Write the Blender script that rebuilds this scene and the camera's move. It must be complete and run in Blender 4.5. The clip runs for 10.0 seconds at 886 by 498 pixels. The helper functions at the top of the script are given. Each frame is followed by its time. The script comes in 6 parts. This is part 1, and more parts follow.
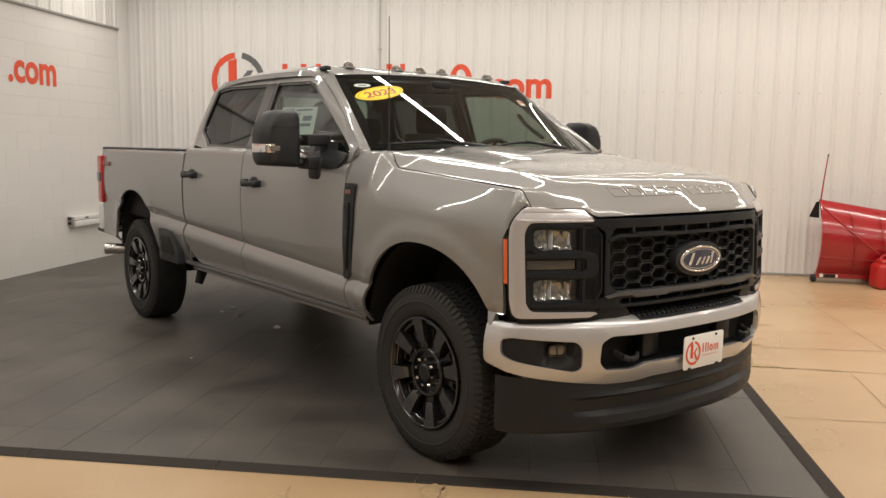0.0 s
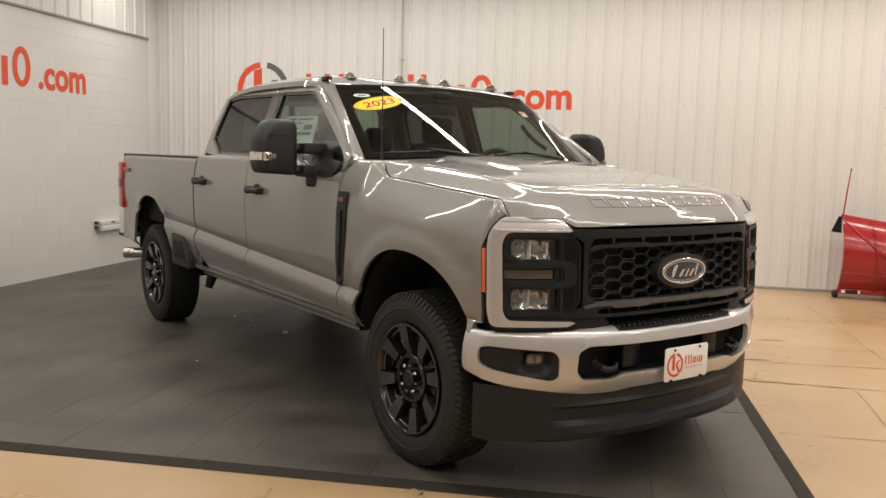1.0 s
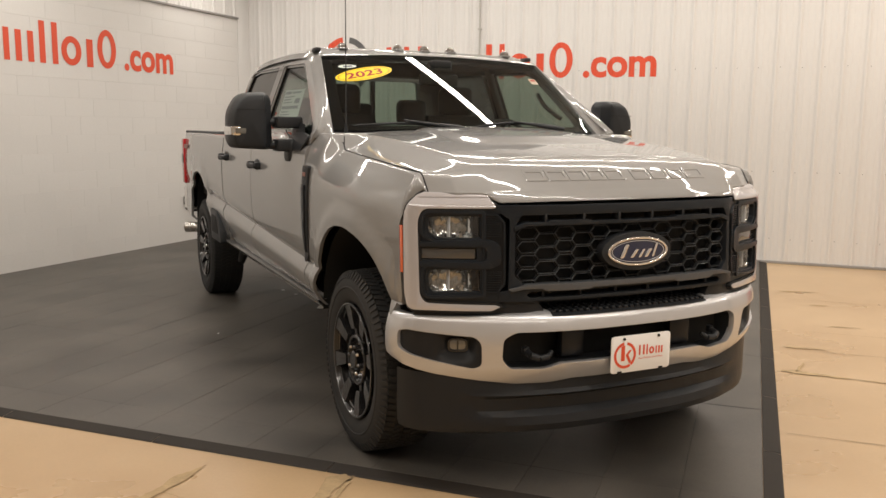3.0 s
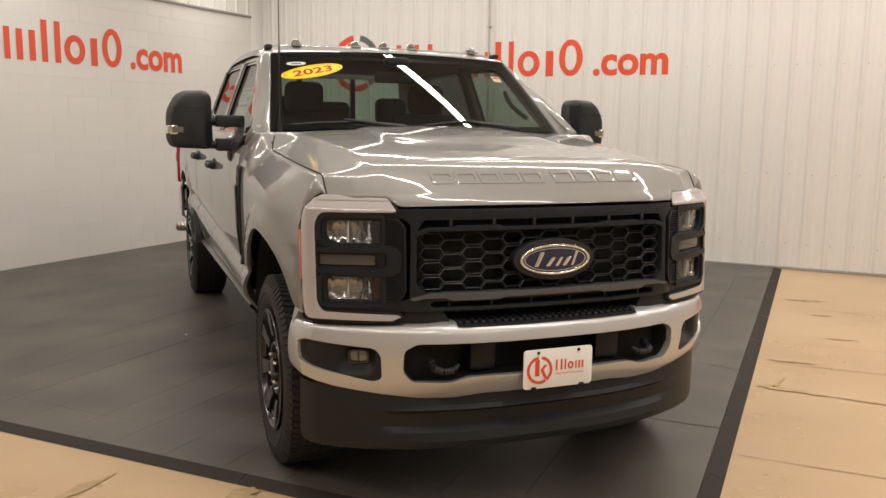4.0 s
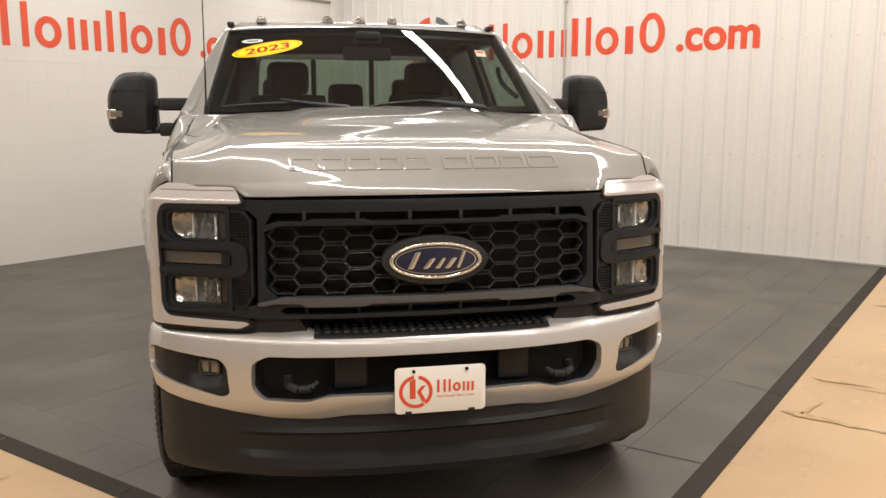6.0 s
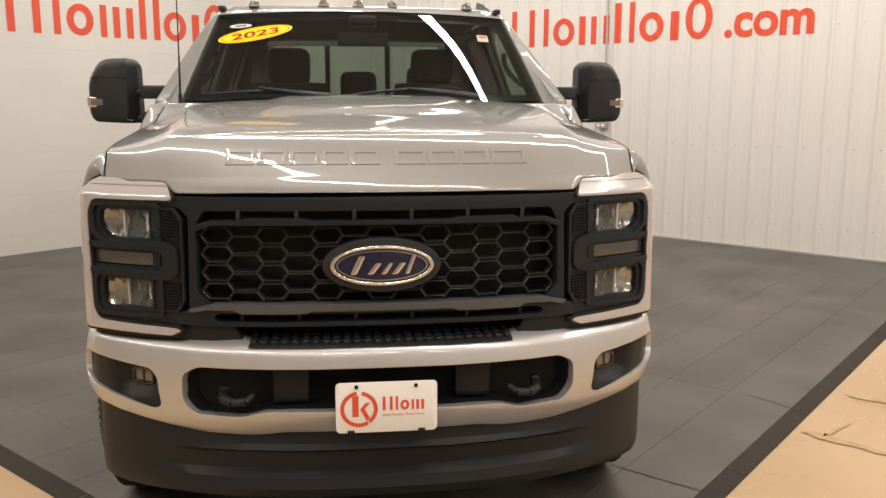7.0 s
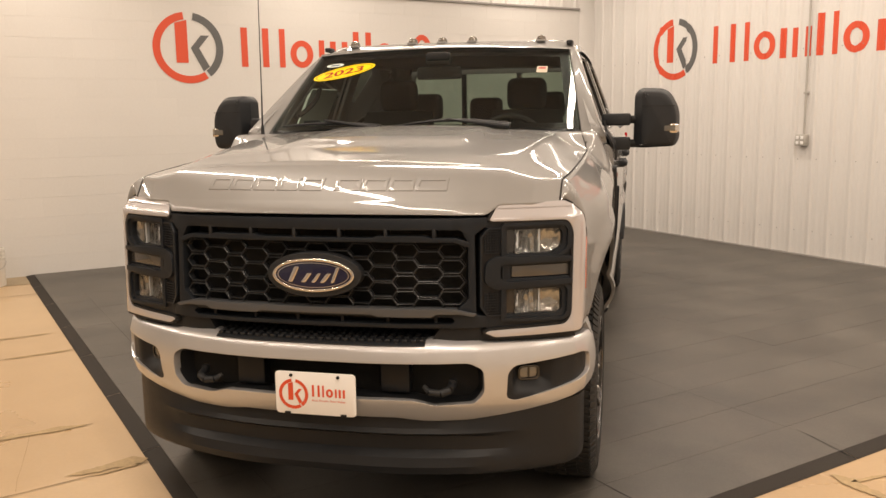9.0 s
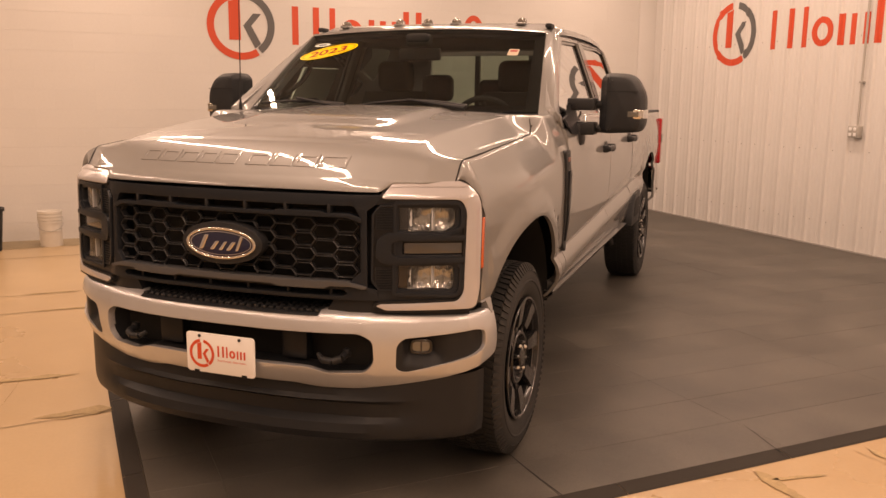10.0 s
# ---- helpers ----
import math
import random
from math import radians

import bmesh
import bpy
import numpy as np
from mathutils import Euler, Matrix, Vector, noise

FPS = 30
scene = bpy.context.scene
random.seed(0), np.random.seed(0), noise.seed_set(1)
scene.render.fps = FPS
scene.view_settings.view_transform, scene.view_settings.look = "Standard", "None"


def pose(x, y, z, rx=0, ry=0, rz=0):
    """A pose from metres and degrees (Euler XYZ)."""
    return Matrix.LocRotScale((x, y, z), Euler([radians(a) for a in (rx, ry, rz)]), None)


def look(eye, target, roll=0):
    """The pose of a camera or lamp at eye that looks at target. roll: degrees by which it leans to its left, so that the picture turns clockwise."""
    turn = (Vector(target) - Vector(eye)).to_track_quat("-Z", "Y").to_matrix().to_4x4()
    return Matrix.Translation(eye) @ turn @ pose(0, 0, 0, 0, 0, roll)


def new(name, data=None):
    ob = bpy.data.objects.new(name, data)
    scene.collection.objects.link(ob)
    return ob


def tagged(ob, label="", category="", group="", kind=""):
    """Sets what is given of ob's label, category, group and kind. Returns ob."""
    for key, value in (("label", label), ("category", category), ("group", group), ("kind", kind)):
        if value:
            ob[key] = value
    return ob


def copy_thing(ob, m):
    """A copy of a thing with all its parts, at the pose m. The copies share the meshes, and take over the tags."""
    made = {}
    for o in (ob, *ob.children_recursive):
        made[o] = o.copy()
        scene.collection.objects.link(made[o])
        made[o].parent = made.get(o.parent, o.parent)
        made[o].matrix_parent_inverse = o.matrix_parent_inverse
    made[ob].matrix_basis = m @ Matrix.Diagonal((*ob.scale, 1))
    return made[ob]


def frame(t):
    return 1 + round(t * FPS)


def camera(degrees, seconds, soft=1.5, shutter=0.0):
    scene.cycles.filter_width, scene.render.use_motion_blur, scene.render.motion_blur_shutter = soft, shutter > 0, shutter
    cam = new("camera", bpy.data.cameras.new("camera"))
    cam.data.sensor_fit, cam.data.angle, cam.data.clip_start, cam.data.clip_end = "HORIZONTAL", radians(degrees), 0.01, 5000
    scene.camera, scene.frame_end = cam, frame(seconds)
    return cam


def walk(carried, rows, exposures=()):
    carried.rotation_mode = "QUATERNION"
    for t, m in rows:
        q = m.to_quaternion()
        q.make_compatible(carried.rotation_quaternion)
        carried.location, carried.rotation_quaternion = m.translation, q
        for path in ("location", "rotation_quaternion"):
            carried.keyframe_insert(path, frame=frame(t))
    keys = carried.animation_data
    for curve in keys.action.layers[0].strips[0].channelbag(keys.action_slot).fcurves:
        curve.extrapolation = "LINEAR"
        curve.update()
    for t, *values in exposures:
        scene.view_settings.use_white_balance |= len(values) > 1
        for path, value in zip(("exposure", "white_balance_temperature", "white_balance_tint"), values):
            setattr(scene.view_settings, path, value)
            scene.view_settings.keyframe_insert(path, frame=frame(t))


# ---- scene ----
cam = camera(55.8, 10.0)
PATH = [
    (0, (0.119, -0.012, 1.512), (-0.196, 1.949, 1.27), 0.9),
    (0.5, (0.161, -0.039, 1.522), (-0.169, 1.92, 1.291), 0.6),
    (1, (0.374, -0.019, 1.515), (-0.03, 1.927, 1.295), 1.5),
    (1.5, (0.596, 0.041, 1.511), (0.103, 1.964, 1.265), 2.3),
    (2, (0.8, 0.187, 1.522), (0.203, 2.077, 1.256), 1.7),
    (2.5, (1.015, 0.316, 1.517), (0.327, 2.173, 1.238), 0.8),
    (4, (1.698, 0.88, 1.527), (0.837, 2.661, 1.236), 0.7),
    (4.5, (1.919, 1.107, 1.525), (0.967, 2.842, 1.236), 0.3),
    (5, (2.077, 1.361, 1.5), (1.058, 3.055, 1.198), 0.3),
    (6.5, (2.356, 2.028, 1.494), (1.132, 3.575, 1.161), -0.1),
    (7, (2.408, 2.248, 1.496), (1.126, 3.743, 1.149), 0.1),
    (7.5, (2.589, 2.458, 1.503), (1.175, 3.829, 1.156), -0.3),
    (8, (2.835, 2.6, 1.541), (1.309, 3.845, 1.193), -0.8),
    (8.5, (3.116, 2.766, 1.571), (1.483, 3.876, 1.254), -1.3),
    (9, (3.456, 2.94, 1.569), (1.738, 3.914, 1.255), -0.8),
    (9.5, (3.699, 3.218, 1.561), (1.927, 4.078, 1.212), -0.3),
    (10, (3.881, 3.563, 1.569), (2.063, 4.316, 1.211), 0.6),
]
EXPO = [(0.0, -0.48, 6480, 9), (1.0, -0.50, 6500, 9), (2.0, -0.48, 6530, 10), (2.5, -0.43, 6550, 10), (4.5, -0.48, 6600, 10), (5.2, -0.32, 6600, 10), (6.5, -0.16, 6500, 10), (7.0, -0.22, 6600, 10), (7.5, -0.42, 6650, 10), (8.0, -0.22, 6600, 10), (8.5, 0.05, 6550, 10), (9.0, -0.26, 7500, 15), (9.5, -0.30, 9100, 29), (10.0, -0.50, 9900, 36)]
walk(cam, [(t, look(eye, target, roll)) for t, eye, target, roll in PATH], EXPO)

# ---- light: a closed hall with rows of tube lamps under the ceiling ----
world = bpy.data.worlds.new("world")
world.use_nodes = True
world.node_tree.nodes["Background"].inputs[0].default_value = (0.02, 0.02, 0.022, 1)
scene.world = world
CEIL = 4.0
LAMP_ROWS = [(1.0, 0.3), (1.0, 3.65), (1.0, 6.6), (1.0, 9.5)]
LAMP_LEN = 13.6
LAMP_POWER = 265.0


def tube_row(x, y):
    d = bpy.data.lights.new("tube_light", "AREA")
    d.shape, d.size, d.size_y, d.energy, d.color = "RECTANGLE", LAMP_LEN, 0.075, LAMP_POWER, (1.0, 0.945, 0.865)
    ob = new("tube_light", d)
    ob.matrix_world = pose(x, y, CEIL - 0.16)
    return ob


for lx, ly in LAMP_ROWS:
    tube_row(lx, ly)


# ---- materials ----
def shader(name):
    m = bpy.data.materials.new(name)
    m.use_nodes = True
    nt = m.node_tree
    return m, nt, nt.nodes["Principled BSDF"]


def surface(name, col, rough=0.5, metal=0.0, var=0.08, scale=6.0, grain=0.0, gscale=90.0, bump=0.0, bscale=120.0, coat=0.0, spec=0.5, rvar=0.08, island=0.0, clear=1.5, laid=False, polish=0.03):
    """Principled surface: two scales of tone, gloss variation and fine relief."""
    m, nt, b = shader(name)
    n, lk = nt.nodes.new, nt.links.new
    tc = n("ShaderNodeTexCoord")
    big = n("ShaderNodeTexNoise")
    big.inputs["Scale"].default_value, big.inputs["Detail"].default_value = scale, 5
    small = n("ShaderNodeTexNoise")
    small.inputs["Scale"].default_value, small.inputs["Detail"].default_value = gscale, 3
    at = n("ShaderNodeNewGeometry").outputs["Position"] if laid else tc.outputs["Object"]
    for t in (big, small):
        lk(at, t.inputs["Vector"])
    add = n("ShaderNodeMath")
    add.operation = "MULTIPLY_ADD"
    lk(big.outputs["Fac"], add.inputs[0])
    add.inputs[1].default_value, add.inputs[2].default_value = 2 * var, 1 - var
    add2 = n("ShaderNodeMath")
    add2.operation = "MULTIPLY_ADD"
    lk(small.outputs["Fac"], add2.inputs[0])
    add2.inputs[1].default_value, add2.inputs[2].default_value = 2 * grain, 1 - grain
    mul = n("ShaderNodeMath")
    mul.operation = "MULTIPLY"
    lk(add.outputs[0], mul.inputs[0])
    lk(add2.outputs[0], mul.inputs[1])
    last = mul.outputs[0]
    if island:
        oi = n("ShaderNodeObjectInfo")
        a3 = n("ShaderNodeMath")
        a3.operation = "MULTIPLY_ADD"
        lk(oi.outputs["Random"], a3.inputs[0])
        a3.inputs[1].default_value, a3.inputs[2].default_value = 2 * island, 1 - island
        m3 = n("ShaderNodeMath")
        m3.operation = "MULTIPLY"
        lk(last, m3.inputs[0])
        lk(a3.outputs[0], m3.inputs[1])
        last = m3.outputs[0]
    vm = n("ShaderNodeVectorMath")
    vm.operation = "SCALE"
    vm.inputs[0].default_value = col
    lk(last, vm.inputs["Scale"])
    lk(vm.outputs[0], b.inputs["Base Color"])
    rr = n("ShaderNodeMath")
    rr.operation = "MULTIPLY_ADD"
    lk(big.outputs["Fac"], rr.inputs[0])
    rr.inputs[1].default_value, rr.inputs[2].default_value = 2 * rvar * rough, rough * (1 - rvar)
    lk(rr.outputs[0], b.inputs["Roughness"])
    b.inputs["Metallic"].default_value = metal
    b.inputs["Coat Weight"].default_value, b.inputs["Coat Roughness"].default_value, b.inputs["Coat IOR"].default_value = coat, polish, clear
    b.inputs["Specular IOR Level"].default_value = spec
    if bump:
        bt = n("ShaderNodeTexNoise")
        bt.inputs["Scale"].default_value, bt.inputs["Detail"].default_value = bscale, 4
        lk(at, bt.inputs["Vector"])
        bn = n("ShaderNodeBump")
        bn.inputs["Strength"].default_value, bn.inputs["Distance"].default_value = bump, 0.002
        lk(bt.outputs["Fac"], bn.inputs["Height"])
        lk(bn.outputs[0], b.inputs["Normal"])
    return m


def glass(name, tint, gloss=0.02, ior=1.5):
    """Thin pane: tinted see-through with a Fresnel gloss on top."""
    m, nt, b = shader(name)
    nt.nodes.remove(b)
    out = nt.nodes["Material Output"]
    tr = nt.nodes.new("ShaderNodeBsdfTransparent")
    tr.inputs[0].default_value = (*tint, 1)
    gl = nt.nodes.new("ShaderNodeBsdfGlossy")
    gl.inputs["Roughness"].default_value = gloss
    fr = nt.nodes.new("ShaderNodeFresnel")
    fr.inputs[0].default_value = ior
    mx = nt.nodes.new("ShaderNodeMixShader")
    nt.links.new(fr.outputs[0], mx.inputs[0])
    nt.links.new(tr.outputs[0], mx.inputs[1])
    nt.links.new(gl.outputs[0], mx.inputs[2])
    nt.links.new(mx.outputs[0], out.inputs[0])
    return m


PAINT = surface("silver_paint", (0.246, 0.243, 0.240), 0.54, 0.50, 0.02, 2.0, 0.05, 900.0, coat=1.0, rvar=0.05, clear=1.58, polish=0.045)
GREY_TRIM = surface("dark_grey_trim", (0.0150, 0.0182, 0.0230), 0.36, 0, 0.06, 9, 0.05, 300, 0.08, 500, spec=0.24)
BLACK_PLASTIC = surface("black_plastic", (0.0195, 0.0212, 0.0240), 0.50, 0, 0.1, 7, 0.1, 250, 0.25, 450, spec=0.30)
DARK_PLASTIC = surface("dam_plastic", (0.0155, 0.0170, 0.0196), 0.42, 0, 0.15, 5, 0.1, 250, 0.25, 450, spec=0.26)
# lighter copy of the grille's black: the glint on cell edges put into colour
CELL_GLINT = surface("grille_edge_glint", (0.024, 0.027, 0.031), 0.30, 0, 0.08, 9, 0.05, 300, spec=0.5)
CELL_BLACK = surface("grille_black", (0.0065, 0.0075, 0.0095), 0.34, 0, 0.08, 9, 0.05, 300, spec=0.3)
BLACK_GLOSS = surface("gloss_black", (0.008, 0.008, 0.009), 0.12, 0, 0.05, 5, coat=0.6)
DARK = surface("underbody_black", (0.006, 0.006, 0.006), 0.8, 0, 0.3, 6, 0.2, 60, 0.4, 80)
RUBBER = surface("tyre_rubber", (0.0145, 0.0143, 0.0142), 0.72, 0, 0.15, 9, 0.2, 160, 0.3, 260)
CHROME = surface("chrome", (0.80, 0.79, 0.78), 0.07, 1.0, 0.02, 5)
SATIN = surface("satin_bezel", (0.50, 0.488, 0.508), 0.20, 0.25, 0.03, 6, coat=1.0)
# strong tone blotches paint bright and dark reflections into the reflector's colour
LAMP_SILVER = surface("lamp_silver", (0.44, 0.435, 0.415), 0.13, 0.9, 0.45, 60)
BAR_GREY = surface("satin_grey_bar", (0.085, 0.090, 0.098), 0.34, 0.25, 0.05, 9, 0.05, 300, coat=0.2)
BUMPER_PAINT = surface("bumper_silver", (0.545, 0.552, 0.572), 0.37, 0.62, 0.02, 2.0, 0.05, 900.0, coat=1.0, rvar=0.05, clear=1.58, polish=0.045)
RIM_DARK = surface("gunmetal_rim", (0.105, 0.105, 0.109), 0.26, 0.85, 0.06, 8, 0.05, 300, coat=0.5)
RIM_BLACK = surface("rim_black", (0.010, 0.010, 0.011), 0.22, 0.2, 0.1, 8, coat=0.4)
GALV = surface("galvanised", (0.46, 0.44, 0.41), 0.5, 0.25, 0.1, 12, 0.1, 200)
STEEL = surface("steel", (0.50, 0.48, 0.46), 0.28, 1.0, 0.1, 12, 0.1, 200)
INTERIOR = surface("dark_cloth", (0.0145, 0.0150, 0.0155), 0.85, 0, 0.12, 10, 0.15, 400, 0.3, 700)
INTERIOR_TRIM = surface("interior_trim", (0.018, 0.0185, 0.019), 0.6, 0, 0.08, 10, 0.1, 300)
HEADLINER = surface("headliner", (0.035, 0.035, 0.034), 0.9, 0, 0.05, 10, 0.08, 500)
WIND_GLASS = glass("windscreen_glass", (0.53, 0.615, 0.56), 0.012, 1.42)
SIDE_GLASS = glass("side_glass", (0.35, 0.41, 0.37), 0.012)
TINT_GLASS = glass("privacy_glass", (0.09, 0.095, 0.095), 0.012)
LENS_GLASS = glass("lens_glass", (0.90, 0.91, 0.92), 0.02)
RED_LENS = surface("red_lens", (0.46, 0.006, 0.012), 0.16, 0, 0.05, 8, coat=0.4)
AMBER_LENS = surface("amber_lens", (0.66, 0.11, 0.025), 0.2, 0, 0.05, 8, coat=1.0)
WHITE_LENS = surface("white_lens", (0.20, 0.195, 0.18), 0.10, 0.5, 0.04, 20, coat=0.8)
CLEAR_BROWN = surface("marker_lens", (0.18, 0.160, 0.138), 0.16, 0.2, 0.1, 20, coat=0.8)
SMOKE_LENS = surface("smoke_lens", (0.085, 0.083, 0.080), 0.12, 0.3, 0.08, 14, coat=0.8)
NAVY = surface("badge_navy", (0.007, 0.011, 0.048), 0.12, 0.2, 0.05, 8, coat=1.0)
PLATE_WHITE = surface("plate_white", (0.86, 0.86, 0.86), 0.35, 0, 0.02, 8, coat=0.3)
SIGN_RED = surface("sign_orange_red", (0.72, 0.085, 0.035), 0.5, 0, 0.04, 5)
SIGN_GREY = surface("sign_grey", (0.12, 0.12, 0.12), 0.5, 0, 0.04, 5)
STICKER_YELLOW = surface("sticker_yellow", (0.92, 0.66, 0.003), 0.5, 0, 0.02, 8)
STICKER_RED = surface("sticker_red", (0.36, 0.012, 0.006), 0.4, 0, 0.02, 8)
DECAL = surface("faded_decal", (0.26, 0.13, 0.115), 0.45, 0.1, 0.05, 8)
PAPER = surface("paper", (0.62, 0.68, 0.62), 0.6, 0, 0.03, 12)
TAN_PAPER = surface("tan_paper", (0.52, 0.44, 0.33), 0.6, 0, 0.03, 12)
PAPER_INK = surface("paper_ink", (0.08, 0.11, 0.16), 0.6, 0, 0.03, 12)
WALL_WHITE = surface("white_painted_block", (0.70, 0.68, 0.655), 0.42, 0, 0.03, 1.3, 0.03, 40, 0.25, 70, island=0.012, laid=True)
SHEET_WHITE = surface("white_ribbed_sheet", (0.72, 0.70, 0.68), 0.36, 0, 0.03, 0.9, 0.02, 30, laid=True)
MORTAR = surface("painted_joint", (0.69, 0.67, 0.645), 0.5, 0, 0.03, 3)
CEILING = surface("ceiling_sheet", (0.82, 0.81, 0.80), 0.6, 0, 0.04, 1.5)
PLAIN_WALL = surface("plain_wall", (0.62, 0.60, 0.57), 0.6, 0, 0.05, 1.2)
TRIM_GREY = surface("trim_grey", (0.30, 0.285, 0.27), 0.5, 0, 0.08, 8)
MAT_RUBBER = surface("rubber_mat", (0.079, 0.0712, 0.0615), 0.46, 0, 0.95, 1.9, 0.26, 110, 0.35, 240, island=0.03, rvar=0.20, laid=True)
MAT_EDGE = surface("rubber_edge", (0.034, 0.029, 0.025), 0.75, 0, 0.15, 3, 0.1, 120, 0.3, 200, spec=0.2)
MAT_GAP = surface("mat_gap", (0.012, 0.011, 0.010), 0.8, 0, 0.2, 9)
PLOW_RED = surface("plow_red", (0.35, 0.010, 0.015), 0.22, 0, 0.08, 5, coat=0.6)
CAN_RED = surface("can_red", (0.45, 0.020, 0.016), 0.42, 0, 0.05, 8)
BUCKET_WHITE = surface("bucket_white", (0.70, 0.66, 0.60), 0.5, 0, 0.10, 14)


def concrete():
    """Sealed tan concrete: broad blotches, fine grain, glossy with worn patches."""
    m, nt, b = shader("sealed_concrete")
    n, lk = nt.nodes.new, nt.links.new
    tc = n("ShaderNodeTexCoord")
    n1, n2, n3 = n("ShaderNodeTexNoise"), n("ShaderNodeTexNoise"), n("ShaderNodeTexNoise")
    for t, s, d in ((n1, 0.55, 6), (n2, 3.5, 8), (n3, 55, 4)):
        t.inputs["Scale"].default_value, t.inputs["Detail"].default_value = s, d
        lk(tc.outputs["Object"], t.inputs["Vector"])
    r1 = n("ShaderNodeValToRGB")
    r1.color_ramp.elements[0].position, r1.color_ramp.elements[1].position = 0.32, 0.68
    r1.color_ramp.elements[0].color, r1.color_ramp.elements[1].color = (0.44, 0.295, 0.160, 1), (0.545, 0.395, 0.240, 1)
    lk(n1.outputs["Fac"], r1.inputs[0])
    r2 = n("ShaderNodeValToRGB")
    r2.color_ramp.elements[0].position, r2.color_ramp.elements[1].position = 0.25, 0.75
    r2.color_ramp.elements[0].color, r2.color_ramp.elements[1].color = (0.95, 0.935, 0.915, 1), (1.02, 1.015, 1.005, 1)
    lk(n2.outputs["Fac"], r2.inputs[0])
    mx = n("ShaderNodeMix")
    mx.data_type, mx.blend_type = "RGBA", "MULTIPLY"
    mx.inputs[0].default_value = 1
    lk(r1.outputs[0], mx.inputs[6])
    lk(r2.outputs[0], mx.inputs[7])
    g = n("ShaderNodeVectorMath")
    g.operation = "SCALE"
    gm = n("ShaderNodeMath")
    gm.operation = "MULTIPLY_ADD"
    lk(n3.outputs["Fac"], gm.inputs[0])
    gm.inputs[1].default_value, gm.inputs[2].default_value = 0.12, 0.94
    lk(mx.outputs[2], g.inputs[0])
    lk(gm.outputs[0], g.inputs["Scale"])
    lk(g.outputs[0], b.inputs["Base Color"])
    rr = n("ShaderNodeMapRange")
    rr.inputs[1].default_value, rr.inputs[2].default_value = 0.3, 0.7
    rr.inputs[3].default_value, rr.inputs[4].default_value = 0.24, 0.36
    lk(n1.outputs["Fac"], rr.inputs[0])
    lk(rr.outputs[0], b.inputs["Roughness"])
    bn = n("ShaderNodeBump")
    bn.inputs["Strength"].default_value, bn.inputs["Distance"].default_value = 0.03, 0.001
    lk(n3.outputs["Fac"], bn.inputs["Height"])
    lk(bn.outputs[0], b.inputs["Normal"])
    return m


CONCRETE = concrete()
JOINT_DARK = surface("floor_joint", (0.31, 0.215, 0.115), 0.7, 0, 0.4, 9, 0.3, 40)


SPALL = surface("worn_joint", (0.40, 0.285, 0.155), 0.75, 0, 0.35, 14, 0.25, 70, 0.5, 60)
BARE = surface("bare_concrete", (0.33, 0.255, 0.165), 0.62, 0, 0.22, 3.5, 0.12, 60, 0.3, 90)


# ---- mesh helpers ----
def part(name, bm, material, parent=None, label="", sharp=32.0, smooth=True):
    bm.normal_update()
    me = bpy.data.meshes.new(name)
    bm.to_mesh(me)
    bm.free()
    me.materials.append(material)
    if smooth:
        me.shade_smooth()
        me.set_sharp_from_angle(angle=radians(sharp))
    ob = new(name, me)
    if parent is not None:
        ob.parent = parent
    if label:
        ob["label"] = label
    return ob


def thing(name, label, category, m=None, group="", kind=""):
    ob = new(name)
    ob.empty_display_size = 0.1
    if m is not None:
        ob.matrix_basis = m
    return tagged(ob, label, category, group, kind)


def structure(ob, label, category=""):
    return tagged(ob, label, category, "", "structure")


def box(bm, lo, hi, bev=0.0, seg=2):
    x0, y0, z0 = lo
    x1, y1, z1 = hi
    r = bmesh.ops.create_cube(bm, size=1.0, matrix=Matrix.Translation(((x0 + x1) / 2, (y0 + y1) / 2, (z0 + z1) / 2)) @ Matrix.Diagonal((abs(x1 - x0), abs(y1 - y0), abs(z1 - z0), 1)))
    if bev:
        es = {e for v in r["verts"] for e in v.link_edges}
        bmesh.ops.bevel(bm, geom=list(es), offset=bev, segments=seg, profile=0.5, affect="EDGES")
    return bm


def boxed(lo, hi, bev=0.0, seg=2):
    return box(bmesh.new(), lo, hi, bev, seg)


def rod(bm, a, b, r0, r1=None, n=12, caps=True):
    a, b = Vector(a), Vector(b)
    r1 = r0 if r1 is None else r1
    turn = (b - a).to_track_quat("Z", "Y").to_matrix().to_4x4()
    bmesh.ops.create_cone(bm, cap_ends=caps, segments=n, radius1=r0, radius2=r1, depth=(b - a).length, matrix=Matrix.Translation((a + b) / 2) @ turn)
    return bm


def grid(rows, bm=None):
    """Quads over a table of points; coinciding points are welded."""
    bm = bm or bmesh.new()
    vs = [[bm.verts.new(p) for p in row] for row in rows]
    for a, b in zip(vs, vs[1:]):
        for i in range(len(a) - 1):
            bm.faces.new((a[i], a[i + 1], b[i + 1], b[i]))
    bmesh.ops.remove_doubles(bm, verts=[v for r in vs for v in r], dist=0.0004)
    return bm


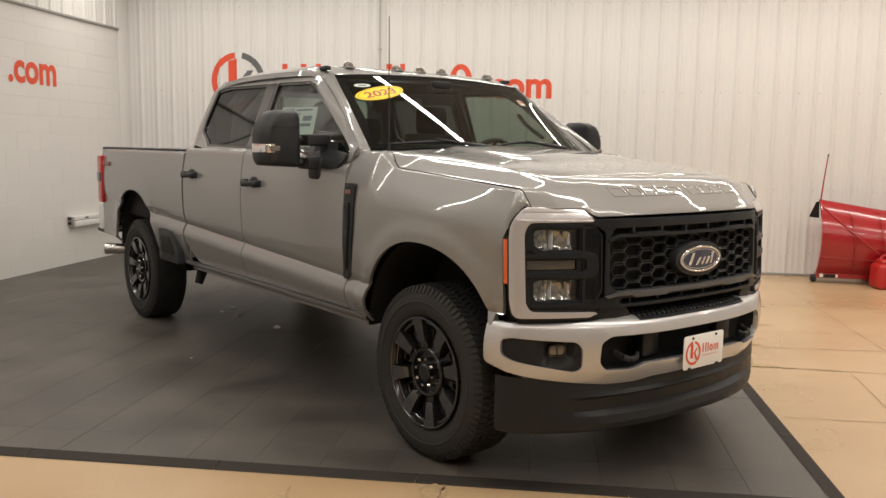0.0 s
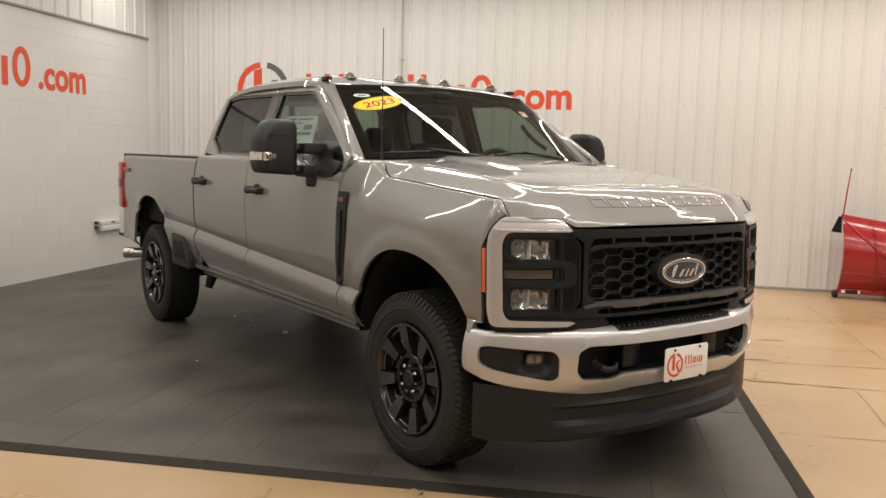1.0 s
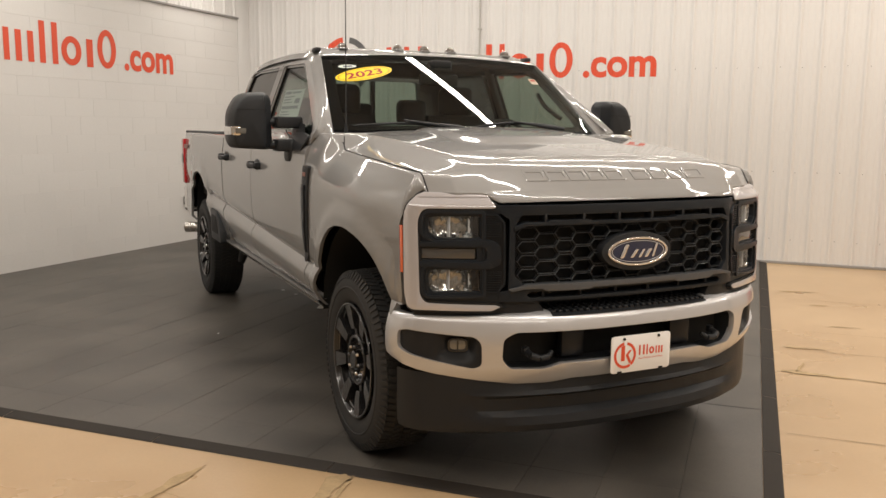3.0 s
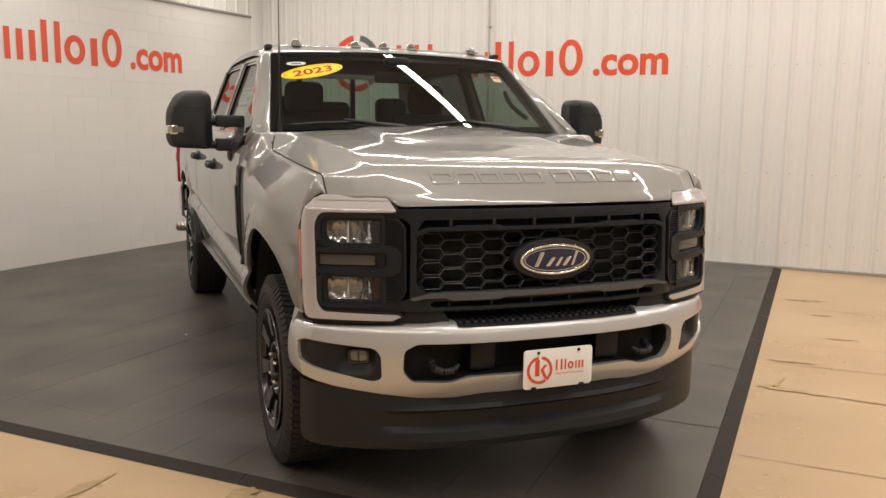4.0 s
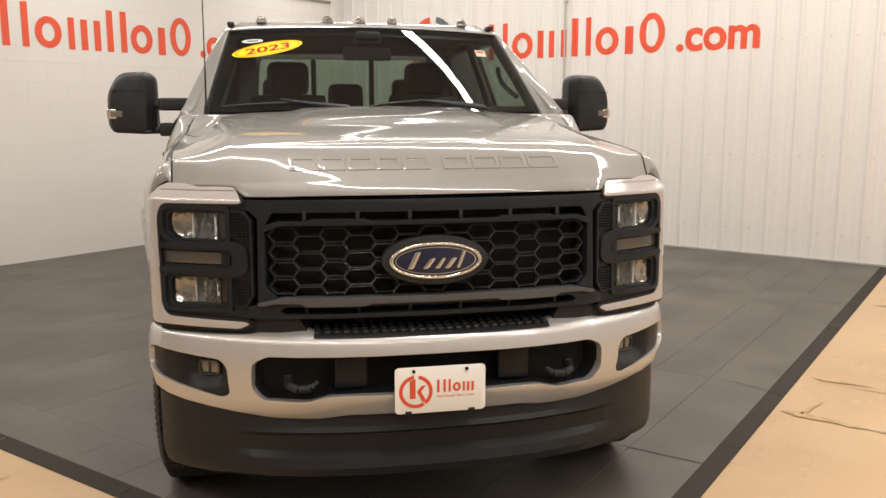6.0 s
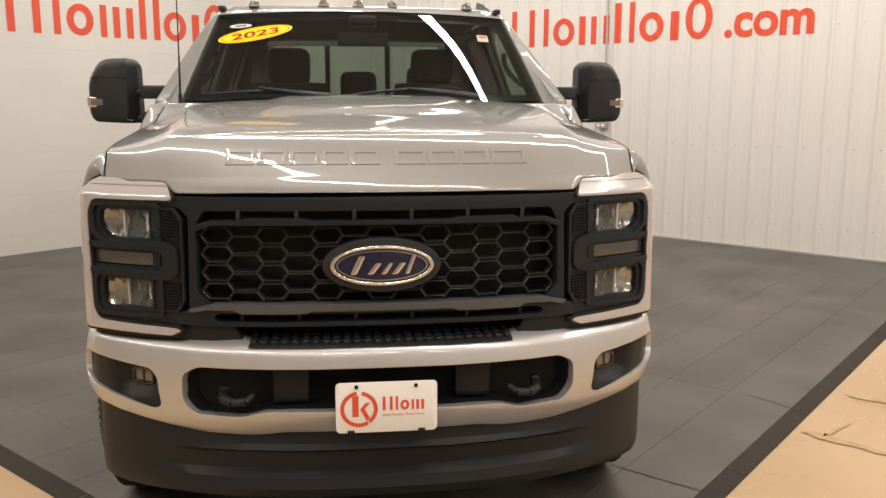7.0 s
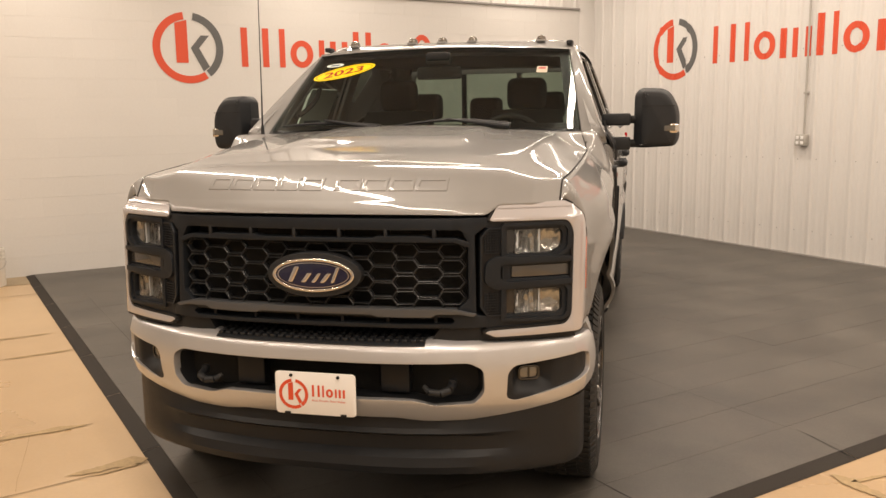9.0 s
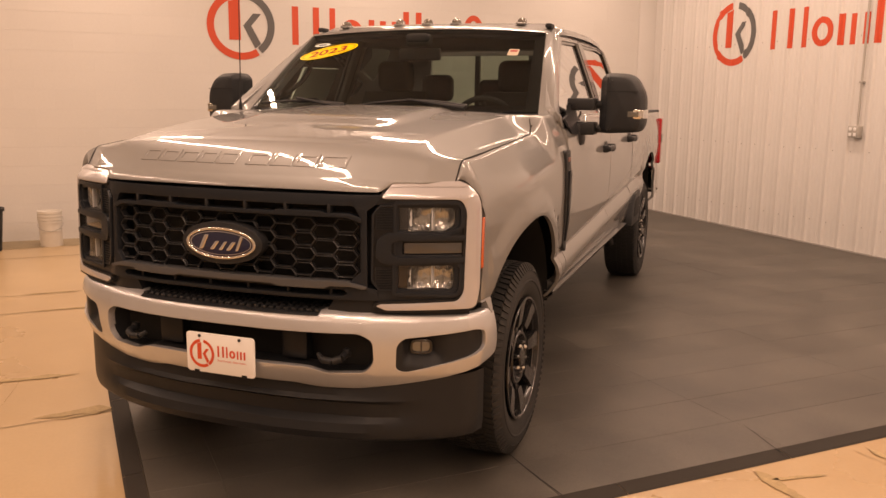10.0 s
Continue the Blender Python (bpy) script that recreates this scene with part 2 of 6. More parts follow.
def tube(path, radii, n=8):
    """One round tube along a path of points, closed at its ends."""
    rows = []
    for i, p in enumerate(path):
        a, b = path[max(0, i - 1)], path[min(len(path) - 1, i + 1)]
        d = (Vector(b) - Vector(a)).normalized()
        side = d.cross(Vector((0, 0, 1)))
        side = side.normalized() if side.length > 1e-4 else Vector((1, 0, 0))
        up = side.cross(d)
        r = radii if isinstance(radii, float) else radii[i]
        rows.append([Vector(p) + (side * math.cos(2 * math.pi * k / n) + up * math.sin(2 * math.pi * k / n)) * r for k in range(n + 1)])
    rows.insert(0, [Vector(path[0])] * (n + 1))
    rows.append([Vector(path[-1])] * (n + 1))
    bm = bmesh.new()
    vs = [[bm.verts.new(p) for p in row] for row in rows]
    for a, b in zip(vs, vs[1:]):
        for i in range(n):
            bm.faces.new((a[i], a[i + 1], b[i + 1], b[i]))
    bmesh.ops.remove_doubles(bm, verts=bm.verts[:], dist=0.00005)
    bmesh.ops.dissolve_degenerate(bm, edges=bm.edges[:], dist=0.00001)
    bmesh.ops.recalc_face_normals(bm, faces=bm.faces[:])
    return bm


def lathe(profile, n=48, axis="Y"):
    """Turn (radius, along) pairs about the axis."""
    rows = []
    for i in range(n + 1):
        a = 2 * math.pi * i / n
        c, s = math.cos(a), math.sin(a)
        rows.append([(r * c, h, r * s) if axis == "Y" else ((h, r * c, r * s) if axis == "X" else (r * c, r * s, h)) for r, h in profile])
    bm = grid(rows)
    bmesh.ops.recalc_face_normals(bm, faces=bm.faces)
    return bm


def rounded(pts, r, n=5):
    """Polygon with its corners rounded; r one radius or one for each corner."""
    out, k = [], len(pts)
    rs = r if isinstance(r, (list, tuple)) else [r] * k
    for i in range(k):
        p, a, b = Vector(pts[i]), Vector(pts[i - 1]), Vector(pts[(i + 1) % k])
        u, v = (a - p), (b - p)
        d = min(rs[i], u.length * 0.48, v.length * 0.48)
        if d < 1e-5:
            out.append((p.x, p.y))
            continue
        s, e = p + u.normalized() * d, p + v.normalized() * d
        for j in range(n + 1):
            t = j / n
            q = s * (1 - t) ** 2 + p * 2 * t * (1 - t) + e * t * t
            out.append((q.x, q.y))
    return out


def oval(cx, cy, rx, ry, n=48):
    return [(cx + rx * math.cos(2 * math.pi * i / n), cy + ry * math.sin(2 * math.pi * i / n)) for i in range(n)]


def plate2d(loops, depth, bev=0.0, seg=2, cuts=(), cuts2=()):
    """Slab in the u, v plane from an outline and holes: front at w = 0, back at w = -depth. Verts are (u, v, w)."""
    bm = bmesh.new()
    edges = []
    for lp in loops:
        vs = [bm.verts.new((p[0], p[1], 0)) for p in lp]
        edges += [bm.edges.new((vs[i], vs[(i + 1) % len(vs)])) for i in range(len(vs))]
    bmesh.ops.triangle_fill(bm, use_beauty=True, use_dissolve=False, edges=edges, normal=(0, 0, 1))
    bmesh.ops.recalc_face_normals(bm, faces=bm.faces)
    if sum(f.normal.z for f in bm.faces) < 0:
        bmesh.ops.reverse_faces(bm, faces=bm.faces)
    rim = [e for e in bm.edges if e.is_boundary]
    if depth:
        ends = bmesh.ops.extrude_edge_only(bm, edges=rim)
        bmesh.ops.translate(bm, verts=[g for g in ends["geom"] if isinstance(g, bmesh.types.BMVert)], vec=(0, 0, -depth))
        if bev:
            bmesh.ops.bevel(bm, geom=[e for e in rim if e.is_valid], offset=bev, segments=seg, profile=0.5, affect="EDGES", clamp_overlap=True)
        bmesh.ops.recalc_face_normals(bm, faces=bm.faces)
        if sum(f.normal.z * f.calc_area() for f in bm.faces) < 0:
            bmesh.ops.reverse_faces(bm, faces=bm.faces)
    for c in cuts:
        bmesh.ops.bisect_plane(bm, geom=bm.verts[:] + bm.edges[:] + bm.faces[:], plane_co=(c, 0, 0), plane_no=(1, 0, 0))
    for c in cuts2:
        bmesh.ops.bisect_plane(bm, geom=bm.verts[:] + bm.edges[:] + bm.faces[:], plane_co=(0, c, 0), plane_no=(0, 1, 0))
    return bm


def bend(bm, fn):
    """Move every vertex to fn(u, v, w)."""
    for v in bm.verts:
        v.co = fn(*v.co)
    return bm


def flip_out(bm, centre):
    """Let faces look away from a point."""
    bmesh.ops.recalc_face_normals(bm, faces=bm.faces)
    c = Vector(centre)
    if sum((f.calc_center_median() - c).dot(f.normal) * f.calc_area() for f in bm.faces) < 0:
        bmesh.ops.reverse_faces(bm, faces=bm.faces)
    return bm


def words(text, size, depth=0.0, bold=0.0):
    """A mesh of built-in lettering, its baseline at the origin, in the x, y plane."""
    cu = bpy.data.curves.new("lettering", "FONT")
    cu.body, cu.size, cu.extrude, cu.offset, cu.resolution_u = text, size, depth, bold, 4
    ob = new("lettering", cu)
    bpy.context.view_layer.update()
    me = bpy.data.meshes.new_from_object(ob.evaluated_get(bpy.context.evaluated_depsgraph_get()))
    bm = bmesh.new()
    bm.from_mesh(me)
    bpy.data.objects.remove(ob)
    bpy.data.curves.remove(cu)
    bpy.data.meshes.remove(me)
    return bm


def fit_to(bm, u0, u1, v0, v1):
    xs, ys = [v.co.x for v in bm.verts], [v.co.y for v in bm.verts]
    a, b, c, d = min(xs), max(xs), min(ys), max(ys)
    for v in bm.verts:
        v.co.x = u0 + (v.co.x - a) / (b - a) * (u1 - u0)
        v.co.y = v0 + (v.co.y - c) / (d - c) * (v1 - v0)
    return bm


def smoothstep(a, b, x):
    t = min(1.0, max(0.0, (x - a) / (b - a)))
    return t * t * (3 - 2 * t)


# ---- the hall ----
WX, WY = -6.0, 10.79          # inner faces of the block wall and the ribbed wall
EX, SY = 9.0, -5.0            # plain walls behind the camera
PITCH, RIB0 = 0.2292, -0.09


def rib(u):
    """How far the ribbed sheet stands out at u along the wall."""
    d = abs((u - RIB0 + PITCH / 2) % PITCH - PITCH / 2)
    minor = abs((u - RIB0) % PITCH - PITCH / 2)
    h = 0.017 * (1 - smoothstep(0.010, 0.024, d))
    return max(h, 0.0025 * (1 - smoothstep(0.004, 0.010, abs(minor - 0.035))))


def rib_breaks(a, b):
    k0, k1 = math.floor((a - RIB0) / PITCH) - 1, math.ceil((b - RIB0) / PITCH) + 1
    offs = (-0.024, -0.019, -0.015, -0.010, 0.010, 0.015, 0.019, 0.024, 0.0696, 0.0756, 0.0836, 0.0896, 0.1396, 0.1456, 0.1536, 0.1596)
    us = sorted(RIB0 + k * PITCH + o for k in range(k0, k1 + 1) for o in offs)
    return [a] + [u for u in us if a + 0.002 < u < b - 0.002] + [b]


floor = structure(part("floor", boxed((WX - 0.3, SY - 0.3, -0.2), (EX + 0.3, WY + 0.3, 0.0)), CONCRETE, smooth=False), "sealed tan concrete floor, glossy, with worn joints", "floor")
ceiling = structure(part("ceiling", boxed((WX - 0.3, SY - 0.3, CEIL), (EX + 0.3, WY + 0.3, CEIL + 0.15)), CEILING, smooth=False), "white sheet-metal ceiling with tube lamps", "ceiling")
wall_north = structure(part("wall_north", boxed((WX - 0.3, WY + 0.005, 0.0), (EX + 0.3, WY + 0.25, CEIL)), PLAIN_WALL, smooth=False), "long wall clad in white ribbed metal sheets", "wall")
wall_west = structure(part("wall_west", boxed((WX - 0.25, SY, 0.0), (WX - 0.012, WY + 0.004, CEIL)), MORTAR, smooth=False), "white painted block wall below white ribbed sheet", "wall")
wall_south = structure(part("wall_south", boxed((WX - 0.3, SY - 0.25, 0.0), (EX + 0.3, SY, CEIL)), PLAIN_WALL, smooth=False), "plain off-white wall", "wall")
wall_east = structure(part("wall_east", boxed((EX, SY, 0.0), (EX + 0.25, WY, CEIL)), PLAIN_WALL, smooth=False), "plain off-white wall", "wall")

for k in range(16):
    a = -6.0 + k * 4 * PITCH - 0.013
    a, b = max(WX + 0.001, a), min(EX - 0.001, a + 4 * PITCH)
    us = rib_breaks(a, b)
    part("sheet_panel", grid([[(u, WY - rib(u), 0.03) for u in us], [(u, WY - rib(u), CEIL) for u in us]]), SHEET_WHITE, wall_north, sharp=60)
for k in range(18):
    a = SY + k * 4 * PITCH
    b = min(WY - 0.26, a + 4 * PITCH)
    us = rib_breaks(a, b)
    part("sheet_panel", grid([[(WX + 0.004 + rib(u), u, CEIL) for u in us], [(WX + 0.004 + rib(u), u, 3.0) for u in us]]), SHEET_WHITE, wall_west, sharp=60)
bm = bmesh.new()
for k in range(-26, 40):
    for zz in (0.28, 1.05, 2.22, 3.3):
        u = RIB0 + k * PITCH + 0.048
        if WX < u < EX:
            bmesh.ops.create_icosphere(bm, subdivisions=1, radius=0.006, matrix=Matrix.Translation((u, WY - 0.001, zz + 0.004 * (k % 3))))
tagged(part("sheet_screw", bm, TRIM_GREY, wall_north), kind="stuff")

structure(part("trim", boxed((WX - 0.01, SY, 2.985), (WX + 0.03, WY - 0.27, 3.012), 0.004), TRIM_GREY), "grey metal ledge trim above the block wall", "trim")
structure(part("trim", boxed((WX - 0.01, WY - 0.268, 0.02), (WX + 0.006, WY + 0.001, CEIL), 0.002), SHEET_WHITE), "white metal corner flashing", "trim")
structure(part("baseboard", boxed((WX + 0.012, WY - 0.022, 0.0), (EX, WY + 0.002, 0.03), 0.003), TRIM_GREY), "grey metal base channel under the ribbed sheets", "trim")


# ---- wall signs: a ring mark, plain letter-sized shapes and the ending of a web address ----
def ring_mark(r):
    """Two half rings with a bar and a notch: loops for the red and the grey shape, centred at the origin."""
    a0, a1 = radians(97), radians(302)
    out = [(r * math.cos(a0 + (a1 - a0) * i / 30), r * math.sin(a0 + (a1 - a0) * i / 30)) for i in range(31)]
    inn = [(0.79 * r * math.cos(a1 + (a0 - a1) * i / 30), 0.79 * r * math.sin(a1 + (a0 - a1) * i / 30)) for i in range(31)]
    red = [out + inn, [(-0.36 * r, -0.42 * r), (-0.02 * r, -0.42 * r), (-0.02 * r, 0.78 * r), (-0.36 * r, 0.69 * r)]]
    b0, b1 = radians(80), radians(-53)
    out = [(r * math.cos(b0 + (b1 - b0) * i / 24), r * math.sin(b0 + (b1 - b0) * i / 24)) for i in range(25)]
    inn = [(0.79 * r * math.cos(b1 + (b0 - b1) * i / 24), 0.79 * r * math.sin(b1 + (b0 - b1) * i / 24)) for i in range(25)]
    grey = [out + inn, [(0.06 * r, 0.0), (0.36 * r, 0.36 * r), (0.60 * r, 0.36 * r), (0.30 * r, 0.0), (0.58 * r, -0.52 * r), (0.40 * r, -0.66 * r)]]
    return red, grey


# plain bars and rings that fill each letter's place: kind, left edge, right edge (shares of the sign's length), height
GLYPHS = [("two_bars", 0.000, 0.100, 1.0), ("bar", 0.130, 0.150, 1.0), ("ring", 0.168, 0.250, 0.72), ("bar", 0.271, 0.291, 0.74), ("two_bars", 0.312, 0.384, 0.72),
          ("two_bars", 0.399, 0.475, 1.0), ("ring", 0.482, 0.563, 0.72), ("bar", 0.585, 0.612, 0.70), ("ring", 0.632, 0.715, 1.0)]


def glyph_loops(kind, u0, u1, v0, v1, q):
    """Lists of loops, one list for each plain shape."""
    w, h = u1 - u0, v1 - v0
    if kind == "bar":
        return [[[(u0, v0), (u1, v0), (u1, v1), (u0, v1)]]]
    if kind == "ring":
        return [[oval(u0 + w / 2, v0 + h / 2, w / 2, h / 2, 32), oval(u0 + w / 2, v0 + h / 2, w / 2 - q, h / 2 - 0.9 * q, 28)]]
    return [[[(u0, v0), (u0 + q, v0), (u0 + q, v1), (u0, v1)]], [[(u1 - 1.3 * q, v0), (u1 - 0.3 * q, v0), (u1 - 0.3 * q, v1), (u1 - 1.3 * q, v1)]]]


def wall_sign(place, cuts, origin, length, height, mark_u, mark_v, mark_r, label):
    sign = thing("wall_sign", label, "sign", group="wall signs")
    red, grey = ring_mark(mark_r)

    def lay(name, loops, material, lab=""):
        us = [p[0] for lp in loops for p in lp]
        part(name, bend(plate2d(loops, 0, cuts=[c for c in cuts if min(us) < c < max(us)]), place), material, sign, lab, smooth=False)

    for lp in red:
        lay("mark_half", [[(mark_u + a, mark_v + b) for a, b in lp]], SIGN_RED, "orange-red half of the round mark")
    for lp in grey:
        lay("mark_half", [[(mark_u + a, mark_v + b) for a, b in lp]], SIGN_GREY, "dark grey half of the round mark")
    u, v = origin
    for kind, a, b, h in GLYPHS:
        for loops in glyph_loops(kind, u + a * length, u + b * length, v, v + h * height, 0.074):
            lay("letter_shape", loops, SIGN_RED)
    bm = fit_to(words(".com", 0.4, 0.0, 0.012), u + 0.752 * length, u + length, v - 0.004, v + 0.245)
    for c in cuts:
        if u + 0.7 * length < c < u + length:
            bmesh.ops.bisect_plane(bm, geom=bm.verts[:] + bm.edges[:] + bm.faces[:], plane_co=(c, 0, 0), plane_no=(1, 0, 0))
    part("lettering", bend(bm, place), SIGN_RED, sign, smooth=False)
    return sign


wall_sign(lambda u, v, w: Vector((u, WY - rib(u) - 0.0025, v)), rib_breaks(-4.9, 0.0), (-3.81, 2.14), 3.55, 0.43, -4.43, 2.35, 0.375,
          "orange-red sign with round mark painted on ribbed sheets")
wall_sign(lambda u, v, w: Vector((WX + 0.0045, u, v)), (), (5.74, 2.145), 3.41, 0.43, 5.16, 2.337, 0.378, "orange-red sign with round mark painted on white blocks")

# conduit and socket on the ribbed wall
outlet = thing("wall_outlet", "grey metal double socket box with conduit on the ribbed wall", "outlet")
part("socket_box", boxed((-2.555, WY - 0.075, 1.20), (-2.435, WY - 0.001, 1.32), 0.006), GALV, outlet)
for sx in (-2.523, -2.467):
    for sz in (1.232, 1.288):
        part("socket_face", boxed((sx - 0.017, WY - 0.080, sz - 0.017), (sx + 0.017, WY - 0.0755, sz + 0.017), 0.003), PLATE_WHITE, outlet)
part("conduit", rod(bmesh.new(), (-2.478, WY - 0.032, 1.31), (-2.478, WY - 0.032, CEIL), 0.011), GALV, outlet)
for zz in (1.75, 2.75, 3.6):
    part("conduit_clip", boxed((-2.50, WY - 0.046, zz), (-2.456, WY - 0.001, zz + 0.02), 0.003), GALV, outlet)

# a pale rail lying along the foot of the block wall
rail = thing("wall_rail", "pale steel channel fixed low on the block wall", "rail")
part("channel", boxed((WX + 0.001, 9.29, 0.548), (WX + 0.085, 10.5, 0.602), 0.010), SHEET_WHITE, rail)
part("channel_lip", boxed((WX + 0.001, 9.30, 0.475), (WX + 0.095, 10.5, 0.544), 0.010), SHEET_WHITE, rail)
part("end_cap", boxed((WX + 0.001, 9.262, 0.49), (WX + 0.070, 9.288, 0.60), 0.006), TRIM_GREY, rail)
for z0 in (0.505, 0.562):
    part("end_hole", boxed((WX + 0.012, 9.256, z0), (WX + 0.055, 9.263, z0 + 0.030), 0.003), MAT_GAP, rail)
part("slot", boxed((WX + 0.080, 9.50, 0.566), (WX + 0.0875, 9.575, 0.584), 0.002), MAT_GAP, rail)

# ---- lamp housings ----
for i, (lx, ly) in enumerate(LAMP_ROWS):
    lamp = thing("strip_light", "long white tube lamp housing under the ceiling", "lamp", pose(lx, ly, CEIL - 0.15), group="ceiling tube lamps")
    part("housing", boxed((-LAMP_LEN / 2, -0.07, 0.0), (LAMP_LEN / 2, 0.07, 0.149), 0.01), SHEET_WHITE, lamp)

# ---- the pickup truck: x forward, y to its left, origin on the ground under the front axle ----
truck = thing("pickup_truck", "silver crew-cab pickup truck with black grille parked on the rubber mat", "truck", pose(0.0795, 4.5392, 0.0, 0, 0, -42.7))
REAR = -4.09            # rear axle
AXLE = 0.436            # wheel centre height
LOW = [0.60, 0.612, 0.635, 0.675, 0.73, 0.762, 0.778, 0.794, 0.812, 0.850, 0.857, 0.862, 0.90, 0.95, 1.0]
LOW_W = [0.930, 0.942, 0.956, 0.975, 0.996, 1.005, 1.0075, 1.0075, 1.004, 0.984, 0.979, 0.984, 0.993, 0.999, 1.003]
UP_Z = [1.0, 1.1, 1.2, 1.3, 1.38, 1.46, 1.6]
UP_W = [1.002, 1.008, 1.009, 1.003, 0.993, 0.976, 0.95]


def crease(x):
    return float(np.interp(x, [-5.1, -3.0, -0.74, -0.5], [1.005, 0.919, 0.815, 0.807]))


def plan(x):
    """The body's narrowing towards its nose and tail."""
    return 1 - 0.068 * smoothstep(0.05, 0.56, x) - 0.02 * smoothstep(-4.4, -5.2, x)


def section(x, top, top_y, arc=0.10, fold=False):
    """Half-width and height up the body's side at x, ending at (top_y, top) by a rounded shoulder, or by a leaning face and a narrow fold."""
    pts = []
    for r, w in zip(LOW, LOW_W):
        w += (0.996 - w) * smoothstep(-4.42, -4.60, x) * (1 if r > 0.63 else 0)
        k = min(1.0, max(0.0, (1.0 - r) / 0.10)) * min(1.0, max(0.0, (r - 0.61) / 0.12))
        pts.append((w * plan(x), r + (crease(x) - 0.858) * k))
    for i in range(1, 7):
        z = 1.0 + (top - arc - 1.0) * i / 6
        pts.append((float(np.interp(z, UP_Z, UP_W)) * plan(x), z))
    y0 = pts[-1][0]
    z0 = top - arc
    lean_y, lean_z = top_y + 0.020, top - 0.012
    for t in np.linspace(0, 1, 8)[1:] if fold else ():
        pts.append((y0 * (1 - t * t) + lean_y * t * t, z0 * (1 - t) ** 2 + 2 * t * (1 - t) * (z0 + 0.36 * arc) + lean_z * t * t))
    for t in (0.3, 0.55, 0.78, 1.0) if fold else ():
        pts.append((lean_y + (top_y - lean_y) * (1 - math.cos(t * math.pi / 2)) ** 0.8, lean_z + (top - lean_z) * math.sin(t * math.pi / 2)))
    for i in () if fold else range(1, 7):
        t = math.pi / 2 * i / 6
        pts.append((top_y + (y0 - top_y) * math.cos(t), top - arc + arc * math.sin(t)))
    # the upper fender rounds inward before the lamp
    return [(y - 0.008 * smoothstep(0.26, 0.52, x) * smoothstep(1.08, 1.25, z) * (1 - smoothstep(top - 0.04, top, z)), z) for y, z in pts]


ARCHES = ((-0.014, 0.475, 0.60, 1.068), (REAR + 0.01, 0.505, 0.62, 1.112))


def arch_z(x):
    for c, a, z0, z1 in ARCHES:
        u = abs(x - c) / a
        if u < 1:
            return z0 + (z1 - z0) * (1 - u ** 2.25) ** 0.5
    return None


def flare(x, z):
    """The raised lip round each wheel arch."""
    out = 0.0
    for c, a, z0, z1 in ARCHES:
        e = (math.hypot((x - c) / a, (max(z, z0) - z0) / (z1 - z0)) - 1) * 0.47
        out = max(out, 0.013 * (1 - smoothstep(0.075, 0.095, e)))
    return out


def side_panel(xs, top, top_y, bottom, s, arc=0.10, fold=False):
    """A body side over the columns xs; top and top_y are functions of x, bottom gives the lower edge."""
    rows = []
    for x in xs:
        ar = arc(x) if callable(arc) else arc
        sec = section(x, top(x), top_y(x), ar, fold)
        zb = bottom(x)
        zs, ws = [p[1] for p in sec], [p[0] for p in sec]
        col = []
        for w, z in sec:
            if z < zb:
                w, z = float(np.interp(zb, zs, ws)), zb
            col.append((x, s * (w + (flare(x, z) if z < top(x) - ar else 0)), z))
        rows.append(col)
    bm = grid(rows)
    return flip_out(bm, (xs[len(xs) // 2], 0, 0.9))


def with_return(bm, inward):
    """Fold the open edges of a panel inward, so that it has depth."""
    rim = [e for e in bm.edges if e.is_boundary]
    ends = bmesh.ops.extrude_edge_only(bm, edges=rim)
    for g in ends["geom"]:
        if isinstance(g, bmesh.types.BMVert):
            g.co.y -= math.copysign(inward, g.co.y)
    bmesh.ops.recalc_face_normals(bm, faces=bm.faces)
    return bm


def arch_columns(c, a, n=30):
    return [c - a * math.cos(math.pi * i / n) for i in range(n + 1)]


def rise(x):
    """How far the hood's edge has swept up towards the pillar's foot."""
    return 1 - smoothstep(-0.475, -0.335, x)


def edge_z(x):
    """Height of the hood's side edge."""
    return float(np.interp(x, [-0.75, -0.34, 0.0, 0.3, 0.44, 0.50, 0.56], [1.408, 1.403, 1.378, 1.354, 1.342, 1.337, 1.325])) + 0.080 * rise(x)


def edge_y(x):
    return float(np.interp(x, [-0.3, 0.0, 0.3, 0.45, 0.55, 0.65], [0.888, 0.884, 0.872, 0.861, 0.851, 0.847])) - 0.034 * rise(x)


def fender_y(x):
    """Half-width at the fender's fold: the hood's edge, but wider beside the pillar's foot."""
    return edge_y(x) + 0.052 * rise(x)


def shoulder(x):
    return 0.185 + 0.055 * rise(x)


def fender_low(x):
    z = arch_z(x)
    if z is not None:
        return z
    return 0.605 if x < 0 else 0.80


def sill(x):
    return 0.64


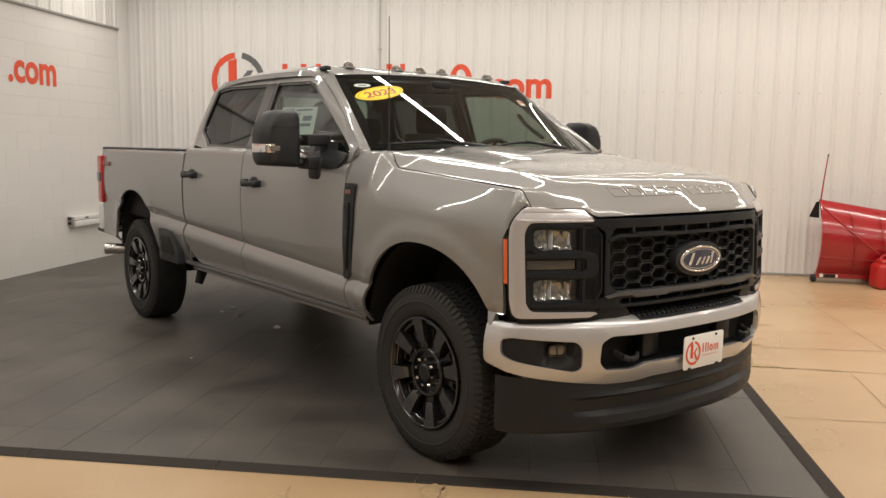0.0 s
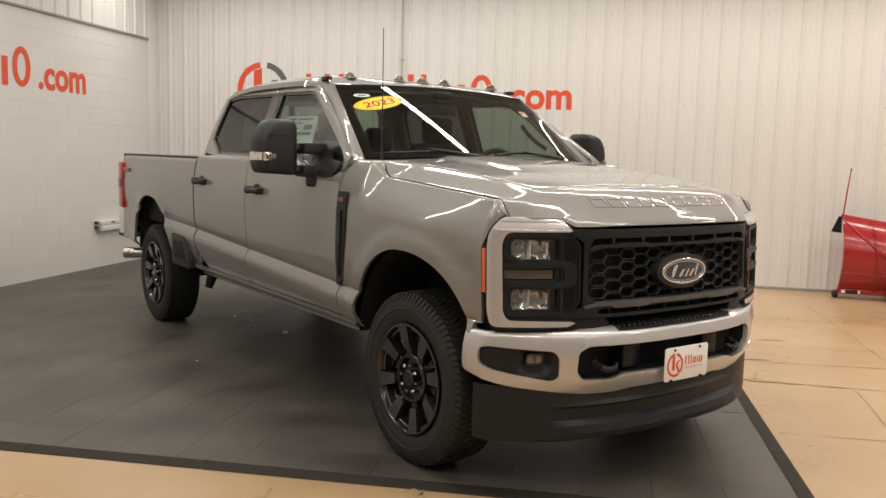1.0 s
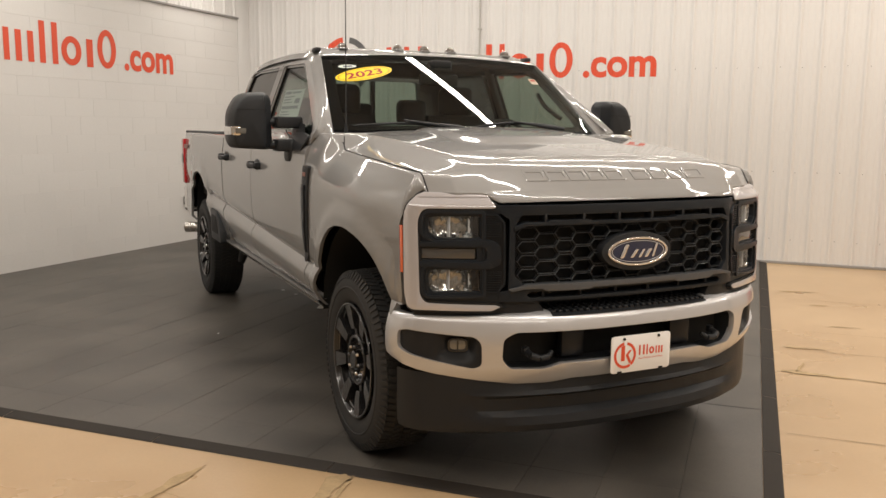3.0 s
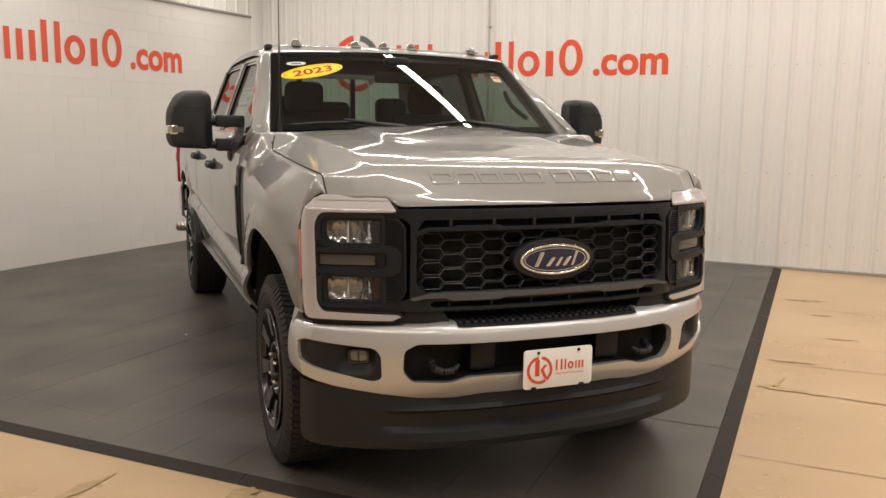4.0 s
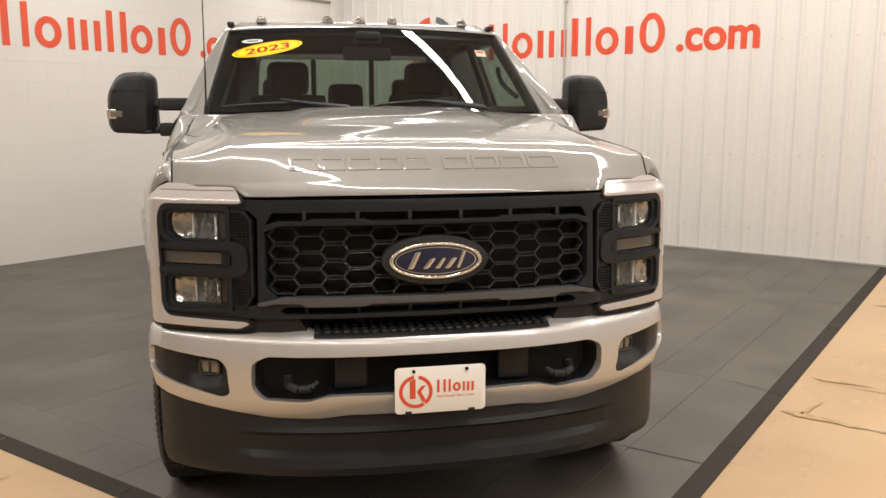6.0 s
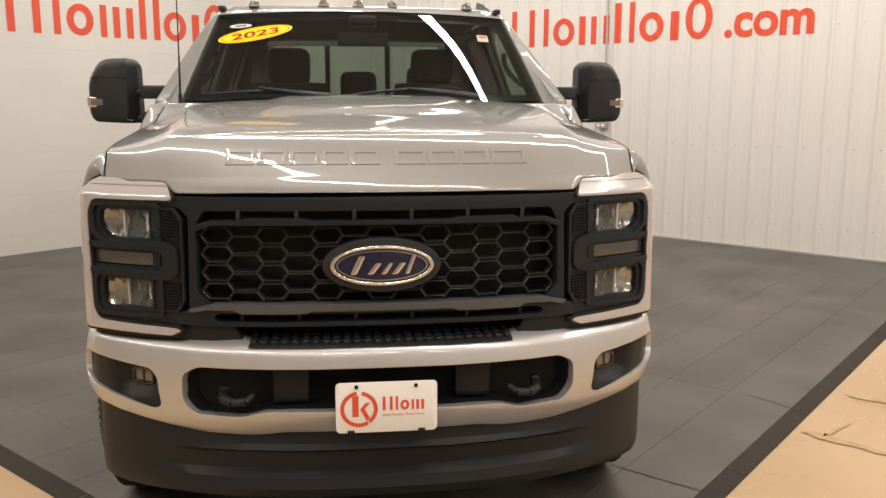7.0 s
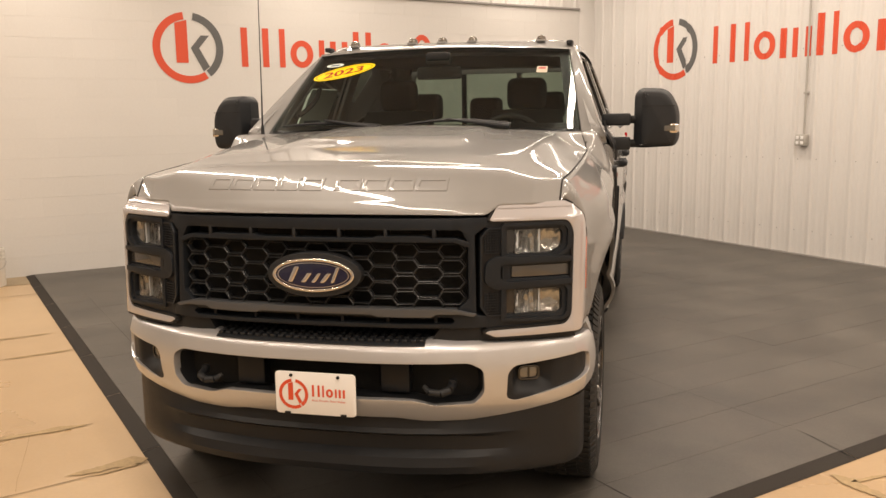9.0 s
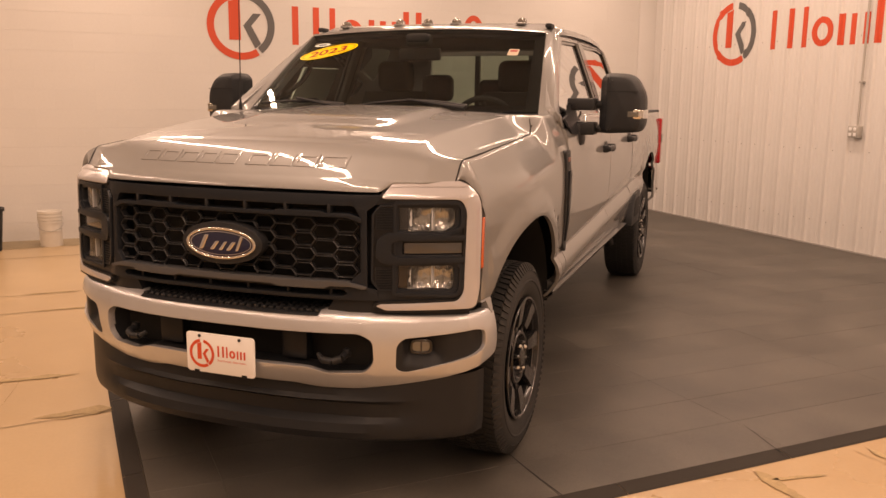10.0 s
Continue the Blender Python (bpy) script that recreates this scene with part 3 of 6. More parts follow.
BELT = 1.478
for s in (-1, 1):
    xs = sorted(set(np.round(list(np.linspace(-0.668, -0.48, 9)) + arch_columns(-0.014, 0.475, 36) + list(np.linspace(0.466, 0.500, 3)), 4)))
    fender = part("front_fender", with_return(side_panel(xs, edge_z, fender_y, fender_low, s, shoulder, True), 0.016), PAINT, truck)
    front_door = part("front_door", with_return(side_panel(list(np.linspace(-1.948, -0.676, 26)), lambda x: BELT - 0.055 * smoothstep(-1.32, -1.12, x), lambda x: 0.948, sill, s, 0.06), 0.05), PAINT, truck)
    rear_door = part("rear_door", with_return(side_panel(list(np.linspace(-2.945, -1.957, 22)), lambda x: BELT, lambda x: 0.948, lambda x: max(0.64, 0.64 + 0.9 * (-2.78 - x)), s, 0.06), 0.05), PAINT, truck)
    rk = bmesh.new()
    prof = [(0.925, 0.592), (0.962, 0.600), (0.984, 0.618), (0.990, 0.634), (0.94, 0.636)]
    grid([[(x, s * y, z) for y, z in prof] for x in np.linspace(-2.97, -0.49, 8)], rk)
    part("rocker_panel", flip_out(rk, (-1.7, 0, 0.62)), PAINT, truck)
    part("sill_flange", boxed((-2.95, s * 0.90, 0.572), (-0.52, s * 0.935, 0.60), 0.004), PAINT, truck)
    xs = sorted(set(np.round(list(np.linspace(-5.045, -4.59, 9)) + arch_columns(REAR + 0.01, 0.505) + list(np.linspace(-3.57, -2.972, 10)), 4)))
    bed_side = part("bed_side", with_return(side_panel(xs, lambda x: 1.452, lambda x: 0.955, lambda x: arch_z(x) if arch_z(x) is not None else (0.66 if x < REAR else 0.60), s, 0.045), 0.02), PAINT, truck)
    part("bed_rail_cap", boxed((-5.05, s * 0.86, 1.440), (-2.975, s * 0.966, 1.466), 0.008), BLACK_PLASTIC, bed_side)
    # dark fender vent behind the front wheel, with a small badge on it
    vent = part("fender_vent", bend(plate2d([rounded([(-0.655, 1.318), (-0.555, 1.318), (-0.575, 1.12), (-0.628, 0.835), (-0.672, 0.805), (-0.70, 0.82)], [0.012, 0.018, 0.02, 0.02, 0.01, 0.01])], 0.03, 0.004, cuts2=np.linspace(0.85, 1.3, 8)),
                                    lambda u, v, w: Vector((u, s * (float(np.interp(v, [0.79, 0.86, 0.9, 1.0, 1.2, 1.33], [0.992, 0.986, 0.992, 1.003, 1.010, 1.003])) + 0.010 + w), v))), BLACK_PLASTIC, truck)
    part("vent_louvre", bend(plate2d([rounded([(-0.648, 1.22), (-0.600, 1.22), (-0.608, 1.10), (-0.652, 0.86), (-0.675, 0.86)], 0.008)], 0.012, 0.003, cuts2=np.linspace(0.88, 1.2, 6)),
                              lambda u, v, w: Vector((u, s * (float(np.interp(v, [0.79, 0.86, 0.9, 1.0, 1.2, 1.33], [0.992, 0.986, 0.992, 1.003, 1.010, 1.003])) + 0.019 + w), v))), GREY_TRIM, vent)
    bd = bmesh.new()
    for k, (u0, u1) in enumerate(((-0.640, -0.624), (-0.616, -0.598))):
        box(bd, (u0, s * 1.0125, 1.262), (u1, s * 1.0205, 1.284), 0.002)
    part("vent_badge", bd, DECAL, vent, "small faded red badge")
    # handles
    for hx, hz, door in ((-1.765, 1.268, front_door), (-2.785, 1.285, rear_door)):
        hb = bmesh.new()
        box(hb, (hx - 0.105, s * 1.022, hz - 0.016), (hx + 0.105, s * 1.052, hz + 0.016), 0.012, 3)
        box(hb, (hx - 0.115, s * 0.998, hz - 0.024), (hx - 0.070, s * 1.046, hz + 0.024), 0.010, 3)
        box(hb, (hx + 0.065, s * 0.998, hz - 0.022), (hx + 0.105, s * 1.040, hz + 0.022), 0.010, 3)
        part("door_handle", hb, BLACK_PLASTIC, door)
        part("handle_cup", bend(plate2d([oval(hx + 0.01, hz + 0.006, 0.055, 0.036, 24)], 0.004, 0.001), lambda u, v, w: Vector((u, s * (1.009 + w), v))), BLACK_PLASTIC, door)
    # body side moulding behind the rear door: black step recess at the front of the bed
    step = part("bed_step", bend(plate2d([rounded([(-3.46, 0.845), (-3.18, 0.835), (-3.06, 0.70), (-3.04, 0.60), (-3.44, 0.60)], [0.03, 0.04, 0.06, 0.01, 0.02])], 0.05, 0.008), lambda u, v, w: Vector((u, s * (1.018 + w), v))), BLACK_PLASTIC, truck)
    # flat black plate on the step paints the shade inside its pocket
    part("step_pocket", bend(plate2d([rounded([(-3.41, 0.80), (-3.22, 0.795), (-3.14, 0.70), (-3.14, 0.66), (-3.40, 0.66)], 0.025)], 0.004, 0.001), lambda u, v, w: Vector((u, s * (1.0225 + w), v))), DARK, step)
    # wheel wells
    for c, a, z0, z1 in ARCHES:
        lin = bmesh.new()
        cols = [(c - (a + 0.02) * math.cos(math.pi * i / 20), z0 - 0.02 + (z1 - z0 + 0.035) * math.sin(math.pi * i / 20)) for i in range(21)]
        grid([[(x, s * 0.955 * plan(x), z) for x, z in cols], [(x, s * 0.56, z) for x, z in cols], [(c, s * 0.56, z0 + 0.1) for x, z in cols]], lin)
        part("wheel_well", lin, DARK, truck)

def screen(u, t):
    """A point of the windscreen: u from -1 to 1 across, t from 0 at the cowl to 1 at the roof."""
    y = u * (0.831 - 0.104 * t)
    x = -0.53 - 0.69 * t - (0.168 - 0.148 * t) * (0.5 * u * u + 0.5 * u ** 4)
    z = 1.496 + 0.454 * t - 0.030 * u * u * t + 0.025 * t * (1 - t) + 0.004 * u * u
    return x, y, z


# ---- upper cab: pillars, door frames, roof ----
def cab_y(z):
    return float(np.interp(z, [1.40, 1.48, 1.50, 1.53, 1.70, 1.90, 1.955, 1.985], [0.968, 0.950, 0.934, 0.918, 0.856, 0.781, 0.750, 0.715]))


FRONT_WIN = [(-0.705, 1.478), (-0.74, 1.440), (-1.13, 1.436), (-1.32, 1.482), (-1.868, 1.482), (-1.868, 1.906), (-1.42, 1.895), (-1.36, 1.878)]
REAR_WIN = [(-2.005, 1.484), (-2.66, 1.490), (-2.845, 1.585), (-2.845, 1.66), (-2.80, 1.895), (-2.62, 1.912), (-2.005, 1.905)]
FRONT_FRAME = [(-0.685, 1.424), (-1.12, 1.424), (-1.32, 1.474), (-1.938, 1.474), (-1.938, 1.942), (-1.40, 1.932), (-1.285, 1.902), (-0.935, 1.697), (-0.655, 1.512)]
PILLAR_Z, PILLAR_X = [1.42, 1.50, 1.515, 1.595, 1.697, 1.81, 1.905, 1.95], [-0.675, -0.640, -0.652, -0.767, -0.927, -1.102, -1.278, -1.36]
REAR_FRAME = [(-1.948, 1.474), (-2.66, 1.474), (-2.90, 1.50), (-2.915, 1.66), (-2.87, 1.90), (-2.72, 1.952), (-1.948, 1.944)]
CUTS_Z = [1.48, 1.53, 1.60, 1.70, 1.80, 1.87, 1.90, 1.93, 1.955]
for s in (-1, 1):
    def on_cab(out):
        return lambda u, v, w: Vector((u, s * (cab_y(v) + out + w), v))

    for nm, fr, win, gl, cr in (("front_door_frame", FRONT_FRAME, FRONT_WIN, SIDE_GLASS, [0.02, 0.05, 0.05, 0.01, 0.01, 0.05, 0.05, 0.0, 0.03]), ("rear_door_frame", REAR_FRAME, REAR_WIN, TINT_GLASS, [0.01, 0.02, 0.04, 0.06, 0.06, 0.06, 0.01])):
        fo, wi = rounded(fr, cr), rounded(win, 0.025)
        df = part(nm, flip_out(bend(plate2d([fo, wi], 0.045, 0.004, cuts2=CUTS_Z), on_cab(0.0)), (-1.8, 0, 1.7)), PAINT, truck)
        gp = part("side_window", bend(plate2d([wi], 0, cuts2=CUTS_Z), on_cab(-0.018)), gl, df)
        gp.visible_shadow = False
        inner = rounded([(a + (0.017 if a < -1.6 and nm[0] == "f" or a < -2.5 else -0.017), b + (0.017 if b < 1.7 else -0.017)) for a, b in win], 0.02)
        part("window_seal", bend(plate2d([rounded(win, 0.026), inner], 0.012, cuts2=CUTS_Z), on_cab(-0.008)), BLACK_GLOSS, df)
    part("pillar_trim", bend(plate2d([[(-1.872, 1.484), (-2.002, 1.484), (-2.002, 1.905), (-1.872, 1.903)]], 0.01, cuts2=CUTS_Z), on_cab(0.004)), BLACK_GLOSS, truck, "gloss black pillar between the windows")
    # front pillar: outer skin from the door frame to the windscreen
    pil = []
    for t in [-0.10] + list(np.linspace(0, 1, 14)):
        S = Vector(screen(s, t))
        z = S.z
        D = Vector((float(np.interp(z, PILLAR_Z, PILLAR_X)), s * (cab_y(z) + 0.002), z))
        out = Vector((0.35, s * 0.6, 0.45))
        pil.append([D + Vector((-0.05, -s * 0.03, 0)), D, D.lerp(S, 0.22) + out * 0.008, D.lerp(S, 0.5) + out * 0.010, D.lerp(S, 0.78) + out * 0.006, S + Vector((0.004, s * 0.010, 0.004)), S + Vector((0.002, s * 0.004, 0.001)), S + Vector((-0.06, -s * 0.01, -0.05))])
    part("front_pillar", flip_out(grid(pil), (-1.6, 0, 1.5)), PAINT, truck, sharp=50)
    # cowl corner: the fender's skin carried on to the pillar's foot
    part("cowl_corner", flip_out(grid([[(x, s * y, z + 0.014 * k) for y, z in section(-0.668, edge_z(-0.668), fender_y(-0.668), shoulder(-0.668), True)[-11:]] for x, k in ((-0.668, 0), (-0.70, 0.3), (-0.74, 1.0))]), (-0.67, 0, 1.2)), PAINT, truck)
    part("fender_ledge", grid([[(x, s * fender_y(x), edge_z(x) + 0.014 * smoothstep(-0.668, -0.74, x)), (x, s * (edge_y(x) + 0.5 * (fender_y(x) - edge_y(x))), edge_z(x) + 0.003 + 0.012 * smoothstep(-0.668, -0.74, x)), (x, s * (edge_y(x) - 0.004), edge_z(x) + 0.002 + 0.010 * smoothstep(-0.668, -0.74, x)), (x, s * (edge_y(x) - 0.03), edge_z(x) - 0.02)] for x in np.linspace(-0.74, -0.40, 18)]), PAINT, truck)
    part("pillar_cap", boxed((-1.40, s * 0.705, 1.958), (-1.315, s * 0.742, 1.984), 0.008), BLACK_PLASTIC, truck)
    # rear pillar
    rp = []
    for t in np.linspace(0, 1, 8):
        z = 1.46 + 0.50 * t
        xo = float(np.interp(z, [1.46, 1.66, 1.88, 1.96], [-2.965, -2.965, -2.90, -2.80]))
        rp.append([(xo + 0.09, s * (cab_y(z) + 0.001), z), (xo + 0.03, s * (cab_y(z) - 0.002), z), (xo, s * (cab_y(z) - 0.03), z), (xo - 0.01, s * (cab_y(z) - 0.14), z), (xo - 0.012, s * 0.63, z)])
    part("rear_pillar", flip_out(grid(rp), (-2.4, 0, 1.6)), PAINT, truck, sharp=50)
    part("cab_corner", boxed((-2.962, s * 0.80, 0.66), (-2.93, s * 0.965, 1.47), 0.01), PAINT, truck)

ROOF_U = (-1, -0.985, -0.95, -0.88, -0.70, -0.45, -0.2, 0, 0.2, 0.45, 0.70, 0.88, 0.95, 0.985, 1)
ROOF_X = [-1.285, -1.335, -1.42, -1.6, -1.85, -2.1, -2.35, -2.55, -2.68, -2.77, -2.84, -2.89]
ROOF_H = [1.976, 1.990, 2.002, 2.012, 2.017, 2.018, 2.015, 2.006, 1.995, 1.980, 1.958, 1.918]
rows = [[tuple(Vector(screen(u, 1.0)) + Vector((-0.02, 0, -0.01))) for u in ROOF_U], [tuple(Vector(screen(u, 1.0)) + Vector((0.006, 0, 0.004))) for u in ROOF_U], [tuple(Vector(screen(u, 1.0)) + Vector((-0.018, u * 0.012, 0.016))) for u in ROOF_U]]
for x, h in zip(ROOF_X, ROOF_H):
    k = smoothstep(-1.285, -1.40, x)
    edge = 0.742 + 0.022 * k
    rows.append([(x - 0.035 * u * u * (1 - k), edge * u, h - (0.018 - 0.006 * k) * u * u - (0.026 + 0.006 * k) * smoothstep(0.86, 1.0, abs(u))) for u in ROOF_U])
rows = [[(r[0][0], r[0][1] * 1.018, r[0][2] - 0.034)] + r + [(r[-1][0], r[-1][1] * 1.018, r[-1][2] - 0.034)] for r in rows]
roof = part("roof", flip_out(grid(rows), (-2, 0, 1.7)), PAINT, truck, sharp=60)
for ly in (-0.56, -0.20, -0.02, 0.16, 0.56):
    lb = bmesh.new()
    bmesh.ops.create_uvsphere(lb, u_segments=16, v_segments=8, radius=1.0, matrix=Matrix.Translation((-1.36, ly, 2.004 - 0.020 * ly * ly)) @ Matrix.Diagonal((0.042, 0.027, 0.024, 1)))
    rl = part("roof_lamp", lb, CLEAR_BROWN, truck, "smoked cab marker lamp")
    part("lamp_base", boxed((-1.405, ly - 0.028, 1.985 - 0.02 * ly * ly), (-1.318, ly + 0.028, 2.000 - 0.02 * ly * ly), 0.006), PAINT, rl)
part("headliner", boxed((-2.85, -0.66, 1.925), (-1.32, 0.66, 1.94), 0.004), HEADLINER, truck)

# windscreen
wind = part("windscreen", flip_out(grid([[screen(u, t) for u in np.linspace(-1, 1, 25)] for t in np.linspace(0, 1, 15)]), (-2, 0, 1.2)), WIND_GLASS, truck)
wind.visible_shadow = False
part("screen_foot", grid([[tuple(Vector(screen(u, t)) + Vector((-0.010, 0, -0.010))) for u in np.linspace(-0.985, 0.985, 25)] for t in (0.0, 0.04, 0.085)]), BLACK_GLOSS, wind, "black band along the windscreen's foot")
band = bmesh.new()
grid([[tuple(Vector(screen(u, t)) + Vector((-0.012, 0, -0.010))) for u in np.linspace(-0.985, 0.985, 25)] for t in (0.915, 0.95, 0.998)], band)
part("screen_band", band, BLACK_GLOSS, wind, "black band along the windscreen's top")
for s in (-1, 1):
    part("screen_edge", grid([[tuple(Vector(screen(s * u, t)) + Vector((-0.010, 0, -0.008))) for u in (0.925, 0.96, 0.998)] for t in np.linspace(0, 1, 12)]), BLACK_GLOSS, wind)
part("inside_mirror", boxed((-1.19, -0.13, 1.775), (-1.165, 0.13, 1.845), 0.012, 3), DARK, truck)
part("sensor_pod", boxed((-1.22, -0.07, 1.85), (-1.12, 0.07, 1.925), 0.02, 3), DARK, truck)

# rear window with a sliding middle pane
rg = part("rear_window", grid([[(-2.945, y, 1.50) for y in (-0.63, 0.63)], [(-2.915, y, 1.885) for y in (-0.60, 0.60)]]), SIDE_GLASS, truck)
rg.visible_shadow = False
bm = bmesh.new()
for y in (-0.215, 0.215):
    box(bm, (-2.955, y - 0.018, 1.49), (-2.915, y + 0.018, 1.885), 0.003)
part("window_divider", bm, BLACK_PLASTIC, rg)
part("cab_back", bend(plate2d([rounded([(-0.80, 0.75), (0.80, 0.75), (0.74, 1.93), (-0.74, 1.93)], 0.05), rounded([(-0.63, 1.50), (0.63, 1.50), (0.60, 1.885), (-0.60, 1.885)], 0.04)], 0.02), lambda u, v, w: Vector((-2.955 + 0.03 * (v - 1.5) / 0.4 * (1 if v > 1.5 else 0) + w, u, v))), PAINT, truck)

# ---- hood ----
NOSE = [(0.0, 0.815), (0.3, 0.805), (0.5, 0.778), (0.62, 0.742), (0.75, 0.694), (0.85, 0.636), (0.90, 0.588), (0.934, 0.495)]


def nose_x(y):
    return float(np.interp(abs(y), [p[0] for p in NOSE], [p[1] for p in NOSE]))


def soft_min(a, b, k):
    h = max(0.0, min(1.0, 0.5 + 0.5 * (b - a) / k))
    return b + (a - b) * h - k * h * (1 - h)


CREASE = 0.765          # where the hood's front face ends above grille and lamps


def bow(y):
    return 1.15 * (nose_x(y) - 0.815)


def hood_z(x, y):
    """Height of the hood; x is counted as on its middle line."""
    a = abs(y)
    side = smoothstep(0.30, 0.66, a)
    d = CREASE - x
    slope = 1.272 - 0.005 * side + (0.98 + 0.06 * side) * d - 1.9 * min(d, 0.22) ** 2
    top = 1.393 + 0.150 * (0.59 - x) - 0.040 * (0.59 - x) ** 2 - 0.018 * (a / 0.66) ** 2
    top += 0.014 * (1 - smoothstep(0.36, 0.44, a)) * (1 - smoothstep(-0.05, 0.22, x))
    dome = soft_min(top, slope, 0.026)
    xx = x + bow(a) * smoothstep(0.30, 0.82, x) - 0.10 * (a / 0.87) ** 2 * (1 - smoothstep(-0.6, -0.2, x))
    floor_ = edge_z(min(xx, 0.5)) - 0.10 * max(0.0, xx - 0.5) + 0.003
    chan = soft_min(floor_, slope, 0.020)
    half = float(np.interp(x, [-0.6, -0.4, 0.3, 0.62, 0.72], [0.76, 0.735, 0.672, 0.657, 0.655]))
    out = a - half + 0.012
    ramp = 0.0 if out < 0 else out * out / 0.06 if out < 0.03 else out - 0.015
    k = max(0.0, 1 - ramp / (0.872 - half)) ** 1.2
    return chan + max(0.0, dome - chan) * k


def hood_point(x, y):
    """A point of the hood's skin for its middle-line x and share y of its width."""
    back = 0.10 * (1 - smoothstep(-0.6, -0.2, x))
    yy = y * edge_y(x - 0.15 * smoothstep(0.3, 0.8, x) - back) * 0.994
    xx = x + bow(yy) * smoothstep(0.30, 0.82, x)
    return Vector((xx - back * (yy / 0.87) ** 2, yy, hood_z(x, yy)))


rows = []
HX = list(np.linspace(-0.52, -0.28, 19)) + list(np.linspace(-0.26, 0.40, 21)) + list(np.linspace(0.42, 0.75, 34)) + [0.758, CREASE]
HY = [-v for v in np.linspace(1.0, 0.70, 34)] + list(np.linspace(-0.68, 0.68, 41)) + list(np.linspace(0.70, 1.0, 34))
for y in HY:
    row = [hood_point(x, y) for x in HX]
    e = row[-1]
    inner = 1 - smoothstep(0.598, 0.650, abs(e.y))
    for dx, dz, ox, oz in ((0.008, -0.006, 0.003, -0.003), (0.020, -0.019, 0.004, -0.006), (0.033, -0.034, 0.004, -0.009), (0.034, -0.040, 0.002, -0.013), (-0.01, -0.044, -0.03, -0.016)):
        row.append(e + Vector((ox + (dx - ox) * inner, 0, oz + (dz - oz) * inner)))
    rows.append(row)
rows.insert(0, [p + Vector((0, 0.006, -0.022)) for p in rows[0]])
rows.append([p + Vector((0, -0.006, -0.022)) for p in rows[-1]])
hood = part("hood", flip_out(grid(rows), (0, 0, 0.8)), PAINT, truck, sharp=50)


# raised plain letter-sized outlines across the hood's front
WIDE = [(-0.462, 0.088), (-0.366, 0.088), (-0.270, 0.088), (-0.174, 0.080), (-0.086, 0.088), (0.048, 0.096), (0.152, 0.092), (0.252, 0.088), (0.348, 0.112)]
for u0, wd in WIDE:
    u1 = u0 + wd
    q = 0.012
    lp = [rounded([(u0, 0), (u1, 0), (u1, 1), (u0, 1)], 0.01), rounded([(u0 + q, 0.25), (u1 - q, 0.25), (u1 - q, 0.75), (u0 + q, 0.75)], 0.006)]

    def on_hood(u, v, w):
        x = 0.668 + 0.058 * (1 - v)
        return Vector((x + bow(u) * smoothstep(0.30, 0.82, x), u, hood_z(x, u) + 0.0030 + w))

    part("raised_shape", bend(plate2d(lp, 0.008, 0.003, 2, cuts=list(np.linspace(u0, u1, 5)[1:-1]), cuts2=(0.25, 0.5, 0.75)), on_hood), PAINT, hood)

# cowl, wipers, aerial
cw = bmesh.new()
grid([[(-0.47 - 0.16 * u * u, u * 0.80, 1.488 - 0.012 * u * u), (-0.56 - 0.12 * u * u, u * 0.81, 1.482 - 0.012 * u * u), (-0.62 - 0.12 * u * u, u * 0.81, 1.47)] for u in np.linspace(-1, 1, 17)], cw)
cowl = part("cowl_panel", cw, BLACK_PLASTIC, truck)
bm = bmesh.new()
for k in range(28):
    y = -0.55 + k * 0.04
    box(bm, (-0.56 - 0.16 * (y / 0.8) ** 2, y - 0.012, 1.486), (-0.505 - 0.16 * (y / 0.8) ** 2, y + 0.012, 1.494), 0.002)
part("cowl_slat", bm, DARK, cowl)
for y0, y1, t1 in ((-0.16, -0.74, 0.035), (0.50, -0.08, 0.055)):
    blade = [Vector(screen((y0 + (y1 - y0) * i / 10) / 0.83, 0.02 + t1 * math.sin(math.pi * i / 10))) + Vector((0.018, 0, 0.016)) for i in range(11)]
    wiper = part("wiper", tube(blade, [0.011 - 0.0006 * i for i in range(11)]), BLACK_PLASTIC, truck)
    a = Vector(screen(y0 / 0.83, 0.0)) + Vector((0.045, 0, 0.018))
    e = Vector(screen((y0 + (y1 - y0) * 0.55) / 0.83, 0.06)) + Vector((0.03, 0, 0.03))
    part("wiper_arm", tube([a, a.lerp(e, 0.5), e], [0.012, 0.009, 0.006]), BLACK_PLASTIC, wiper)
an = bmesh.new()
rod(an, (-0.548, -0.811, 1.45), (-0.548, -0.811, 1.53), 0.012, 0.008)
rod(an, (-0.548, -0.811, 1.53), (-0.551, -0.809, 1.69), 0.005, 0.004, 8)
rod(an, (-0.551, -0.809, 1.69), (-0.558, -0.807, 2.18), 0.0032, 0.0022, 8)
part("aerial", an, BLACK_PLASTIC, truck)

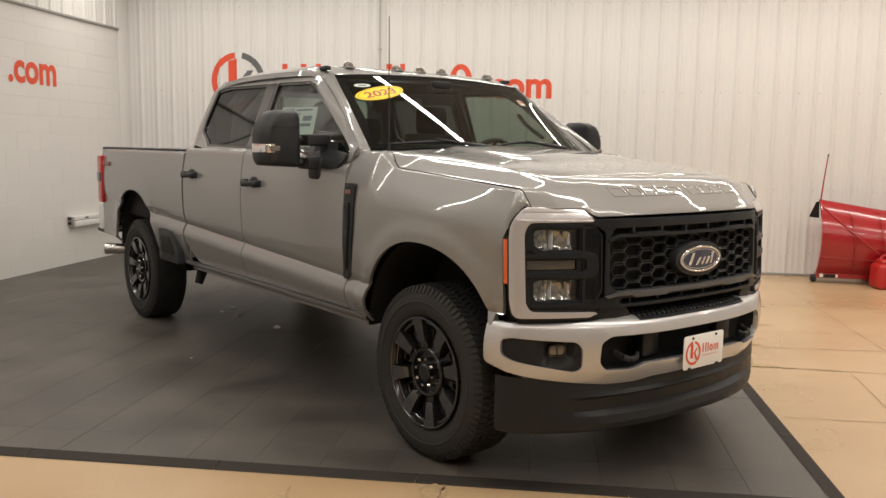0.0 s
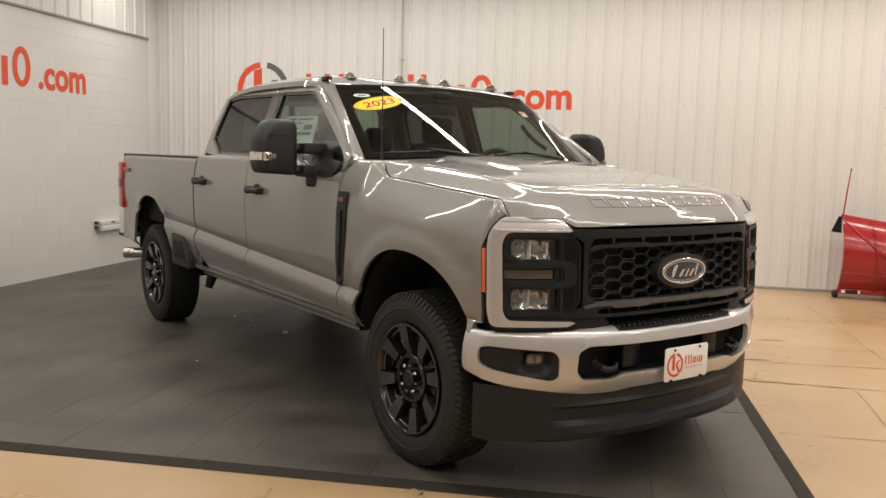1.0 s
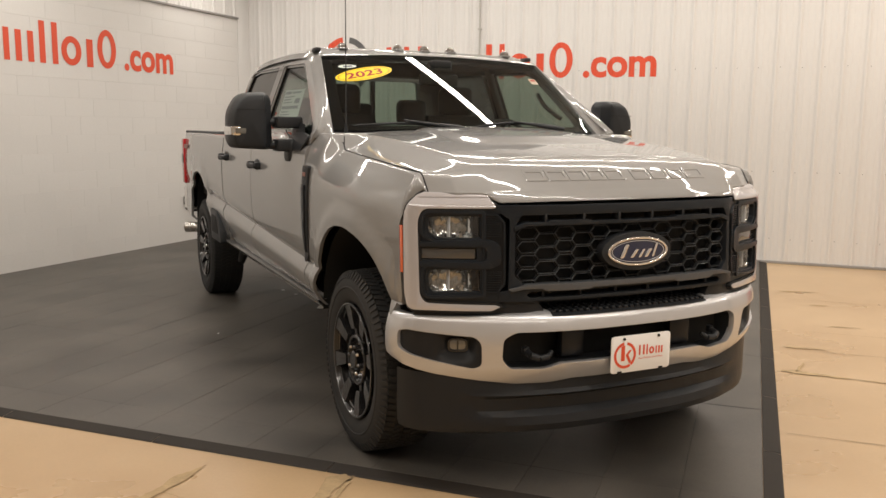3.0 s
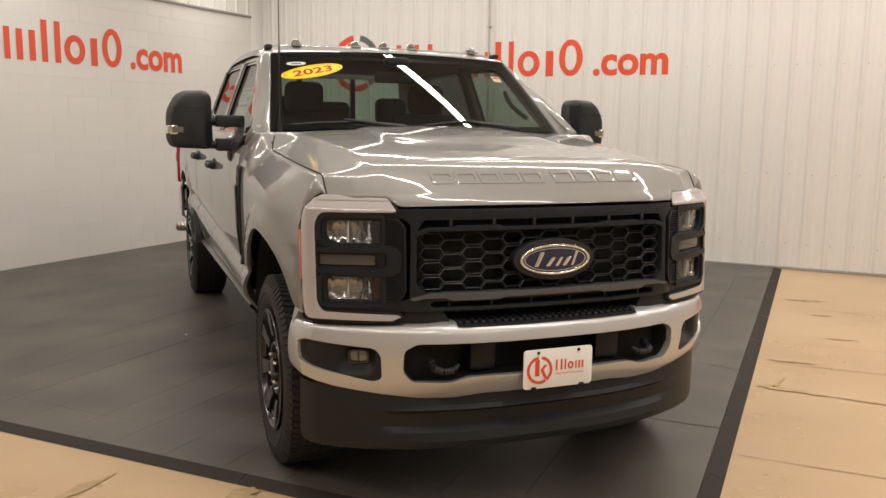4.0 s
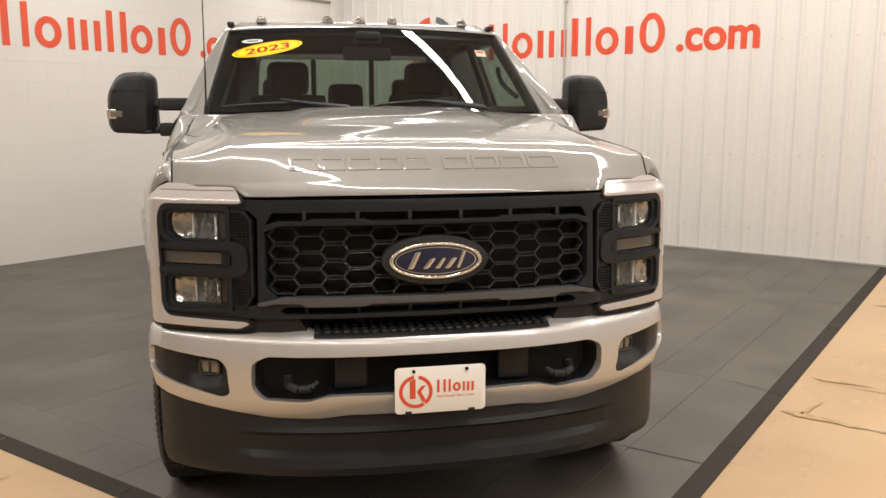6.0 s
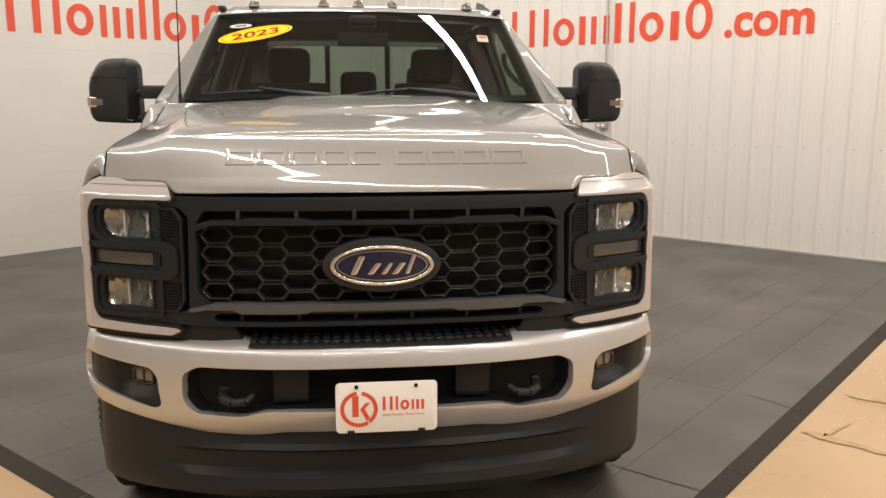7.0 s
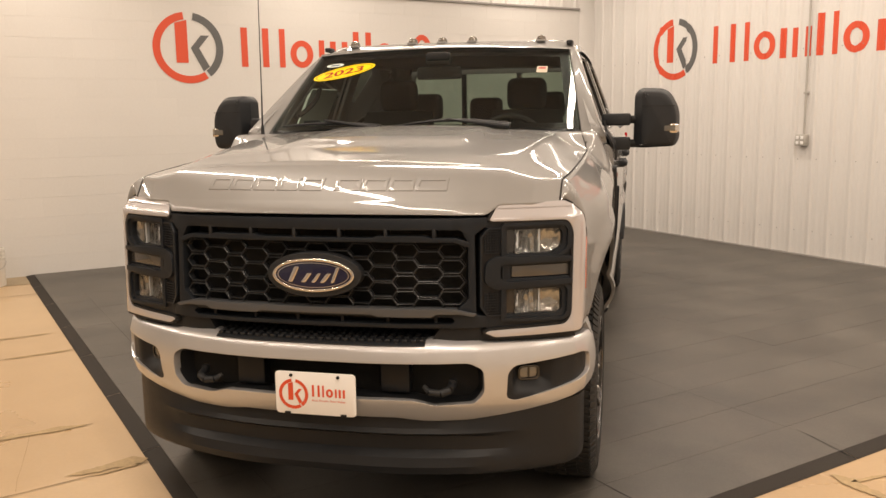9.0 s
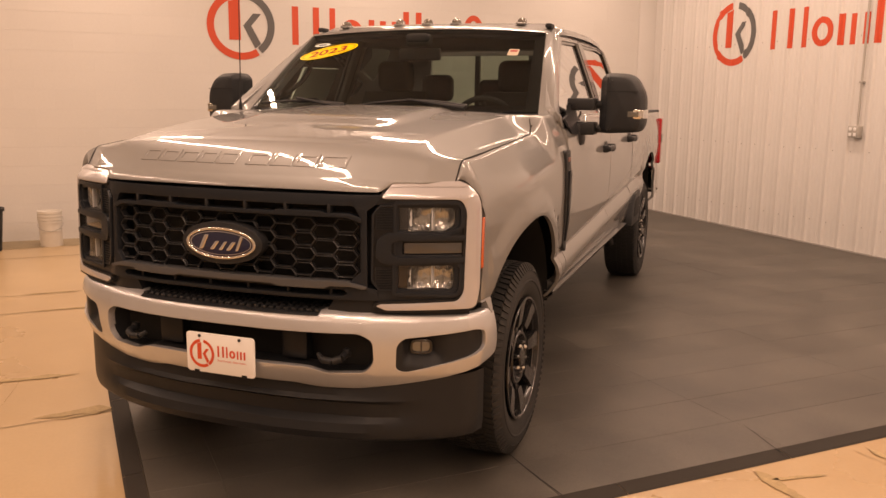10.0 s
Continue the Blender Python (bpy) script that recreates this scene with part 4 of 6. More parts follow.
# ---- nose: grille, headlamps, bumper ----
class Plan:
    """A curve in plan, even about the truck's middle, measured along its length from there."""

    def __init__(self, pts):
        ys, xs = [p[0] for p in pts], [p[1] for p in pts]
        self.p = [Vector((x, y)) for y, x in zip(ys, xs)]
        self.s = [0.0]
        for a, b in zip(self.p, self.p[1:]):
            self.s.append(self.s[-1] + (b - a).length)

    def along(self, y):
        return math.copysign(float(np.interp(abs(y), [q.y for q in self.p], self.s)), y)

    def at(self, s, d):
        a = abs(s)
        x = float(np.interp(a, self.s, [q.x for q in self.p]))
        y = float(np.interp(a, self.s, [q.y for q in self.p]))
        h = 0.03
        lo, hi = max(0, a - h), min(self.s[-1], a + h)
        dx = float(np.interp(hi, self.s, [q.x for q in self.p])) - float(np.interp(lo, self.s, [q.x for q in self.p]))
        dy = float(np.interp(hi, self.s, [q.y for q in self.p])) - float(np.interp(lo, self.s, [q.y for q in self.p]))
        if a < 1e-6:
            dx = 0
        n = Vector((dy, -dx)).normalized()
        k = 1 if s >= 0 else -1
        return x + d * n.x, k * (y + d * n.y)


FACE = Plan([(0.0, 0.805), (0.3, 0.795), (0.5, 0.767), (0.575, 0.746), (0.62, 0.715), (0.72, 0.676), (0.80, 0.638), (0.86, 0.604), (0.90, 0.579), (0.915, 0.560), (0.925, 0.535), (0.930, 0.50), (0.935, 0.42)])
BUMP = Plan([(0.0, 0.860), (0.2, 0.857), (0.34, 0.843), (0.46, 0.820), (0.58, 0.784), (0.685, 0.737), (0.77, 0.692), (0.85, 0.640), (0.912, 0.588), (0.948, 0.534), (0.966, 0.470), (0.976, 0.38)])


def on_face(off, curve=FACE, lean=0.04):
    def fn(u, v, w):
        x, y = curve.at(u, off + w)
        return Vector((x - lean * (v - 1.0), y, v))
    return fn


def tuck(a):
    """Draws the outermost points of the lamp in towards the corner of the nose."""
    return a if a < 0.90 else 0.90 + 0.72 * (a - 0.90)


def sided(pts, s, curve=FACE):
    """Points given as |y|, z on one side, turned into lengths along the curve."""
    return [(s * curve.along(tuck(a)), b) for a, b in pts]


def face_part(name, loops, off, depth, bev, material, parent, label="", curve=FACE, lean=0.04, seg=2):
    us = [p[0] for lp in loops for p in lp]
    n = max(2, int((max(us) - min(us)) / 0.035))
    return part(name, bend(plate2d(loops, depth, bev, seg, cuts=list(np.linspace(min(us), max(us), n + 1)[1:-1])), on_face(off, curve, lean)), material, parent, label)


def bezel_face(out=0.0):
    """Onto the nose, the upper arm of the lamp bezel leaning back under the hood."""
    def fn(u, v, w):
        x, y = FACE.at(u, 0.014 + out + w - (0.85 - 0.45 * smoothstep(FACE.along(0.87), FACE.along(0.932), abs(u))) * max(0.0, v - 1.215))
        return Vector((x - 0.04 * (min(v, 1.215) - 1.0), y, v))
    return fn


# fender tip: the fender carried round the corner over the lamp bezel, and the dark gap along the hood
for s in (-1, 1):
    tip = []
    sec = [Vector((0.494, s * (y - 0.001), z)) for y, z in section(0.497, edge_z(0.497), edge_y(0.497), shoulder(0.497), True) if z > 1.12][::-1]
    dist = [0.0]
    for p, q in zip(sec, sec[1:]):
        dist.append(dist[-1] + (q - p).length)
    start = [Vector([float(np.interp(d, dist, [p[i] for p in sec])) for i in range(3)]) for d in np.linspace(0, dist[-1], 11)]
    for k in np.linspace(0, 1, 13):
        up = hood_point(0.612 + (CREASE - 0.612) * k, s) + Vector((0, s * 0.006, -0.001))
        yl = float(np.interp(k, [0, 0.16, 0.36, 0.58, 0.8, 1], [0.935, 0.9325, 0.923, 0.906, 0.888, 0.872]))
        lo = bezel_face(0.002)(s * FACE.along(tuck(yl)), float(np.interp(k, [0, 0.16, 0.36, 0.58, 0.8, 1], [1.14, 1.19, 1.231, 1.258, 1.270, 1.272])), 0)
        ctl = Vector((up.x * 0.4 + lo.x * 0.6 + 0.004, lo.y, up.z + 0.002))
        row = [up + Vector((-0.01, -s * 0.03, -0.03)), up + Vector((0, 0, -0.004))]
        for q, f in zip(np.linspace(0, 1, 11), start):
            p = up * (1 - q) ** 2 + ctl * 2 * q * (1 - q) + lo * q * q
            row.append(f.lerp(p, smoothstep(0.0, 0.6, k)))
        row.append(lo + Vector((-0.03, -s * 0.02, -0.01)))
        tip.append(row)
    part("fender_tip", flip_out(grid(tip), (0.4, 0, 1.0)), PAINT, truck, sharp=60)
    # black tube painted in for the shade of the gap between hood and fender
    gap_line = tube([hood_point(x, s) + Vector((0, s * 0.003, -0.0022)) for x in np.linspace(-0.515, CREASE, 40)], 0.0034, 6)
    part("hood_seal", gap_line, DARK, hood, "dark gap along the hood")

# radiator behind the grille
grille = part("grille_back", boxed((0.60, -0.66, 0.80), (0.665, 0.66, 1.205), 0.01), DARK, truck, "dark radiator space behind the grille")
# frame of the grille
OUT = rounded([(-0.62, 0.832), (0.62, 0.832), (0.62, 0.870), (0.578, 0.878), (0.572, 1.160), (0.60, 1.180), (0.635, 1.200), (0.635, 1.218), (-0.635, 1.218), (-0.635, 1.200), (-0.60, 1.180), (-0.572, 1.160), (-0.578, 0.878), (-0.62, 0.870)], 0.006)
HOLE = rounded([(-0.50, 0.888), (0.50, 0.888), (0.553, 0.935), (0.550, 1.135), (0.525, 1.178), (-0.525, 1.178), (-0.550, 1.135), (-0.553, 0.935)], 0.010)
SLOT_LOW = rounded([(-0.49, 0.846), (0.49, 0.846), (0.505, 0.858), (0.49, 0.871), (-0.49, 0.871), (-0.505, 0.858)], 0.005)
gf = face_part("grille_frame", [OUT, HOLE, SLOT_LOW], 0.004, 0.075, 0.007, GREY_TRIM, truck, "satin dark grey grille surround")
face_part("grille_bar", [rounded([(-0.565, 0.874), (-0.52, 0.884), (-0.44, 0.884), (-0.42, 0.873), (-0.23, 0.873), (-0.21, 0.880), (0.21, 0.880), (0.23, 0.873), (0.42, 0.873), (0.44, 0.884), (0.52, 0.884), (0.565, 0.874), (0.578, 0.884), (0.50, 0.902), (-0.50, 0.902), (-0.578, 0.884)], 0.006)], 0.018, 0.05, 0.005, BAR_GREY, gf, "satin grey lower grille bar")
face_part("grille_bar", [rounded([(-0.555, 1.115), (-0.50, 1.136), (0.50, 1.136), (0.555, 1.115), (0.555, 1.135), (0.51, 1.150), (0.42, 1.150), (0.40, 1.157), (0.23, 1.157), (0.21, 1.150), (-0.21, 1.150), (-0.23, 1.157), (-0.40, 1.157), (-0.42, 1.150), (-0.51, 1.150), (-0.555, 1.135)], 0.004)], 0.010, 0.05, 0.004, GREY_TRIM, gf, "upper grille bar")
for y in (-0.42, -0.25, -0.08, 0.09, 0.26, 0.43):
    part("slot_web", boxed((nose_x(y) - 0.06, y - 0.006, 1.145), (nose_x(y) - 0.012, y + 0.006, 1.182), 0.002), BLACK_PLASTIC, gf)
    part("slot_web", boxed((nose_x(y) - 0.06, y - 0.006, 0.842), (nose_x(y) - 0.020, y + 0.006, 0.875), 0.002), BLACK_PLASTIC, gf)

# honeycomb: one long hexagonal ring, repeated
def hexa(wf, ws, h):
    return [(-ws, 0), (-wf, -h), (wf, -h), (ws, 0), (wf, h), (-wf, h)]


cell_mesh = {}
cells = []
for col in range(-6, 7):
    for row in range(-1 if col % 2 else 0, 4):
        y = col * 0.0812
        z = 0.936 + row * 0.0556 + (0.0278 if col % 2 else 0)
        if z < 1.115 and not (abs(y) < 0.09 and 0.97 < z < 1.06):
            cells.append((y, z, col % 2))
# each cell is a thin ring, edge glint painted lighter, before a darker web
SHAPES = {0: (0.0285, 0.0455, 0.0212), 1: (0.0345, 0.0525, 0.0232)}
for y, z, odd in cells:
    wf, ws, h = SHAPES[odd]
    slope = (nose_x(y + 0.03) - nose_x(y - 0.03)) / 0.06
    for name, grow, deep, material, back in (("grille_cell", 0.0026, 0.026, CELL_GLINT, 0.020), ("cell_web", 0.0072, 0.010, CELL_BLACK, 0.030)):
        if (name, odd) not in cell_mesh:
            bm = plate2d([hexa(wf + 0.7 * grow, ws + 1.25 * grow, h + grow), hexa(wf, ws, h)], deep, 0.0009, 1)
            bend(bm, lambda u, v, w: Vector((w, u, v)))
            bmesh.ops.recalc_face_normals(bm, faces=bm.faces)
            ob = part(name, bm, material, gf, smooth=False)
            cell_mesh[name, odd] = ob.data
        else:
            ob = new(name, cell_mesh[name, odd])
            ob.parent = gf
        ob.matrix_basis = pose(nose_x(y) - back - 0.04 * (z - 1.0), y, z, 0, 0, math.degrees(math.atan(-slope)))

# badge: bezel, chrome rim, navy field, plain silver shape
BZ = 1.018
bezel = face_part("badge_bezel", [oval(0, BZ, 0.176, 0.080)], 0.024, 0.05, 0.016, BLACK_PLASTIC, truck, "black oval bezel", seg=4)
rim = face_part("badge_rim", [oval(0, BZ, 0.153, 0.0605), oval(0, BZ, 0.140, 0.050)], 0.034, 0.02, 0.004, CHROME, bezel, "chrome oval rim", seg=3)
face_part("badge_field", [oval(0, BZ, 0.1405, 0.0505)], 0.0285, 0.01, 0.0, NAVY, bezel, "dark blue field")
face_part("badge_line", [oval(0, BZ, 0.134, 0.0450), oval(0, BZ, 0.1305, 0.0425)], 0.030, 0.004, 0.0, CHROME, bezel)
for u0, v0, wd, ht in ((-0.094, -0.026, 0.034, 0.056), (-0.044, -0.026, 0.032, 0.034), (-0.004, -0.026, 0.024, 0.034), (0.026, -0.026, 0.032, 0.034), (0.066, -0.026, 0.022, 0.056)):
    lp = [rounded([(u0, BZ + v0), (u0 + 0.55 * wd, BZ + v0), (u0 + wd + 0.012, BZ + v0 + ht), (u0 + 0.45 * wd + 0.012, BZ + v0 + ht)], 0.006)]
    face_part("badge_shape", lp, 0.032, 0.004, 0.001, CHROME, bezel)

def inset(loop, d):
    """A closed outline moved inward by d."""
    n = len(loop)
    area = sum(loop[i][0] * loop[(i + 1) % n][1] - loop[(i + 1) % n][0] * loop[i][1] for i in range(n))
    g = d if area > 0 else -d
    out = []
    for i in range(n):
        a, p, c = Vector(loop[i - 1]), Vector(loop[i]), Vector(loop[(i + 1) % n])
        e0, e1 = (p - a).normalized(), (c - p).normalized()
        m = Vector((-e0.y - e1.y, e0.x + e1.x))
        m = m.normalized() if m.length > 1e-6 else Vector((-e0.y, e0.x))
        h = max(0.55, m.dot(Vector((-e0.y, e0.x))))
        q = p + m * (g / h)
        out.append((q.x, q.y))
    return out


for s in (-1, 1):
    lamp = part("headlamp", bend(plate2d([sided(rounded([(0.60, 0.80), (0.905, 0.80), (0.905, 1.245), (0.60, 1.225)], 0.01), s)], 0.06, 0.0, cuts=[s * c for c in np.linspace(0.62, 1.0, 10)]), on_face(-0.050)), DARK, truck, "black headlamp housing with chrome C-shaped bezel")
    # silver C round the lamp
    C = rounded([(0.612, 1.210), (0.652, 1.262), (0.875, 1.266), (0.904, 1.252), (0.921, 1.226), (0.931, 1.186), (0.934, 1.14), (0.934, 0.86), (0.925, 0.798), (0.63, 0.795), (0.598, 0.812), (0.612, 0.818), (0.870, 0.826), (0.887, 0.86), (0.891, 1.16), (0.874, 1.203), (0.62, 1.205)],
                [0.004, 0.012, 0.012, 0.004, 0.003, 0.002, 0.001, 0.03, 0.02, 0.01, 0.004, 0.004, 0.03, 0.03, 0.03, 0.03, 0.004])
    STRIP = rounded([(0.641, 1.247), (0.652, 1.262), (0.875, 1.266), (0.900, 1.2535), (0.893, 1.247)], 0.003)
    for nm, lp, out, dp, bv, mt, lb in (("bezel_gap", inset(sided(C, s), -0.0085), -0.003, 0.05, 0.0, DARK, "dark gap round the bezel"), ("lamp_bezel", sided(C, s), 0.0, 0.04, 0.009, SATIN, "pale satin C-shaped bezel"), ("bezel_strip", sided(STRIP, s), 0.003, 0.02, 0.002, SATIN, "bright strip on the bezel's top")):
        us = [p[0] for p in lp]
        bm = plate2d([lp], dp, bv, 2, cuts=list(np.linspace(min(us), max(us), 15)[1:-1]), cuts2=(1.212, 1.222, 1.245))
        part(nm, bend(bm, bezel_face(out)), mt, lamp, lb)
    # dark grey frame with openings for the lamps
    FR = rounded([(0.600, 0.826), (0.880, 0.826), (0.900, 0.865), (0.905, 1.165), (0.888, 1.206), (0.60, 1.208), (0.60, 1.182), (0.644, 1.180), (0.660, 1.088), (0.624, 1.082), (0.597, 1.060), (0.594, 0.985), (0.611, 0.955), (0.656, 0.966), (0.640, 0.872), (0.600, 0.868)],
                 [0.01, 0.03, 0.03, 0.03, 0.03, 0.008, 0.006, 0.006, 0.01, 0.015, 0.012, 0.012, 0.012, 0.01, 0.006, 0.006])
    HI = rounded([(0.672, 1.088), (0.825, 1.082), (0.858, 1.108), (0.858, 1.158), (0.846, 1.172), (0.672, 1.172)], [0.006, 0.012, 0.012, 0.012, 0.012, 0.006])
    LO = rounded([(0.672, 0.872), (0.846, 0.868), (0.858, 0.882), (0.858, 0.946), (0.846, 0.960), (0.672, 0.960)], [0.006, 0.012, 0.012, 0.012, 0.012, 0.006])
    MI = rounded([(0.685, 1.000), (0.894, 1.000), (0.896, 1.046), (0.685, 1.046)], 0.008)
    face_part("lamp_frame", [sided(FR, s), sided(HI, s), sided(LO, s), sided(MI, s)], 0.004, 0.05, 0.005, GREY_TRIM, lamp, "dark grey lamp surround")
    for nm, lp, zc in (("high_lamp", HI, 1.130), ("low_lamp", LO, 0.915)):
        rnd = random.Random(int(zc * 1000))
        deep = {}
        for i in range(25):
            for j in range(9):
                yq, zq = 0.704 + 0.162 * i / 24, zc - 0.050 + 0.0125 * j
                d = -0.042 + 0.026 * ((yq - 0.785) / 0.081) ** 2 + 0.014 * ((zq - zc) / 0.05) ** 2
                x, yy = FACE.at(s * FACE.along(yq), d + rnd.uniform(-0.0042, 0.0042))
                deep[i, j] = (x - 0.04 * (zq - 1), yy, zq)
        fc = grid([[deep[i, j] for j in range(9)] for i in range(25)])
        part("reflector", fc, LAMP_SILVER, lamp, "rippled bright reflector", sharp=70)
        face_part("dark_lens_end", [sided(rounded([(0.662, zc - 0.055), (0.704, zc - 0.055), (0.704, zc + 0.055), (0.662, zc + 0.055)], 0.004), s)], -0.016, 0.02, 0.002, BLACK_GLOSS, lamp)
        face_part("lens_edge", [sided([(0.704, zc - 0.05), (0.716, zc - 0.05), (0.716, zc + 0.05), (0.704, zc + 0.05)], s)], -0.018, 0.02, 0.002, PLATE_WHITE, lamp)
        x, yy = FACE.at(s * FACE.along(0.785), -0.016)
        part("lens_divider", boxed((x - 0.02, yy - 0.0028, zc - 0.042), (x + 0.002, yy + 0.0028, zc + 0.042), 0.002), PLATE_WHITE, lamp)
        cover = face_part("lens_cover", [sided(lp, s)], -0.006, 0.0, 0.0, LENS_GLASS, lamp)
        cover.visible_shadow = False
    face_part("running_light", [sided(rounded([(0.690, 1.003), (0.893, 1.003), (0.895, 1.043), (0.690, 1.043)], 0.006), s)], -0.004, 0.02, 0.004, SMOKE_LENS, lamp, "smoked running light")
    # raised rings round both lamps and the bracket round the running light
    for lpo in (rounded([(0.652, 1.070), (0.836, 1.062), (0.884, 1.096), (0.886, 1.172), (0.866, 1.196), (0.652, 1.196)], 0.016), rounded([(0.652, 0.848), (0.866, 0.842), (0.884, 0.866), (0.886, 0.958), (0.864, 0.984), (0.652, 0.984)], 0.016)):
        face_part("lamp_ridge", [sided(lpo, s), sided(inset(lpo, 0.0135), s)], 0.014, 0.03, 0.005, GREY_TRIM, lamp, seg=3)
    U = rounded([(0.886, 1.071), (0.634, 1.082), (0.598, 1.062), (0.594, 0.988), (0.630, 0.964), (0.886, 0.972), (0.886, 0.992), (0.668, 0.992), (0.648, 1.004), (0.648, 1.044), (0.668, 1.054), (0.886, 1.054)],
                [0.004, 0.02, 0.02, 0.02, 0.02, 0.004, 0.004, 0.012, 0.012, 0.012, 0.012, 0.004])
    face_part("lamp_bracket", [sided(U, s)], 0.018, 0.04, 0.006, GREY_TRIM, lamp, seg=3)
    # black inlet panel between lamp and grille, with a raised rim and two fields of mesh
    IN = rounded([(0.662, 1.182), (0.606, 1.182), (0.583, 1.150), (0.583, 0.905), (0.606, 0.868), (0.662, 0.868)], 0.008)
    face_part("inlet_panel", [sided(IN, s)], 0.006, 0.02, 0.002, CELL_BLACK, lamp, "black inlet panel")
    face_part("inlet_rim", [sided(IN, s), sided(inset(IN, 0.006), s)], 0.012, 0.012, 0.002, GREY_TRIM, lamp)
    lay = on_face(0.0105)
    for y0, y1, z0, z1 in ((0.596, 0.650, 1.092, 1.172), (0.596, 0.650, 0.880, 0.955)):
        mb = bmesh.new()
        bars = [(y, y + 0.0022, z0, z1) for y in np.arange(y0, y1, 0.0085)] + [(y0, y1, z, z + 0.0022) for z in np.arange(z0, z1, 0.0095)]
        for a0, a1, c0, c1 in bars:
            q = [(s * FACE.along(a), c) for a, c in ((a0, c0), (a1, c0), (a1, c1), (a0, c1))]
            hi, lo = [mb.verts.new(lay(u, v, 0)) for u, v in q], [mb.verts.new(lay(u, v, -0.004)) for u, v in q]
            mb.faces.new(hi)
            for i in range(4):
                mb.faces.new((hi[i], lo[i], lo[(i + 1) % 4], hi[(i + 1) % 4]))
        bmesh.ops.recalc_face_normals(mb, faces=mb.faces)
        part("inlet_mesh", mb, GREY_TRIM, lamp, smooth=False)
    # amber side marker on the lamp's flank
    face_part("side_marker", [sided(rounded([(0.9362, 0.940), (0.9402, 0.940), (0.9402, 1.130), (0.9362, 1.130)], 0.0005), s)], 0.012, 0.010, 0.002, AMBER_LENS, lamp, "amber side marker")

# bumper
TOP = [(0.0, 0.775), (0.37, 0.775), (0.43, 0.793), (0.56, 0.793), (0.62, 0.776), (0.75, 0.772), (0.90, 0.770), (0.970, 0.770)]
BOT = [(0.971, 0.59), (0.945, 0.558), (0.85, 0.530), (0.68, 0.502), (0.54, 0.486), (0.40, 0.486), (0.30, 0.500), (0.0, 0.502)]
half = [(BUMP.along(a), b) for a, b in TOP + BOT]
outline = half[1:-1] + [(-a, b) for a, b in reversed(half[1:-1])]
slot_h = [(0.0, 0.712), (0.556, 0.712), (0.602, 0.686), (0.606, 0.60), (0.574, 0.560), (0.43, 0.556), (0.36, 0.577), (0.0, 0.579)]
slot = [(BUMP.along(a), b) for a, b in slot_h]
slot_loop = rounded([slot[1], slot[2], slot[3], slot[4], slot[5], slot[6], (-slot[6][0], slot[6][1]), (-slot[5][0], slot[5][1]), (-slot[4][0], slot[4][1]), (-slot[3][0], slot[3][1]), (-slot[2][0], slot[2][1]), (-slot[1][0], slot[1][1])], 0.02)
FOG = [(0.682, 0.668), (0.706, 0.694), (0.930, 0.712), (0.953, 0.700), (0.953, 0.635), (0.930, 0.612), (0.86, 0.592), (0.71, 0.560), (0.680, 0.574)]
fogs = [rounded([(s * BUMP.along(a), b) for a, b in FOG], 0.02) for s in (-1, 1)]


def bumper_map(u, v, w):
    belly = 0.016 * ((v - 0.660) / 0.10) ** 2 if v < 0.77 else 0.016 * 1.21
    x, y = BUMP.at(u, w + 0.004 - belly - 0.012 * max(0, (0.55 - v)) / 0.1 - 0.05 * smoothstep(0.750, 0.80, v) ** 2)
    return Vector((x, y, v))


